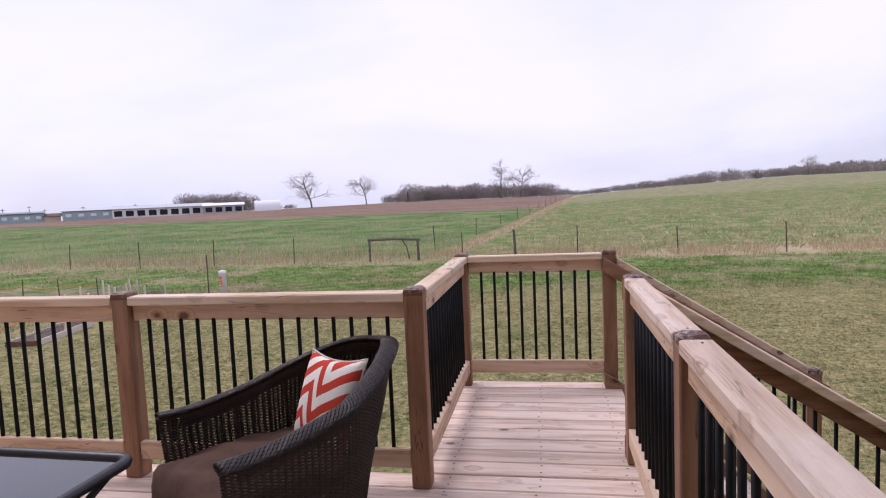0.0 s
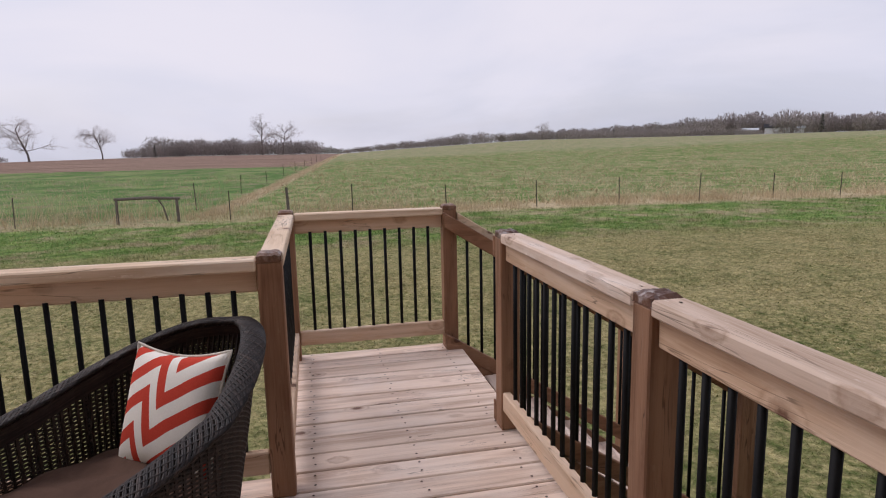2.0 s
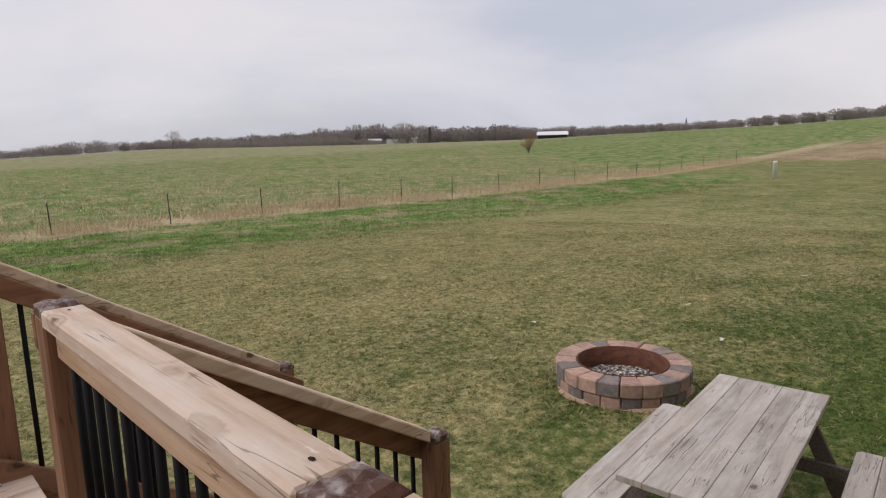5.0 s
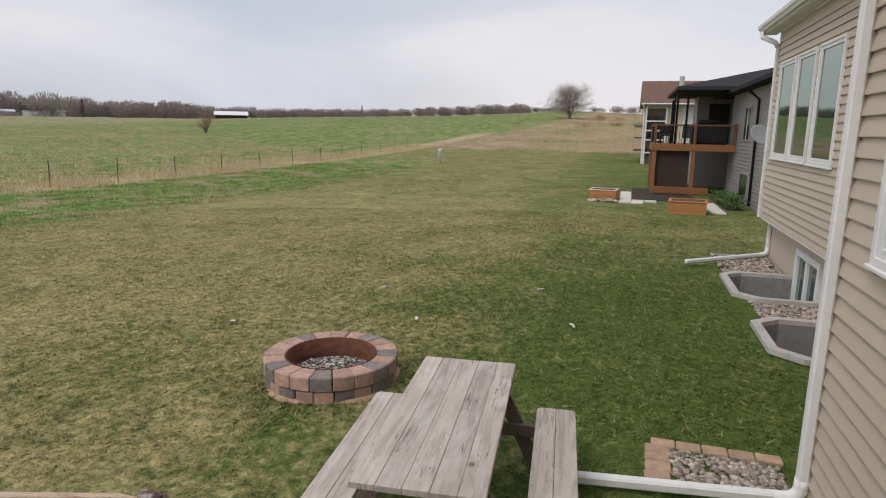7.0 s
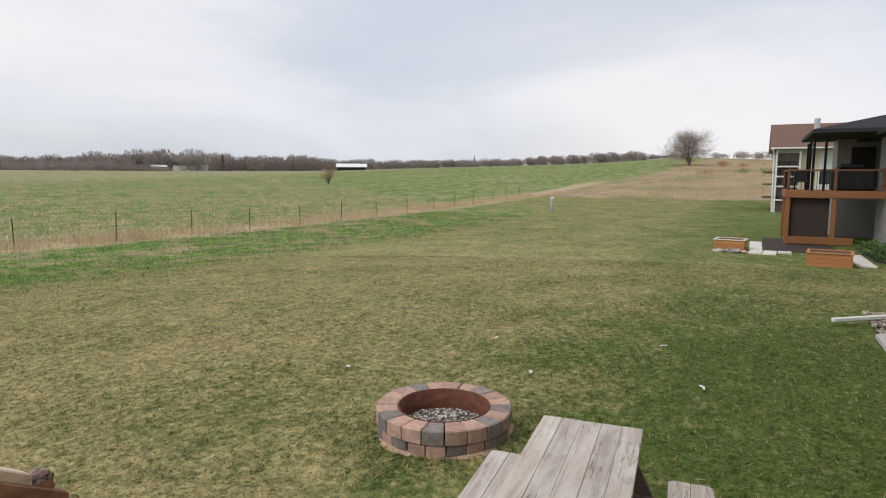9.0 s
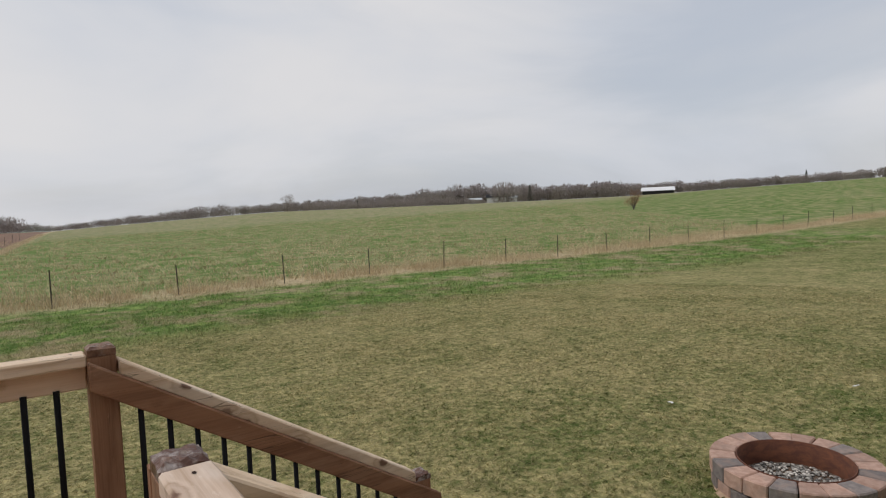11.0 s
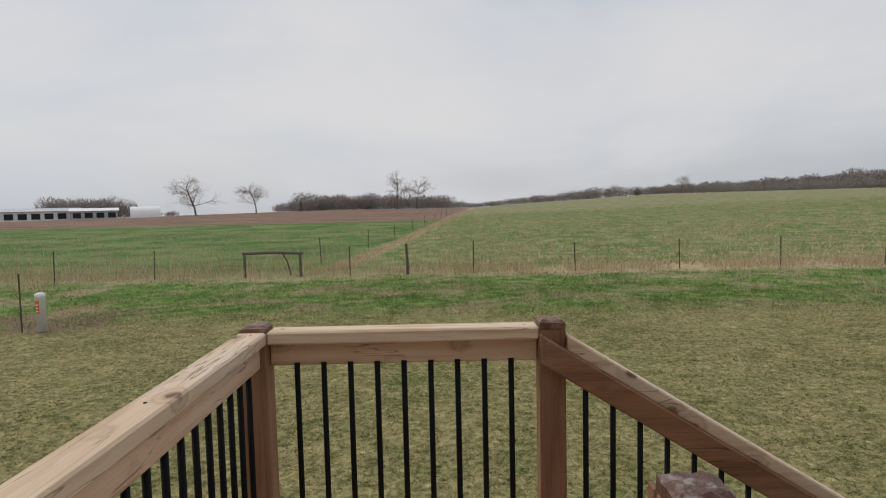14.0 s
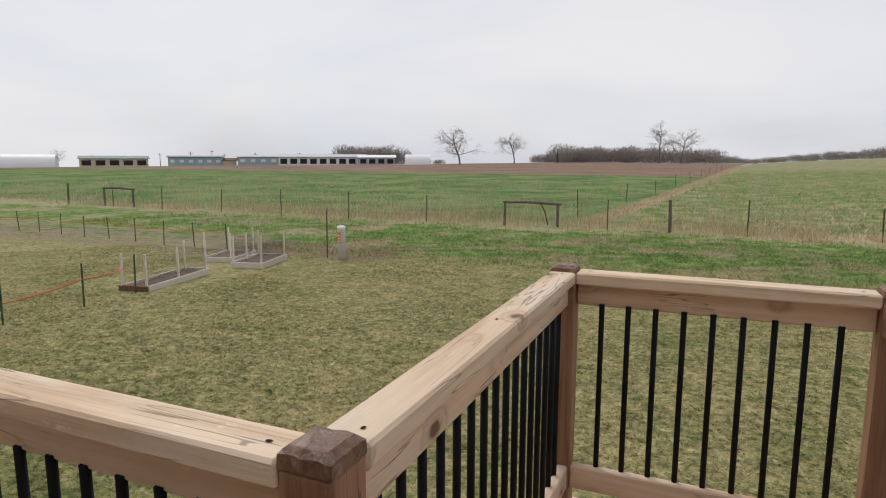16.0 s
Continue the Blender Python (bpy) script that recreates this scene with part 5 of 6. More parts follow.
# ---------------------------------------------------------------- vegetable beds on the lawn
def garden_bed(x, y, turn, w, d, stakes, label, dark_end=False):
    z = float(rise(x, y))
    ob = thing("garden_bed", (x, y, z), turn, label, "garden bed", "staked garden beds")
    for lo, hi in (((-w / 2, -d / 2), (w / 2, -d / 2 + 0.035)), ((-w / 2, d / 2 - 0.035), (w / 2, d / 2)), ((-w / 2, -d / 2 + 0.036), (-w / 2 + 0.035, d / 2 - 0.036)), ((w / 2 - 0.035, -d / 2 + 0.036), (w / 2, d / 2 - 0.036))):
        dark = dark_end and hi[1] < 0 and hi[0] > 0 > lo[0]
        part("board", box((lo[0], lo[1], -0.03), (hi[0], hi[1], 0.14), 0.005), rail_stain if dark else bed_wood, ob, "dark brown end board" if dark else "")
    part("soil", box((-w / 2 + 0.03, -d / 2 + 0.03, 0.0), (w / 2 - 0.03, d / 2 - 0.03, 0.09), 0.02), soil_mat, ob)
    for sx, sy in stakes:
        part("stake", box((sx * (w / 2 - 0.06) - 0.02, sy * (d / 2 - 0.06) - 0.02, 0.0), (sx * (w / 2 - 0.06) + 0.02, sy * (d / 2 - 0.06) + 0.02, 0.78), 0.004), pale_stake, ob)
    net = bmesh.new()
    for a, b in (((-1, 1), (1, 1)), ((1, -1), (1, 1)), ((-1, -1), (-1, 1))):
        p, q = Vector((a[0] * (w / 2 - 0.06), a[1] * (d / 2 - 0.06), 0)), Vector((b[0] * (w / 2 - 0.06), b[1] * (d / 2 - 0.06), 0))
        n = int((q - p).length / 0.04)
        for i in range(n + 1):
            c = p.lerp(q, i / n)
            tube([c + Vector((0, 0, 0.1)), c + Vector((0, 0, 0.62))], 0.0012, 3, bm=net)
        for k in range(14):
            tube([p + Vector((0, 0, 0.12 + 0.04 * k)), q + Vector((0, 0, 0.12 + 0.04 * k))], 0.0012, 3, bm=net)
    part("netting", net, mesh_mat, ob, "dark wire netting")


ALL4 = ((-1, -1), (1, -1), (1, 1), (-1, 1))
garden_bed(-10.60, 12.60, 12, 0.66, 2.18, ALL4 + ((1, 0),), "low board bed of soil with pale stakes and netting", True)
garden_bed(-10.40, 15.35, 15, 0.84, 1.5, ALL4 + ((-1, 0),), "small board bed with pale stakes and torn netting")
garden_bed(-11.75, 15.75, 15, 0.84, 1.4, ALL4, "pale board bed with stakes beside two others")

stake_mesh = bpy.data.meshes.new("green_stake")
sb = box((-0.016, -0.006, -0.05), (0.016, 0.006, 0.78), 0.002)
box((-0.004, 0.0, -0.05), (0.004, 0.022, 0.78), 0.001, sb)
sb.to_mesh(stake_mesh)
sb.free()
front_stakes = [(-10.1, 7.4), (-10.05, 8.87), (-9.98, 10.2), (-10.2, 11.45)]
back_stakes = [(-13.2 - 1.46 * i, 17.2 + 0.15 * i) for i in range(11)]
for x, y in front_stakes + back_stakes:
    tagged(piece("garden_stake", stake_mesh, green_stake, None, pose(x, y, float(rise(x, y)), rng.uniform(-3, 3), rng.uniform(-3, 3), 20)), "green metal garden stake in the lawn", "stake", "green garden stakes")
for row, hts in ((front_stakes, (0.52, 0.34, 0.50, 0.55)), (back_stakes, (0.6, 0.5, 0.55, 0.5, 0.6, 0.55, 0.5, 0.6, 0.55, 0.5, 0.6))):
    pts = []
    for i in range(len(row) - 1):
        for k in range(6):
            f = k / 6
            x, y = row[i][0] * (1 - f) + row[i + 1][0] * f, row[i][1] * (1 - f) + row[i + 1][1] * f
            pts.append((x, y - 0.02, float(rise(x, y)) + hts[i] * (1 - f) + hts[i + 1] * f - 0.16 * f * (1 - f)))
    tagged(part("garden_twine", tube(pts, 0.011, 5), orange_line, None, "", True), "orange twine sagging between green stakes", "twine")


# ---------------------------------------------------------------- the neighbour's house
def hip_roof(x0, x1, y0, y1, z, h, over, inset):
    """A hipped roof slab over a rectangle; the ridge runs along the longer side."""
    a0, a1, b0, b1 = x0 - over, x1 + over, y0 - over, y1 + over
    mid = (b0 + b1) / 2
    bm = bmesh.new()
    lo = [bm.verts.new(p) for p in ((a0, b0, z), (a1, b0, z), (a1, b1, z), (a0, b1, z))]
    ed = [bm.verts.new(p) for p in ((a0, b0, z + 0.16), (a1, b0, z + 0.16), (a1, b1, z + 0.16), (a0, b1, z + 0.16))]
    r0, r1 = bm.verts.new((a0 + inset, mid, z + h)), bm.verts.new((a1 - inset, mid, z + h))
    bm.faces.new(lo[::-1])
    for k in range(4):
        bm.faces.new((lo[k], lo[(k + 1) % 4], ed[(k + 1) % 4], ed[k]))
    bm.faces.new((ed[0], ed[1], r1, r0))
    bm.faces.new((ed[2], ed[3], r0, r1))
    bm.faces.new((ed[1], ed[2], r1))
    bm.faces.new((ed[3], ed[0], r0))
    return bm


def lap_wall(name, lo, hi, face, material, parent, pitch=0.16):
    """A wall block whose face carries lapped boards. face: the axis and side that show them."""
    w = part(name, box(lo, hi, 0), material, parent)
    if face == "y":
        bm = box((lo[0], hi[1] - 0.002, 0), (hi[0], hi[1] + 0.02, pitch * 0.35), 0)
    else:
        bm = box((lo[0] - 0.02, lo[1], 0), (lo[0] + 0.002, hi[1], pitch * 0.35), 0)
    me = bpy.data.meshes.new("lap_board")
    bm.to_mesh(me)
    bm.free()
    for i in range(int((hi[2] - lo[2]) / pitch)):
        piece("lap_board", me, material, w, pose(0, 0, lo[2] + i * pitch))
    return w


NG = -1.6
NB = (2.85, 0.02, 0.10)
nb = thing("neighbour_house", NB, 0, "grey-sided neighbouring house with dark hipped roof and covered deck", "house")
lap_wall("wall", (20.0, -13.0, NG - 0.2), (31.6, -2.35, 3.12), "y", grey_siding, nb)
lap_wall("side_wall", (19.98, -13.0, NG - 0.2), (20.1, -2.36, 3.12), "x", grey_siding, nb)
lap_wall("porch_wall", (31.61, -13.0, NG - 0.2), (37.0, -3.6, 3.26), "y", grey_siding, nb)
part("roof", hip_roof(20.0, 39.0, -15.0, -2.35, 3.12, 1.75, 0.55, 6.0), shingle, nb)
part("porch_roof", hip_roof(29.6, 36.6, -9.5, 0.05, 3.26, 1.40, 0.45, 3.4), shingle, nb)
part("corner_trim", box((19.93, -2.42, NG), (20.06, -2.31, 3.0), 0.01), grey_siding, nb)
for a, b, z0, z1 in ((26.3, 27.6, 0.95, 2.45), (25.6, 27.4, -1.45, -0.35)):
    w = part("window", box((a, -2.36, z0), (b, -2.30, z1), 0.01), grey_siding, nb)
    part("pane", box((a + 0.09, -2.31, z0 + 0.09), (b - 0.09, -2.285, z1 - 0.09), 0), window_glass, w)
    if z0 > 0:
        part("mullion", box(((a + b) / 2 - 0.03, -2.32, z0 + 0.09), ((a + b) / 2 + 0.03, -2.275, z1 - 0.09), 0), white_vinyl, w)
part("door", box((32.2, -3.61, 0.78), (33.6, -3.55, 2.85), 0.01), window_glass, nb, "dark glazed door under the porch")
lap_wall("porch_end_wall", (34.8, -3.58, NG - 0.2), (36.9, -1.0, 3.26), "x", grey_siding, nb)
dr = part("door", box((34.70, -2.6, 0.78), (34.775, -1.6, 2.85), 0.01), dark_open, nb, "dark door under the porch")
part("door_handle", box((34.66, -1.75, 1.7), (34.699, -1.7, 1.85), 0.005), grey_metal, dr)
part("downspout", tube([(24.6, -1.85, 2.95), (24.6, -2.25, 2.6), (24.6, -2.27, NG)], 0.05, 6), black_metal, nb, "dark downspout")
dish = bmesh.new()
bmesh.ops.create_uvsphere(dish, u_segments=20, v_segments=10, radius=0.48)
bmesh.ops.delete(dish, geom=[v for v in dish.verts if v.co.z > -0.26], context="VERTS")
bmesh.ops.transform(dish, matrix=pose(21.3, -1.88, 1.30, 62, 0, -62) @ Matrix.Diagonal((1, 1, 0.35, 1)), verts=dish.verts[:])
bmesh.ops.solidify(dish, geom=dish.faces[:], thickness=0.015)
sat = part("satellite_dish", dish, dish_mat, nb, "grey satellite dish", True)
part("dish_arm", tube([(21.3, -2.3, 0.95), (21.35, -1.98, 1.1)], 0.025, 6), grey_siding, sat)

ndk = thing("neighbour_deck", NB, 0, "orange-stained raised deck with dark rails under a porch roof", "deck")
X0, X1, Y0, Y1 = 29.5, 33.6, -2.33, 1.36
for i in range(int((X1 - X0) / 0.15)):
    part("deck_board", box((X0 + i * 0.15, Y0, 0.70), (X0 + i * 0.15 + 0.142, Y1, 0.74), 0), deck_stain, ndk)
part("fascia", box((X0 - 0.05, Y0, 0.42), (X0, Y1 + 0.05, 0.735), 0.01), deck_stain, ndk)
part("fascia", box((X0, Y1, 0.42), (X1, Y1 + 0.05, 0.735), 0.01), deck_stain, ndk)
for x, y in ((X0 + 0.08, Y1 - 0.08), (X0 + 0.08, -0.5), (X1 - 0.1, Y1 - 0.08)):
    part("pier_post", box((x - 0.09, y - 0.09, NG - 0.1), (x + 0.09, y + 0.09, 0.42), 0.01), deck_stain, ndk)
for x, y, t in ((X0 + 0.06, Y1 - 0.06, 1.72), (X0 + 0.06, -0.5, 1.72), (X0 + 0.06, Y0 + 0.07, 1.72), (X1 - 0.06, Y1 - 0.06, 1.72)):
    part("rail_post", box((x - 0.06, y - 0.06, 0.74), (x + 0.06, y + 0.06, t), 0.01), rail_stain, ndk)
for x, y in ((X0 + 0.02, -0.05), (X0 + 0.25, 0.38), (X1 - 0.3, 0.38), (X0 + 2.2, 0.38)):
    part("porch_column", box((x - 0.05, y - 0.05, 0.74), (x + 0.05, y + 0.05, 2.99), 0.01), black_metal, ndk, "dark slim porch column")
part("top_rail", box((X0 + 0.01, Y0 + 0.13, 1.60), (X0 + 0.11, Y1 - 0.12, 1.68), 0.01), rail_stain, ndk)
part("side_rail", box((X0 + 0.13, Y1 - 0.11, 1.60), (X1 - 0.12, Y1 - 0.01, 1.68), 0.01), rail_stain, ndk)
nbar = bpy.data.meshes.new("rail_bar")
nbb = tube([(0, 0, 0.80), (0, 0, 1.60)], 0.012, 6)
nbb.to_mesh(nbar)
nbb.free()
for i in range(26):
    piece("rail_bar", nbar, black_metal, ndk, pose(X0 + 0.06, Y1 - 0.2 - i * 0.12, 0))
for i in range(30):
    piece("rail_bar", nbar, black_metal, ndk, pose(X0 + 0.2 + i * 0.125, Y1 - 0.06, 0))
part("under_deck_screen", box((X0 + 0.2, -0.35, NG - 0.05), (X0 + 0.26, Y1 - 0.18, 0.41), 0.01), mulch_mat, ndk, "dark screen under the deck")
part("skirt_board", box((X0 - 0.02, -1.3, NG - 0.05), (X0 + 0.04, Y1 - 0.0, NG + 0.28), 0.01), deck_stain, ndk)

grill = thing("covered_grill", (33.3, -1.1, 0.82), 0, "black covered barbecue grill on the neighbour's deck", "grill")
part("cover_body", box((-0.35, -0.95, 0), (0.35, 0.75, 0.98), 0.10), black_cover, grill)
part("cover_hood", box((-0.28, -0.5, 0.951), (0.28, 0.5, 1.2), 0.12), black_cover, grill)
seat = thing("patio_chair", (33.4, 0.8, 0.82), 0, "dark patio chair on the neighbour's deck", "chair")
part("seat", box((-0.28, -0.28, 0.40), (0.28, 0.28, 0.48), 0.03), black_cover, seat)
part("backrest", box((0.24, -0.28, 0.481), (0.32, 0.28, 0.95), 0.03), black_cover, seat)
for sx in (-0.24, 0.24):
    for sy in (-0.24, 0.24):
        part("leg", tube([(sx, sy, 0), (sx, sy, 0.40)], 0.02, 6), black_metal, seat)

for nm, x, y, w, d, lab in (("raised_planter", 28.65, 3.45, 1.1, 1.15, "cedar raised planter with a pale rim"), ("raised_planter", 24.75, 0.28, 1.2, 1.3, "orange cedar raised planter full of soil")):
    z = float(rise(x, y))
    ob = thing(nm, (x, y, z), -6, lab, "planter", "neighbour's planters")
    for k in range(3):
        for lo, hi in (((-w / 2, -d / 2), (-w / 2 + 0.05, d / 2)), ((w / 2 - 0.05, -d / 2), (w / 2, d / 2)), ((-w / 2 + 0.051, -d / 2), (w / 2 - 0.051, -d / 2 + 0.05)), ((-w / 2 + 0.051, d / 2 - 0.05), (w / 2 - 0.051, d / 2))):
            part("board", box((lo[0], lo[1], -0.05 + 0.165 * k), (hi[0], hi[1], 0.11 + 0.165 * k), 0.008), cedar_bed, ob)
    part("soil", box((-w / 2 + 0.05, -d / 2 + 0.05, 0.2), (w / 2 - 0.05, d / 2 - 0.05, 0.42), 0.04), soil_mat, ob)
    for lo, hi in (((-w / 2 - 0.03, -d / 2 - 0.03), (-w / 2 + 0.07, d / 2 + 0.03)), ((w / 2 - 0.07, -d / 2 - 0.03), (w / 2 + 0.03, d / 2 + 0.03)), ((-w / 2 + 0.071, -d / 2 - 0.03), (w / 2 - 0.071, -d / 2 + 0.07)), ((-w / 2 + 0.071, d / 2 - 0.07), (w / 2 - 0.071, d / 2 + 0.03))):
        part("rim_board", box((lo[0], lo[1], 0.441), (hi[0], hi[1], 0.475), 0.006), bed_wood if "pale" in lab else cedar_bed, ob)
slab = bpy.data.meshes.new("slab")
sbm = box((-0.29, -0.24, -0.04), (0.29, 0.24, 0.035), 0.01)
sbm.to_mesh(slab)
sbm.free()
walkway = thing("stepping_slabs", (0, 0, 0), 0, "pale square stepping slabs laid through mulch", "stepping stones", kind="structure")
for x, y in [(28.4 + 0.62 * i, 2.5) for i in range(7)] + [(27.75, 2.55), (27.72, 2.03), (28.4, 1.98), (28.45, 1.46)] + [(25.1 + 0.6 * i, -0.85) for i in range(6)]:
    piece("slab", slab, slab_mat, walkway, pose(x, y, float(rise(x, y)) + 0.03, 0, 0, rng.uniform(-3, 3)))
for x0, x1, y0, y1 in ((29.0, 35.0, -0.5, 2.2), (26.5, 32.0, -2.0, -1.3)):
    bm = prism([(x0, y0), (x1, y0), (x1, y1), (x0, y1)], float(rise(x0, y0)) - 0.1, float(rise((x0 + x1) / 2, (y0 + y1) / 2)) + 0.03)
    tagged(part("mulch_bed", bm, mulch_mat), "dark bark mulch beside the neighbour's deck", "mulch", kind="structure")
stones("garden_boulders", 40, 27.4, 27.9, 2.9, 4.0, 0.12, float(rise(27.6, 3.4)) + 0.02, rock_mat, "grey boulders beside the planter", "rocks", 15)


def leaf_clump(name, x, y, r, h, n, seed, label):
    rg = np.random.RandomState(seed)
    base = np.stack([rg.normal(0, r * 0.5, n), rg.normal(0, r * 0.4, n), rg.uniform(0.02, h, n)], 1)
    d = rg.standard_normal((n, 3)) * [1, 1, 0.6] + [0, 0, 0.7]
    d /= np.linalg.norm(d, axis=1)[:, None]
    s = np.cross(d, rg.standard_normal((n, 3)))
    s /= np.linalg.norm(s, axis=1)[:, None]
    ln = rg.uniform(0.10, 0.22, (n, 1))
    v = np.stack([base - s * 0.03, base + s * 0.03, base + d * ln], 1).reshape(-1, 3) + [x, y, float(rise(x, y))]
    tagged(piece(name, tris(name, v, np.arange(3 * n).reshape(-1, 3)), leaf_mat), label, "plant", kind="stuff")


for k in range(4):
    leaf_clump("bed_plants", 26.9 + 0.9 * k, -1.6, 0.5, 0.5, 260, 40 + k, "leafy green plants along the neighbour's wall")

h2 = thing("far_house", (8.0, 1.35, 0.35), 0, "white and cream house with brown roof and a stair", "house")
lap_wall("wall", (50.0, -12.0, -1.9), (59.0, -0.2, 3.42), "y", cream_siding, h2)
lap_wall("side_wall", (49.9, -12.0, -1.9), (50.05, -0.25, 3.42), "x", white_siding, h2)
part("roof", prism([(49.0, 3.42), (49.0, 3.55), (54.4, 5.75), (59.8, 3.55), (59.8, 3.42)], -12.6, 0.35, axis="y"), brown_shingle, h2)
part("gutter", box((48.88, -12.6, 3.40), (48.99, 0.36, 3.52), 0.02), white_vinyl, h2)
part("downspout", tube([(48.95, 0.2, 3.4), (49.7, 0.05, 3.0), (49.75, 0.0, -1.9)], 0.08, 6), white_vinyl, h2)
part("chimney_pipe", tube([(52.5, -3.0, 4.2), (52.5, -3.0, 6.0)], 0.22, 10), grey_metal, h2)
for z in (-0.6, 0.5, 1.5):
    part("balcony_floor", box((50.6, -0.15, z), (53.8, 0.75, z + 0.14), 0.01), old_timber, h2)
    part("balcony_rail", box((50.6, 0.68, z + 0.75), (53.8, 0.75, z + 0.86), 0.01), old_timber, h2)
# flat dark panel on the wall stands in for the shade inside the porch
part("open_porch", box((49.80, -1.75, -1.8), (49.88, -0.12, 3.1), 0.01), old_timber, h2, "dark panel for the shaded open porch")
for z in (-0.75, 0.35, 1.15, 1.95):
    part("porch_floor", box((49.35, -1.75, z), (49.80, -0.10, z + 0.12), 0.01), white_siding, h2)
    for k in range(4):
        w, t = 0.12 + 0.06 * (k % 2), 0.25 + 0.14 * ((k * 3 + int(z * 7)) % 3)
        part("stored_box", box((49.45, -1.55 + 0.38 * k, z + 0.121), (49.70, -1.55 + 0.38 * k + w + 0.1, z + 0.12 + t), 0.02), black_cover if k % 2 else mulch_mat, h2)
for y in (-1.78, -0.14):
    part("porch_column", box((49.30, y - 0.06, -1.8), (49.42, y + 0.06, 3.3), 0.01), white_vinyl, h2, "white porch column")
part("cream_panel", box((49.82, -3.1, -1.8), (49.89, -1.86, 3.2), 0.01), cream_siding, h2, "cream siding panel")
for y in (-3.6, -5.2):
    w = part("window", box((49.85, y - 0.5, 0.5), (49.9, y + 0.5, 1.9), 0.01), white_vinyl, h2)
    part("pane", box((49.83, y - 0.4, 0.6), (49.851, y + 0.4, 1.8), 0), window_glass, w)


# ---------------------------------------------------------------- bare trees
def branch_mesh(seed, height, spread, levels, kids, droop=0.0, trunk=0.017, stems=1, low=0.28):
    """A bare tree as tapered three-sided limbs. Returns arrays for the heavy limbs and for the fine twigs."""
    rg = np.random.RandomState(seed)
    heavy, light = [[], []], [[], []]

    def limb(store, p, q, r0, r1, sides):
        vs, fs = store
        d = (q - p) / (np.linalg.norm(q - p) + 1e-9)
        s = np.cross(d, [0.3, 0.9, 0.31] if abs(d[2]) > 0.8 else [0, 0, 1.0])
        s /= np.linalg.norm(s)
        t = np.cross(d, s)
        b = len(vs)
        for c, r in ((p, r0), (q, r1)):
            for k in range(sides):
                a = 2 * math.pi * k / sides
                vs.append(c + (s * math.cos(a) + t * math.sin(a)) * r)
        for k in range(sides):
            fs.append((b + k, b + (k + 1) % sides, b + sides + (k + 1) % sides, b + sides + k))

    def grow(p, d, length, r, level):
        n = 4 if level == 0 else 3
        store = heavy if level < 2 else light
        sides = 6 if level == 0 else (4 if level == 1 else 3)
        pts = [p]
        for i in range(n):
            d = d + rg.standard_normal(3) * (0.07 if level == 0 else 0.16) + np.array([0, 0, 0.06 - droop * level])
            d /= np.linalg.norm(d)
            q = pts[-1] + d * length / n
            f0, f1 = 1 - 0.6 * i / n, 1 - 0.6 * (i + 1) / n
            limb(store, pts[-1], q, r * f0, r * f1, sides)
            pts.append(q)
        if level >= levels:
            return
        for k in range(kids[level]):
            f = rg.uniform(low if level == 0 else 0.2, 1.0)
            i = min(int(f * n), n - 1)
            at = pts[i] + (pts[i + 1] - pts[i]) * (f * n - i)
            side = rg.standard_normal(3)
            side -= d * side.dot(d)
            side /= np.linalg.norm(side) + 1e-9
            nd = d * rg.uniform(0.5, 0.9) + side * spread * rg.uniform(0.6, 1.1)
            nd /= np.linalg.norm(nd)
            grow(at, nd, length * rg.uniform(0.42, 0.66) * (1.15 - 0.45 * f if level == 0 else 1.0), r * 0.42, level + 1)
    for s in range(stems):
        lean = np.array([rg.uniform(-0.25, 0.25), rg.uniform(-0.25, 0.25), 1.0]) if stems > 1 else np.array([rg.uniform(-0.05, 0.05), 0, 1.0])
        grow(np.zeros(3) - [0, 0, 0.2], lean / np.linalg.norm(lean), height * 0.72, height * trunk, 0)
    return heavy, light


def place_at(az, r):
    a = math.radians(az)
    x, y = EYE[0] + r * math.sin(a), EYE[1] + r * math.cos(a)
    return x, y, float(rise(x, y))


def bare_tree(az, r, height, seed, label, twig=None, spread=0.8, kids=(9, 7, 5, 4), levels=4, stems=1, low=0.28, group="bare field trees", wide=1.0):
    x, y, z = place_at(az, r)
    ob = thing("tree", (x, y, z), 0, label, "tree", group)
    heavy, light = branch_mesh(seed, height * 1.22, spread, levels, kids, stems=stems, low=low)
    grown = Matrix.Diagonal((wide, wide, 1, 1))
    piece("trunk", raw("trunk", *heavy), bark, ob, grown)
    piece("crown", tris("crown", np.array(light[0]), np.array(light[1])), twig or twig_mat, ob, grown)


bare_tree(-21.9, 190, 9.8, 1, "tall bare spreading tree on the ploughed field", kids=(11, 8, 5, 4), spread=1.2, wide=1.45)
bare_tree(-16.9, 195, 7.9, 2, "bare tree with a broad fine crown on the field edge", kids=(13, 8, 5, 4), spread=1.25, wide=1.4)
bare_tree(-4.2, 205, 9.8, 3, "tall bare tree rising from a hedgerow", kids=(10, 8, 5, 4), spread=0.9, wide=1.2)
bare_tree(-2.5, 207, 8.6, 4, "tall bare tree beside its twin in the hedgerow", kids=(10, 8, 5, 4), spread=0.85, wide=1.2)
bare_tree(21.2, 240, 6.2, 5, "small round bare tree on the ridge", kids=(14, 8, 5, 4), spread=1.1)
bare_tree(52.6, 118, 3.0, 6, "reddish budding shrub tree alone in the pasture", red_twig, kids=(8, 6, 4, 3), spread=0.5, stems=4, low=0.1)
bare_tree(84.8, 168, 7.6, 7, "broad bare tree standing in rough dry ground", kids=(13, 9, 6, 4), spread=1.2, stems=4, low=0.08, wide=1.35)
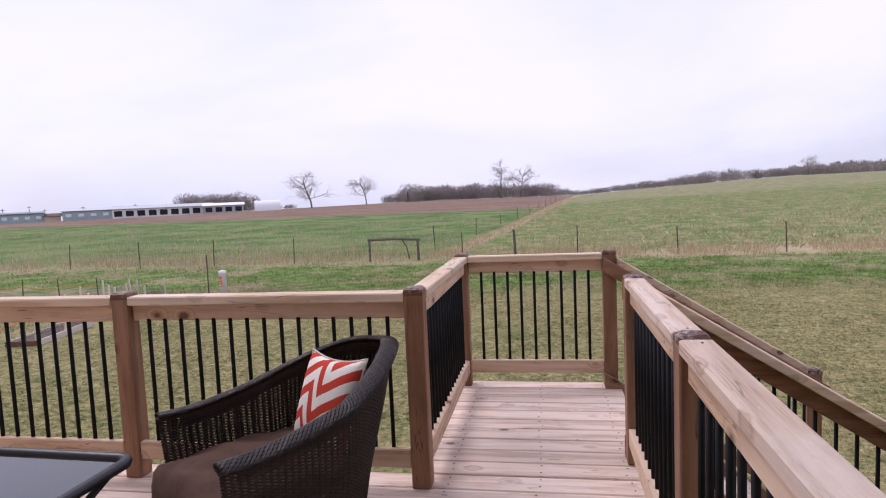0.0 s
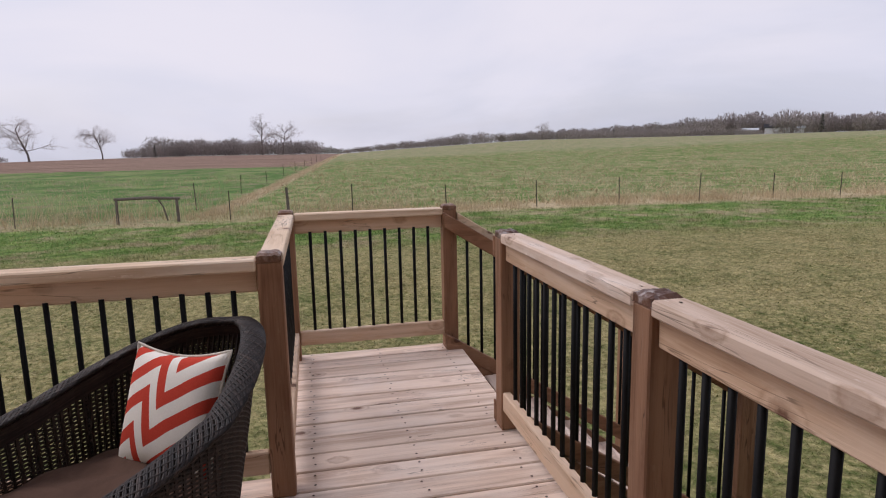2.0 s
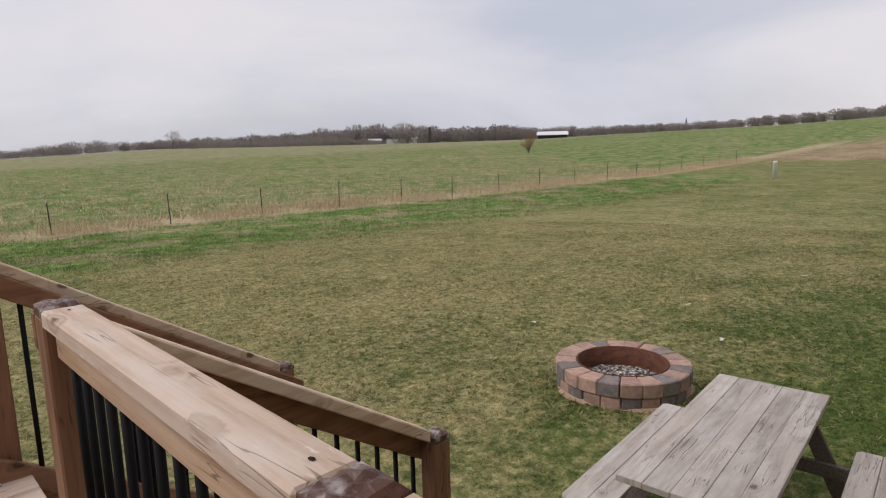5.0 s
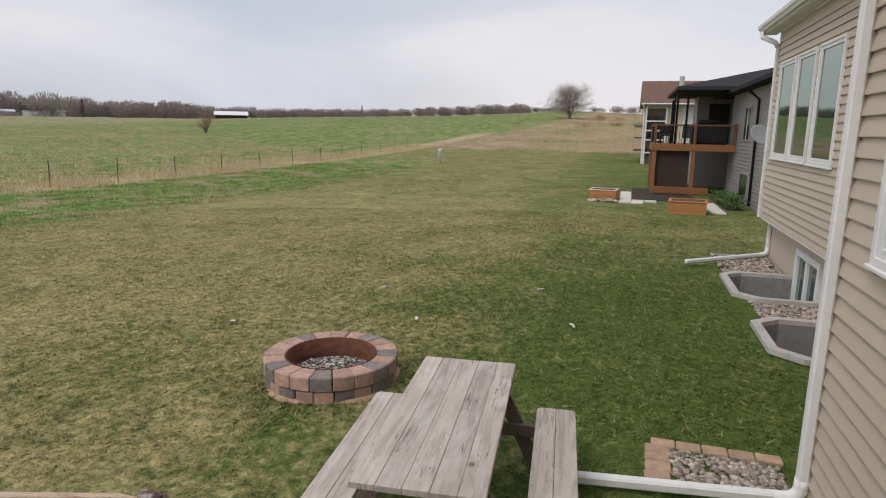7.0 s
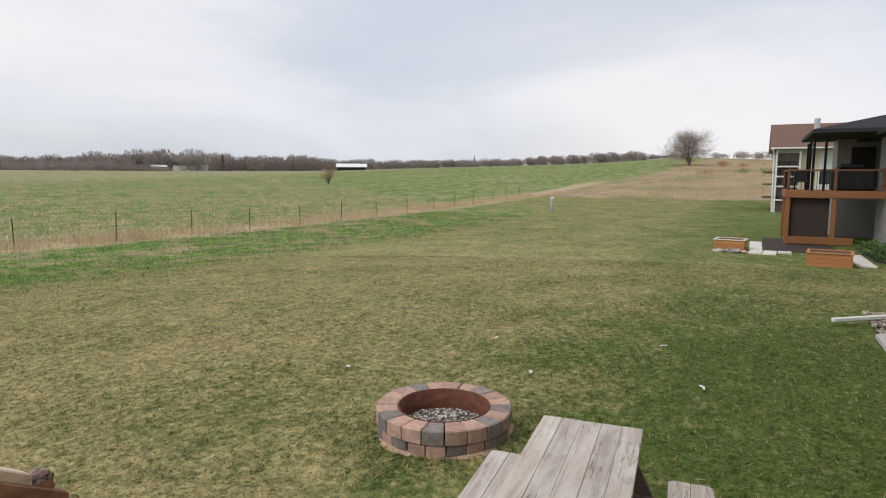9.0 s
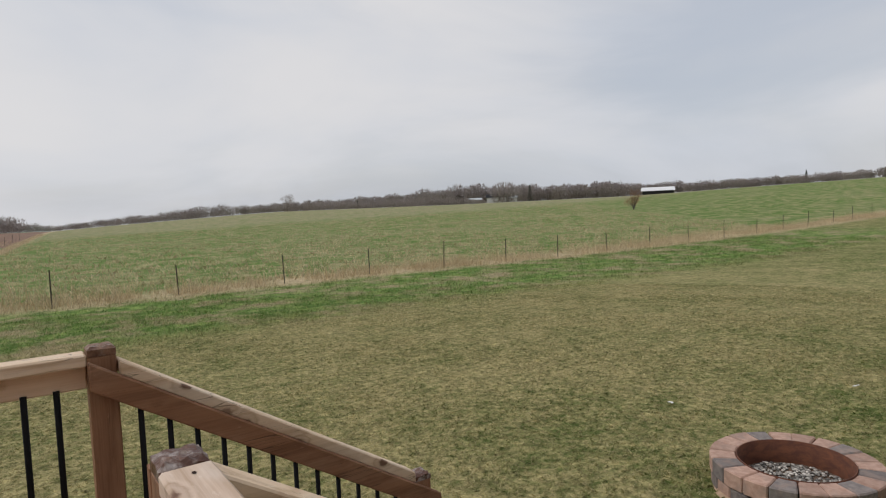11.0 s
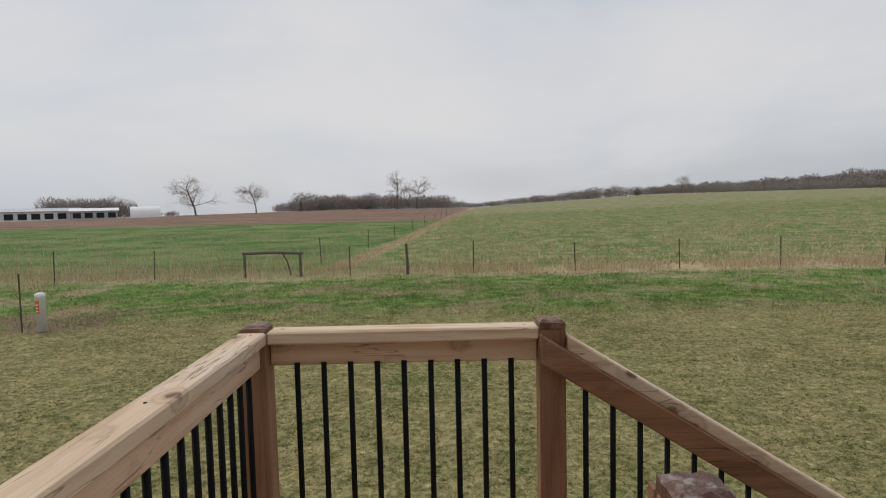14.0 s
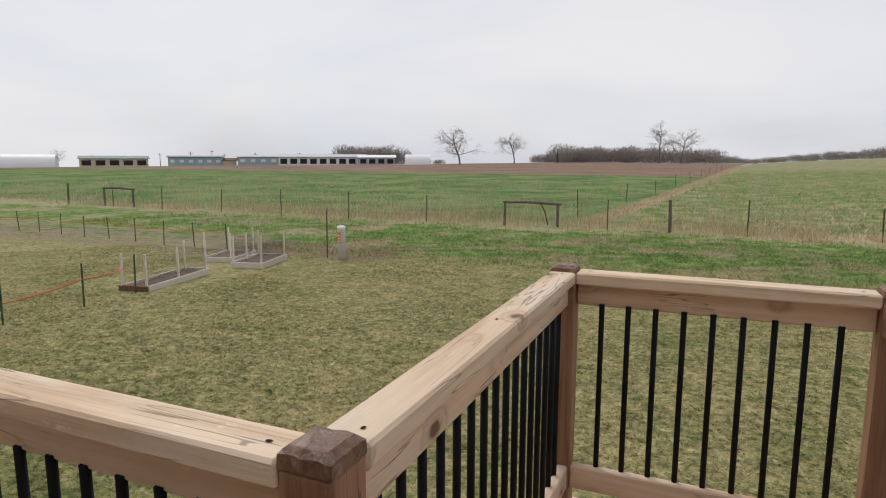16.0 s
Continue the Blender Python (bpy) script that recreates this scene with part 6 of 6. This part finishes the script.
bare_tree(-61.0, 210, 5.0, 8, "faint bare tree beside the white hoop barn", kids=(8, 6, 4, 3), spread=0.5)
bare_tree(-55.3, 230, 5.0, 11, "round bare tree between far barns", kids=(10, 6, 4, 3))
bare_tree(-52.9, 235, 3.4, 12, "small bare tree between far barns", kids=(10, 6, 4, 3))
bare_tree(-30.5, 215, 6.5, 9, "bare trees behind the long barn", kids=(10, 6, 4, 3))
bare_tree(-28.6, 217, 6.0, 10, "bare trees behind the long barn", kids=(10, 6, 4, 3))


def woods(name, runs, material, label, seed, dens=1.0):
    """Far woodland: many small slivers of twig in overlapping crowns with an uneven top, over short trunks. runs: az0, az1, range, crown top in degrees above the eye, spacing."""
    rg = np.random.RandomState(seed)
    vs = []
    for az0, az1, r, top0, top1, step in runs:
        n = int(math.radians(abs(az1 - az0)) * r / step)
        for i in range(n):
            f = (i + rg.uniform(0, 1)) / n
            rr = r * rg.uniform(0.97, 1.06)
            x, y, z = place_at(az0 + (az1 - az0) * f, rr)
            top = EYE[2] + rr * math.tan(math.radians(top0 + (top1 - top0) * f))
            h = max(1.2, (top - z) * rg.uniform(0.66, 0.94))
            w = h * rg.uniform(0.42, 0.75) + 0.9
            m = int((130 + 80 * min(h, 10)) * 1.5 * dens)
            u = rg.standard_normal((m, 3))
            u /= np.linalg.norm(u, axis=1)[:, None]
            u *= rg.uniform(0.1, 1, (m, 1)) ** 0.55
            c = np.array([x, y, z + h * 0.45]) + u * [w, w, h * 0.5]
            c[: m // 3, 2] = z + rg.uniform(0, 0.5, m // 3) * h
            d = u * [0.8, 0.8, 0.6] + rg.standard_normal((m, 3)) * 0.3 + [0, 0, 0.9]
            d /= np.linalg.norm(d, axis=1)[:, None]
            s = np.cross(d, rg.standard_normal((m, 3)))
            s /= np.linalg.norm(s, axis=1)[:, None]
            ln = rg.uniform(0.4, 1.2, (m, 1)) * (0.35 + 0.10 * h)
            wd = rg.uniform(0.05, 0.13, (m, 1)) * (r / 230) * (0.55 + 0.10 * h)
            vs.append(np.stack([c - s * wd, c + s * wd, c + d * ln], 1).reshape(-1, 3))
    v = np.concatenate(vs)
    tagged(piece(name, tris(name, v, np.arange(len(v)).reshape(-1, 3)), material), label, "woodland", kind="stuff")


woods("hedgerow", ((-15.0, -9.0, 215, 0.5, 1.45, 1.3), (-13.2, -9.2, 220, 1.75, 1.7, 2.4), (-9.0, -5.0, 215, 1.25, 1.25, 1.3), (-7.8, -6.2, 218, 1.8, 1.75, 2.4), (-5.0, 0.5, 213, 1.3, 1.0, 1.3),
                   (0.5, 3.0, 236, 0.6, 0.2, 1.5), (3.0, 8.0, 240, 0.1, 0.72, 1.5), (8.0, 13.8, 240, 0.75, 1.15, 1.5), (13.2, 17.2, 243, 1.55, 1.5, 2.2), (17.2, 24.0, 246, 1.3, 1.35, 1.6), (24.0, 36.0, 250, 1.35, 1.4, 1.7), (36.0, 39.5, 255, 1.3, 0.8, 1.7)), wood_mat, "brown bare hedgerow along the far field edge", 21)
woods("far_woods", ((19.0, 31.0, 370, 1.35, 1.9, 3.4), (31.0, 36.0, 370, 1.95, 2.5, 3.4), (36.0, 39.0, 360, 2.65, 2.75, 3.4), (39.0, 41.0, 360, 2.2, 2.2, 3.4), (41.0, 42.4, 350, 2.7, 2.5, 3.0), (42.4, 53.0, 400, 2.3, 2.15, 3.6), (53.0, 60.0, 420, 2.0, 1.75, 3.6), (60.0, 70.0, 440, 1.85, 2.0, 3.8), (70.0, 76.0, 450, 2.05, 2.3, 4.0), (76.0, 81.3, 450, 2.4, 2.6, 4.0), (81.3, 85.0, 450, 2.2, 2.2, 4.0)),
      wood_mat, "bare brown-grey woods along the horizon", 22, 1.2)
woods("far_woods", ((86.5, 95.0, 240, 2.3, 2.7, 3.0),), wood_mat, "bare scrub beyond the neighbours' houses", 23)
woods("scrub_bushes", ((84.5, 91.5, 128, 0.35, 0.7, 5.5), (86.0, 90.5, 165, 1.25, 1.75, 3.5)), red_twig, "reddish brown scrub in the rough dry ground", 27, 0.5)
woods("green_bushes", ((87.8, 91.0, 138, 0.35, 0.45, 3.2),), leaf_mat, "low green bushes in the rough dry ground", 28, 0.5)
woods("barn_trees", ((-33.0, -27.0, 225, 1.45, 1.35, 1.6), (-26.0, -23.5, 218, 0.0, -0.05, 1.8)), wood_mat, "brown bare trees behind the long barn", 24)
for az, r, h in ((-13.0, 205, 3.6), (43.5, 330, 8.5), (27.5, 255, 3.4), (66.0, 440, 8.0)):
    x, y, z = place_at(az, r)
    rg = np.random.RandomState(int(r))
    n = 500
    k = rg.uniform(0, 1, n)
    a = rg.uniform(0, 6.28, n)
    rad = (1 - k) * h * 0.24 * rg.uniform(0.5, 1, n)
    c = np.stack([rad * np.cos(a), rad * np.sin(a), k * h], 1)
    d = np.stack([np.cos(a), np.sin(a), -0.3 + 0 * a], 1) * h * 0.06
    s = np.stack([-np.sin(a), np.cos(a), 0 * a], 1) * h * 0.03
    v = np.stack([c - s, c + s, c + d], 1).reshape(-1, 3)
    ob = thing("conifer", (x, y, z), 0, "small dark conifer among bare trees", "tree", "dark conifers")
    part("trunk", tube([(0, 0, -0.2), (0, 0, h * 0.9)], [h * 0.02, 0.02], 5), bark, ob)
    piece("crown", tris("crown", v, np.arange(3 * n).reshape(-1, 3)), conifer_mat, ob)


# ---------------------------------------------------------------- far farm buildings
def shed(az0, az1, r, wall_h, roof_h, wall_m, roof_m, label, bays=0, gaps=0, name="barn", depth=12.0, sink=0.0):
    """A long farm building seen across the fields, with a low gable, posts and openings along its front."""
    x0, y0, z0 = place_at(az0, r)
    x1, y1, z1 = place_at(az1, r)
    d = Vector((x1 - x0, y1 - y0, 0))
    length = d.length
    ob = thing(name, (x0, y0, min(z0, z1) - sink), math.degrees(math.atan2(d.y, d.x)), label, "farm building", "far farm buildings")
    part("wall", box((0, 0, -0.3), (length, depth, wall_h), 0.02), wall_m, ob)
    part("roof", prism([(-0.5, wall_h), (-0.5, wall_h + 0.12), (depth / 2, wall_h + roof_h), (depth + 0.5, wall_h + 0.12), (depth + 0.5, wall_h)], -0.5, length + 0.5, axis="x"), roof_m, ob)
    # bays are dark panels on a closed wall, with the unlit inside as colour
    for i in range(bays):
        w = length / bays
        part("opening", box((i * w + w * 0.16, -0.06, wall_h * 0.18), ((i + 1) * w - w * 0.16, -0.01, wall_h * 0.80), 0), dark_open, ob)
    for i in range(gaps):
        w = length / gaps
        part("window", box((i * w + w * 0.25, -0.06, wall_h * 0.40), ((i + 1) * w - w * 0.3, -0.01, wall_h * 0.72), 0), white_metal, ob)
    return ob


shed(-38.3, -30.5, 205, 2.6, 1.0, white_metal, grey_metal, "long open-fronted white livestock barn", bays=9)
shed(-31.2, -27.9, 200, 2.3, 0.9, grey_metal, white_metal, "grey and white barn with dark bays", bays=4)
shed(-41.8, -37.4, 222, 2.9, 0.7, teal_metal, grey_metal, "pale teal machine shed with a row of windows", gaps=5)
shed(-47.4, -43.0, 225, 2.9, 0.6, teal_metal, teal_roof, "pale teal shed with windows along its front", gaps=6)
shed(-53.9, -48.9, 230, 2.6, 1.0, cream_siding, teal_roof, "low cream barn with a dark teal roof", bays=5)
shed(-43.0, -41.9, 224, 1.6, 1.0, cream_siding, brown_shingle, "small pale shed beside the teal building")
shed(53.4, 56.0, 235, 1.1, 1.5, dark_open, white_metal, "low dark barn with a bright white metal roof", depth=14.0, sink=-0.2)
shed(39.5, 41.3, 345, 3.0, 2.0, white_siding, shingle, "small white farmhouse before the woods", gaps=3, name="farmhouse", depth=9.0)
shed(41.6, 42.3, 345, 2.4, 1.4, white_siding, grey_metal, "white outbuilding before the woods", name="outbuilding", depth=7.0)
shed(37.9, 39.0, 340, 2.0, 1.2, grey_siding, grey_metal, "grey outbuilding before the woods", name="outbuilding", depth=7.0)


def hoop_barn(az, r, length, radius, turn, label):
    x, y, z = place_at(az, r)
    ob = thing("hoop_barn", (x, y, z), turn, label, "farm building", "white hoop barns")
    bm = bmesh.new()
    n = 16
    rows = [[bm.verts.new((xx, radius * math.cos(a), radius * 0.92 * math.sin(a))) for a in (math.pi * k / n for k in range(n + 1))] for xx in np.linspace(-length / 2, length / 2, 9)]
    for r0, r1 in zip(rows, rows[1:]):
        for k in range(n):
            bm.faces.new((r0[k], r1[k], r1[k + 1], r0[k + 1]))
    bmesh.ops.recalc_face_normals(bm, faces=bm.faces[:])
    part("fabric_cover", bm, white_vinyl, ob, "", True)
    for xx in (-length / 2 + 0.05, length / 2 - 0.05):
        part("end_wall", prism([(radius * 0.97 * math.cos(math.pi * k / n), radius * 0.89 * math.sin(math.pi * k / n)) for k in range(n + 1)], xx - 0.03, xx + 0.03, axis="x"), white_metal, ob)
    # no door leaf: a grey-brown arch panel paints the shaded interior
    part("door", prism([(radius * 0.84 * math.cos(math.pi * k / n), radius * 0.76 * math.sin(math.pi * k / n)) for k in range(n + 1)], -length / 2 - 0.06, -length / 2 - 0.01, axis="x"), old_timber, ob, "flat panel toned as the dim open end")


hoop_barn(-25.8, 190, 7.5, 3.3, 25, "white fabric hoop barn at the field edge")
hoop_barn(-57.6, 220, 17.0, 4.2, 48, "large white fabric hoop barn far across the field")
for az, r, h in ((-45.6, 260, 5.4), (-43.9, 280, 6.4), (-42.9, 285, 5.0), (-40.3, 250, 4.8), (-36.5, 260, 5.0), (-33.5, 262, 4.6), (-48.0, 250, 4.6), (46.0, 400, 9.0), (49.5, 390, 10.5), (30.5, 260, 4.5)):
    x, y, z = place_at(az, r)
    ob = thing("utility_pole", (x, y, z), 0, "thin utility pole far across the field", "utility pole", "far utility poles")
    part("pole", tube([(0, 0, -0.2), (0, 0, h)], [0.14, 0.09], 6), old_timber, ob)
    part("crossarm", box((-0.9, -0.06, h - 0.6), (0.9, 0.06, h - 0.45), 0), old_timber, ob)


# ---------------------------------------------------------------- grass
def blades(name, n, sample, height, width, material, label, seed, lean=0.5):
    """n single blades of grass, rooted on the land, as one mesh."""
    rg = np.random.RandomState(seed)
    x, y = sample(rg, n)
    n = len(x)
    z = rise(x, y) - 0.006
    a = rg.uniform(0, 2 * math.pi, n)
    h = rg.uniform(height[0], height[1], n)
    w = rg.uniform(width[0], width[1], n)
    tilt = rg.normal(0, lean, (n, 2)) * h[:, None]
    root = np.stack([x, y, z], 1)
    s = np.stack([np.cos(a) * w, np.sin(a) * w, 0 * a], 1)
    tip = root + np.stack([tilt[:, 0], tilt[:, 1], h], 1)
    v = np.stack([root - s, root + s, tip], 1).reshape(-1, 3)
    tagged(piece(name, tris(name, v, np.arange(3 * n).reshape(-1, 3)), material), label, "grass", kind="stuff")


def blocked(x, y):
    """Where no grass grows: under house, deck, pit, wells, beds and rock."""
    bad = (y < NEAR_Y + 0.02) & (x < NEAR_X + 0.02)
    bad |= (y < FOUND_Y) | ((x > 7.8) & (x < 15.0) & (y < 0.85))
    bad |= np.hypot(x - 5.895, y - 5.385) < 0.685
    bad |= (x > 4.85) & (x < 5.65) & (y > 1.0) & (y < 2.25)
    bad |= (x > 24) & (x < 37) & (y < 2.8)
    bad |= (x > -12.2) & (x < -9.6) & (y > 11.5) & (y < 16.1)
    bad |= (x < -13.2) & (y > 17.2) & (y < 21.0)
    return bad


def lawn_sample(rg, n):
    r = 2.5 + 20 * rg.uniform(0, 1, n) ** 0.8
    a = np.radians(rg.uniform(-70, 112, n))
    x, y = EYE[0] + r * np.sin(a), EYE[1] + r * np.cos(a)
    ok = ~blocked(x, y) & (y < 27.0)
    return x[ok], y[ok]


def strip_sample(rg, n):
    x, y = rg.uniform(-26, 46, n), rg.uniform(17.5, 27.6, n)
    j = rg.randint(0, n // 60, n)
    loose = rg.uniform(0, 1, n) < 0.35
    x = np.where(loose, x, x[j] + rg.normal(0, 0.4, n))
    y = np.where(loose, y, y[j] + rg.normal(0, 0.3, n))
    ok = ~blocked(x, y) & (y < 27.8)
    return x[ok], y[ok]


def fence_sample(rg, n):
    x = rg.uniform(-36, 75, n)
    y = 28.4 + rg.normal(0, 0.6, n) * (1 + 0.5 * sstep(5, 40, x))
    ok = np.sin(x * 1.1) + np.sin(x * 0.37 + 1) + np.sin(x * 2.3) + rg.normal(0, 0.8, n) > -0.6
    ok &= rg.uniform(0, 1, n) < 0.35 + 0.65 * sstep(-3, 9, x)
    return x[ok], y[ok]


def path_sample(rg, n):
    y = 30 + 130 * rg.uniform(0, 1, n) ** 1.6
    x = 0.085 * y - 7.36 + rg.normal(0, 0.4, n)
    return x, y


def pasture_sample(rg, n):
    y = 29.5 + 85 * rg.uniform(0, 1, n) ** 1.4
    x = rg.uniform(-3, 95, n) * (0.35 + y / 120)
    j = rg.randint(0, max(1, n // 9), n)
    return x[j] + rg.normal(0, 0.45, n), y[j] + rg.normal(0, 0.45, n)


def crop_sample(rg, n):
    y = 29 + 40 * rg.uniform(0, 1, n) ** 1.8
    x = -5 - rg.uniform(0, 60, n)
    j = rg.randint(0, max(1, n // 7), n)
    return x[j] + rg.normal(0, 0.35, n), np.maximum(y[j] + rg.normal(0, 0.35, n), 28.2)


blades("lawn_grass", 640000, lawn_sample, (0.012, 0.034), (0.0032, 0.0085), blade_mat, "short patchy green and straw lawn grass", 51, 1.5)
blades("lawn_tufts", 170000, lambda rg, n: (lambda xy, k: (xy[0][k], xy[1][k]))(*(lambda q: (q, np.hypot(q[0], q[1] - 2.5) > 5.5))(lawn_sample(rg, n))), (0.014, 0.040), (0.008, 0.020), blade_mat, "matted tufts of straw and green in the lawn", 59, 1.7)
blades("long_grass", 70000, strip_sample, (0.03, 0.12), (0.007, 0.016), blade_mat, "longer bright green grass before the fence", 52, 0.6)
blades("dry_fence_grass", 42000, fence_sample, (0.12, 0.66), (0.004, 0.011), dry_mat, "dry straw-coloured tall grass along the field fence", 53, 0.35)
blades("dry_path_grass", 12000, path_sample, (0.04, 0.18), (0.006, 0.025), dry_mat, "strip of dry tan grass between the fields", 54, 0.4)
blades("pasture_tufts", 58000, pasture_sample, (0.07, 0.25), (0.012, 0.034), dry_mat, "tan tufts in the green pasture", 55, 0.6)
blades("crop_stubble", 12000, crop_sample, (0.10, 0.5), (0.005, 0.015), dry_mat, "thin dry stalks in the green crop field", 56, 0.35)
blades("tall_weeds", 2600, lambda rg, n: (rg.uniform(-26, 4, n) + 1.2 * rg.normal(0, 1, n), 28.3 + np.abs(rg.normal(0, 1.6, n))), (0.5, 1.25), (0.004, 0.009), dry_mat, "tall dry weed stalks along the field fence", 58, 0.22)
blades("dry_rough_grass", 26000, lambda rg, n: (lambda xy: xy)((lambda v: (77 + 3 * np.sin(v * 0.45) + 4 * np.sin(v * 0.17 + 1) + 100 * rg.uniform(0, 1, n) ** 1.3, v))(rg.normal(4, 9, n))), (0.10, 0.55), (0.006, 0.02), dry_mat, "rough dry tan grass beyond the lawns", 57, 0.35)
scraps = bmesh.new()
rg = np.random.RandomState(8)
for x, y in ((9.6, 6.3), (8.1, 5.2), (10.4, 3.8), (13.1, 5.6), (8.5, 3.1), (7.2, 7.5), (-14.1, 15.8)):
    a = rg.uniform(0, 180)
    z = float(rise(x, y)) + 0.035
    box((-0.05, -0.015, 0), (0.05, 0.015, 0.006), 0.002, scraps, pose(x, y, z, rg.uniform(-10, 10), rg.uniform(-10, 10), a))
    box((0.02, -0.03, 0.002), (0.07, 0.01, 0.007), 0.002, scraps, pose(x, y, z, rg.uniform(-10, 10), rg.uniform(-10, 10), a + 40))
tagged(part("litter_scraps", scraps, white_siding), "small pale scraps lying in the lawn", "litter", kind="stuff")

# ---------------------------------------------------------------- boards of the siding
LAP = 0.127


def lap_mesh(length):
    """One lapped board along x: thick at its lower edge, thin at the top."""
    prof = [(0.0, 0.0), (0.026, 0.0), (0.027, 0.008), (0.006, LAP * 0.93), (0.001, LAP + 0.004), (-0.008, LAP + 0.004), (-0.008, 0.0)]
    bm = prism(prof, 0, length, axis="x")
    me = bpy.data.meshes.new("siding_board")
    bm.to_mesh(me)
    bm.free()
    return me


def clad(parent, x0, x1, z0, z1, y, holes):
    """Boards over a wall that looks to +y, cut round the windows."""
    cache = {}
    n = int((z1 - z0) / LAP)
    for i in range(n):
        z = z0 + i * LAP
        runs = [(x0, x1)]
        for a, b, lo, hi in holes:
            if z + LAP > lo + 0.03 and z < hi - 0.03:
                runs = [r for s in runs for r in ((s[0], min(s[1], a)), (max(s[0], b), s[1])) if r[1] - r[0] > 0.03]
        for a, b in runs:
            key = round(b - a, 3)
            if key not in cache:
                cache[key] = lap_mesh(b - a)
            piece("siding_board", cache[key], siding, parent, pose(a, y - 0.012, z))


clad(wall_near, DOOR_X1 + 0.08, NEAR_X - 0.076, -1.20, HOUSE_TOP, NEAR_Y, ((3.23, 4.32, 0.64, 2.42), (1.90, 3.04, 0.64, 2.42)))
door = thing("door_1", (DOOR_X0, NEAR_Y, 0), 0, "white patio door frame standing open onto the deck", "door", kind="structure")
DW = DOOR_X1 - DOOR_X0
for lo, hi in (((0.0, 0.0), (0.08, DOOR_Z)), ((DW, 0.0), (DW + 0.075, DOOR_Z)), ((0.081, DOOR_Z - 0.08), (DW - 0.001, DOOR_Z))):
    part("door_frame", box((lo[0], -0.15, lo[1]), (hi[0], 0.03, hi[1]), 0.004), white_vinyl, door)
clad(wall_far, NEAR_X, FAR_X - 0.071, BAY_Z + 0.005, HOUSE_TOP, FAR_Y, ((13.22, 14.46, 0.89, 2.76), (11.92, 13.08, 0.89, 2.76), (10.52, 11.74, 0.89, 2.76)))
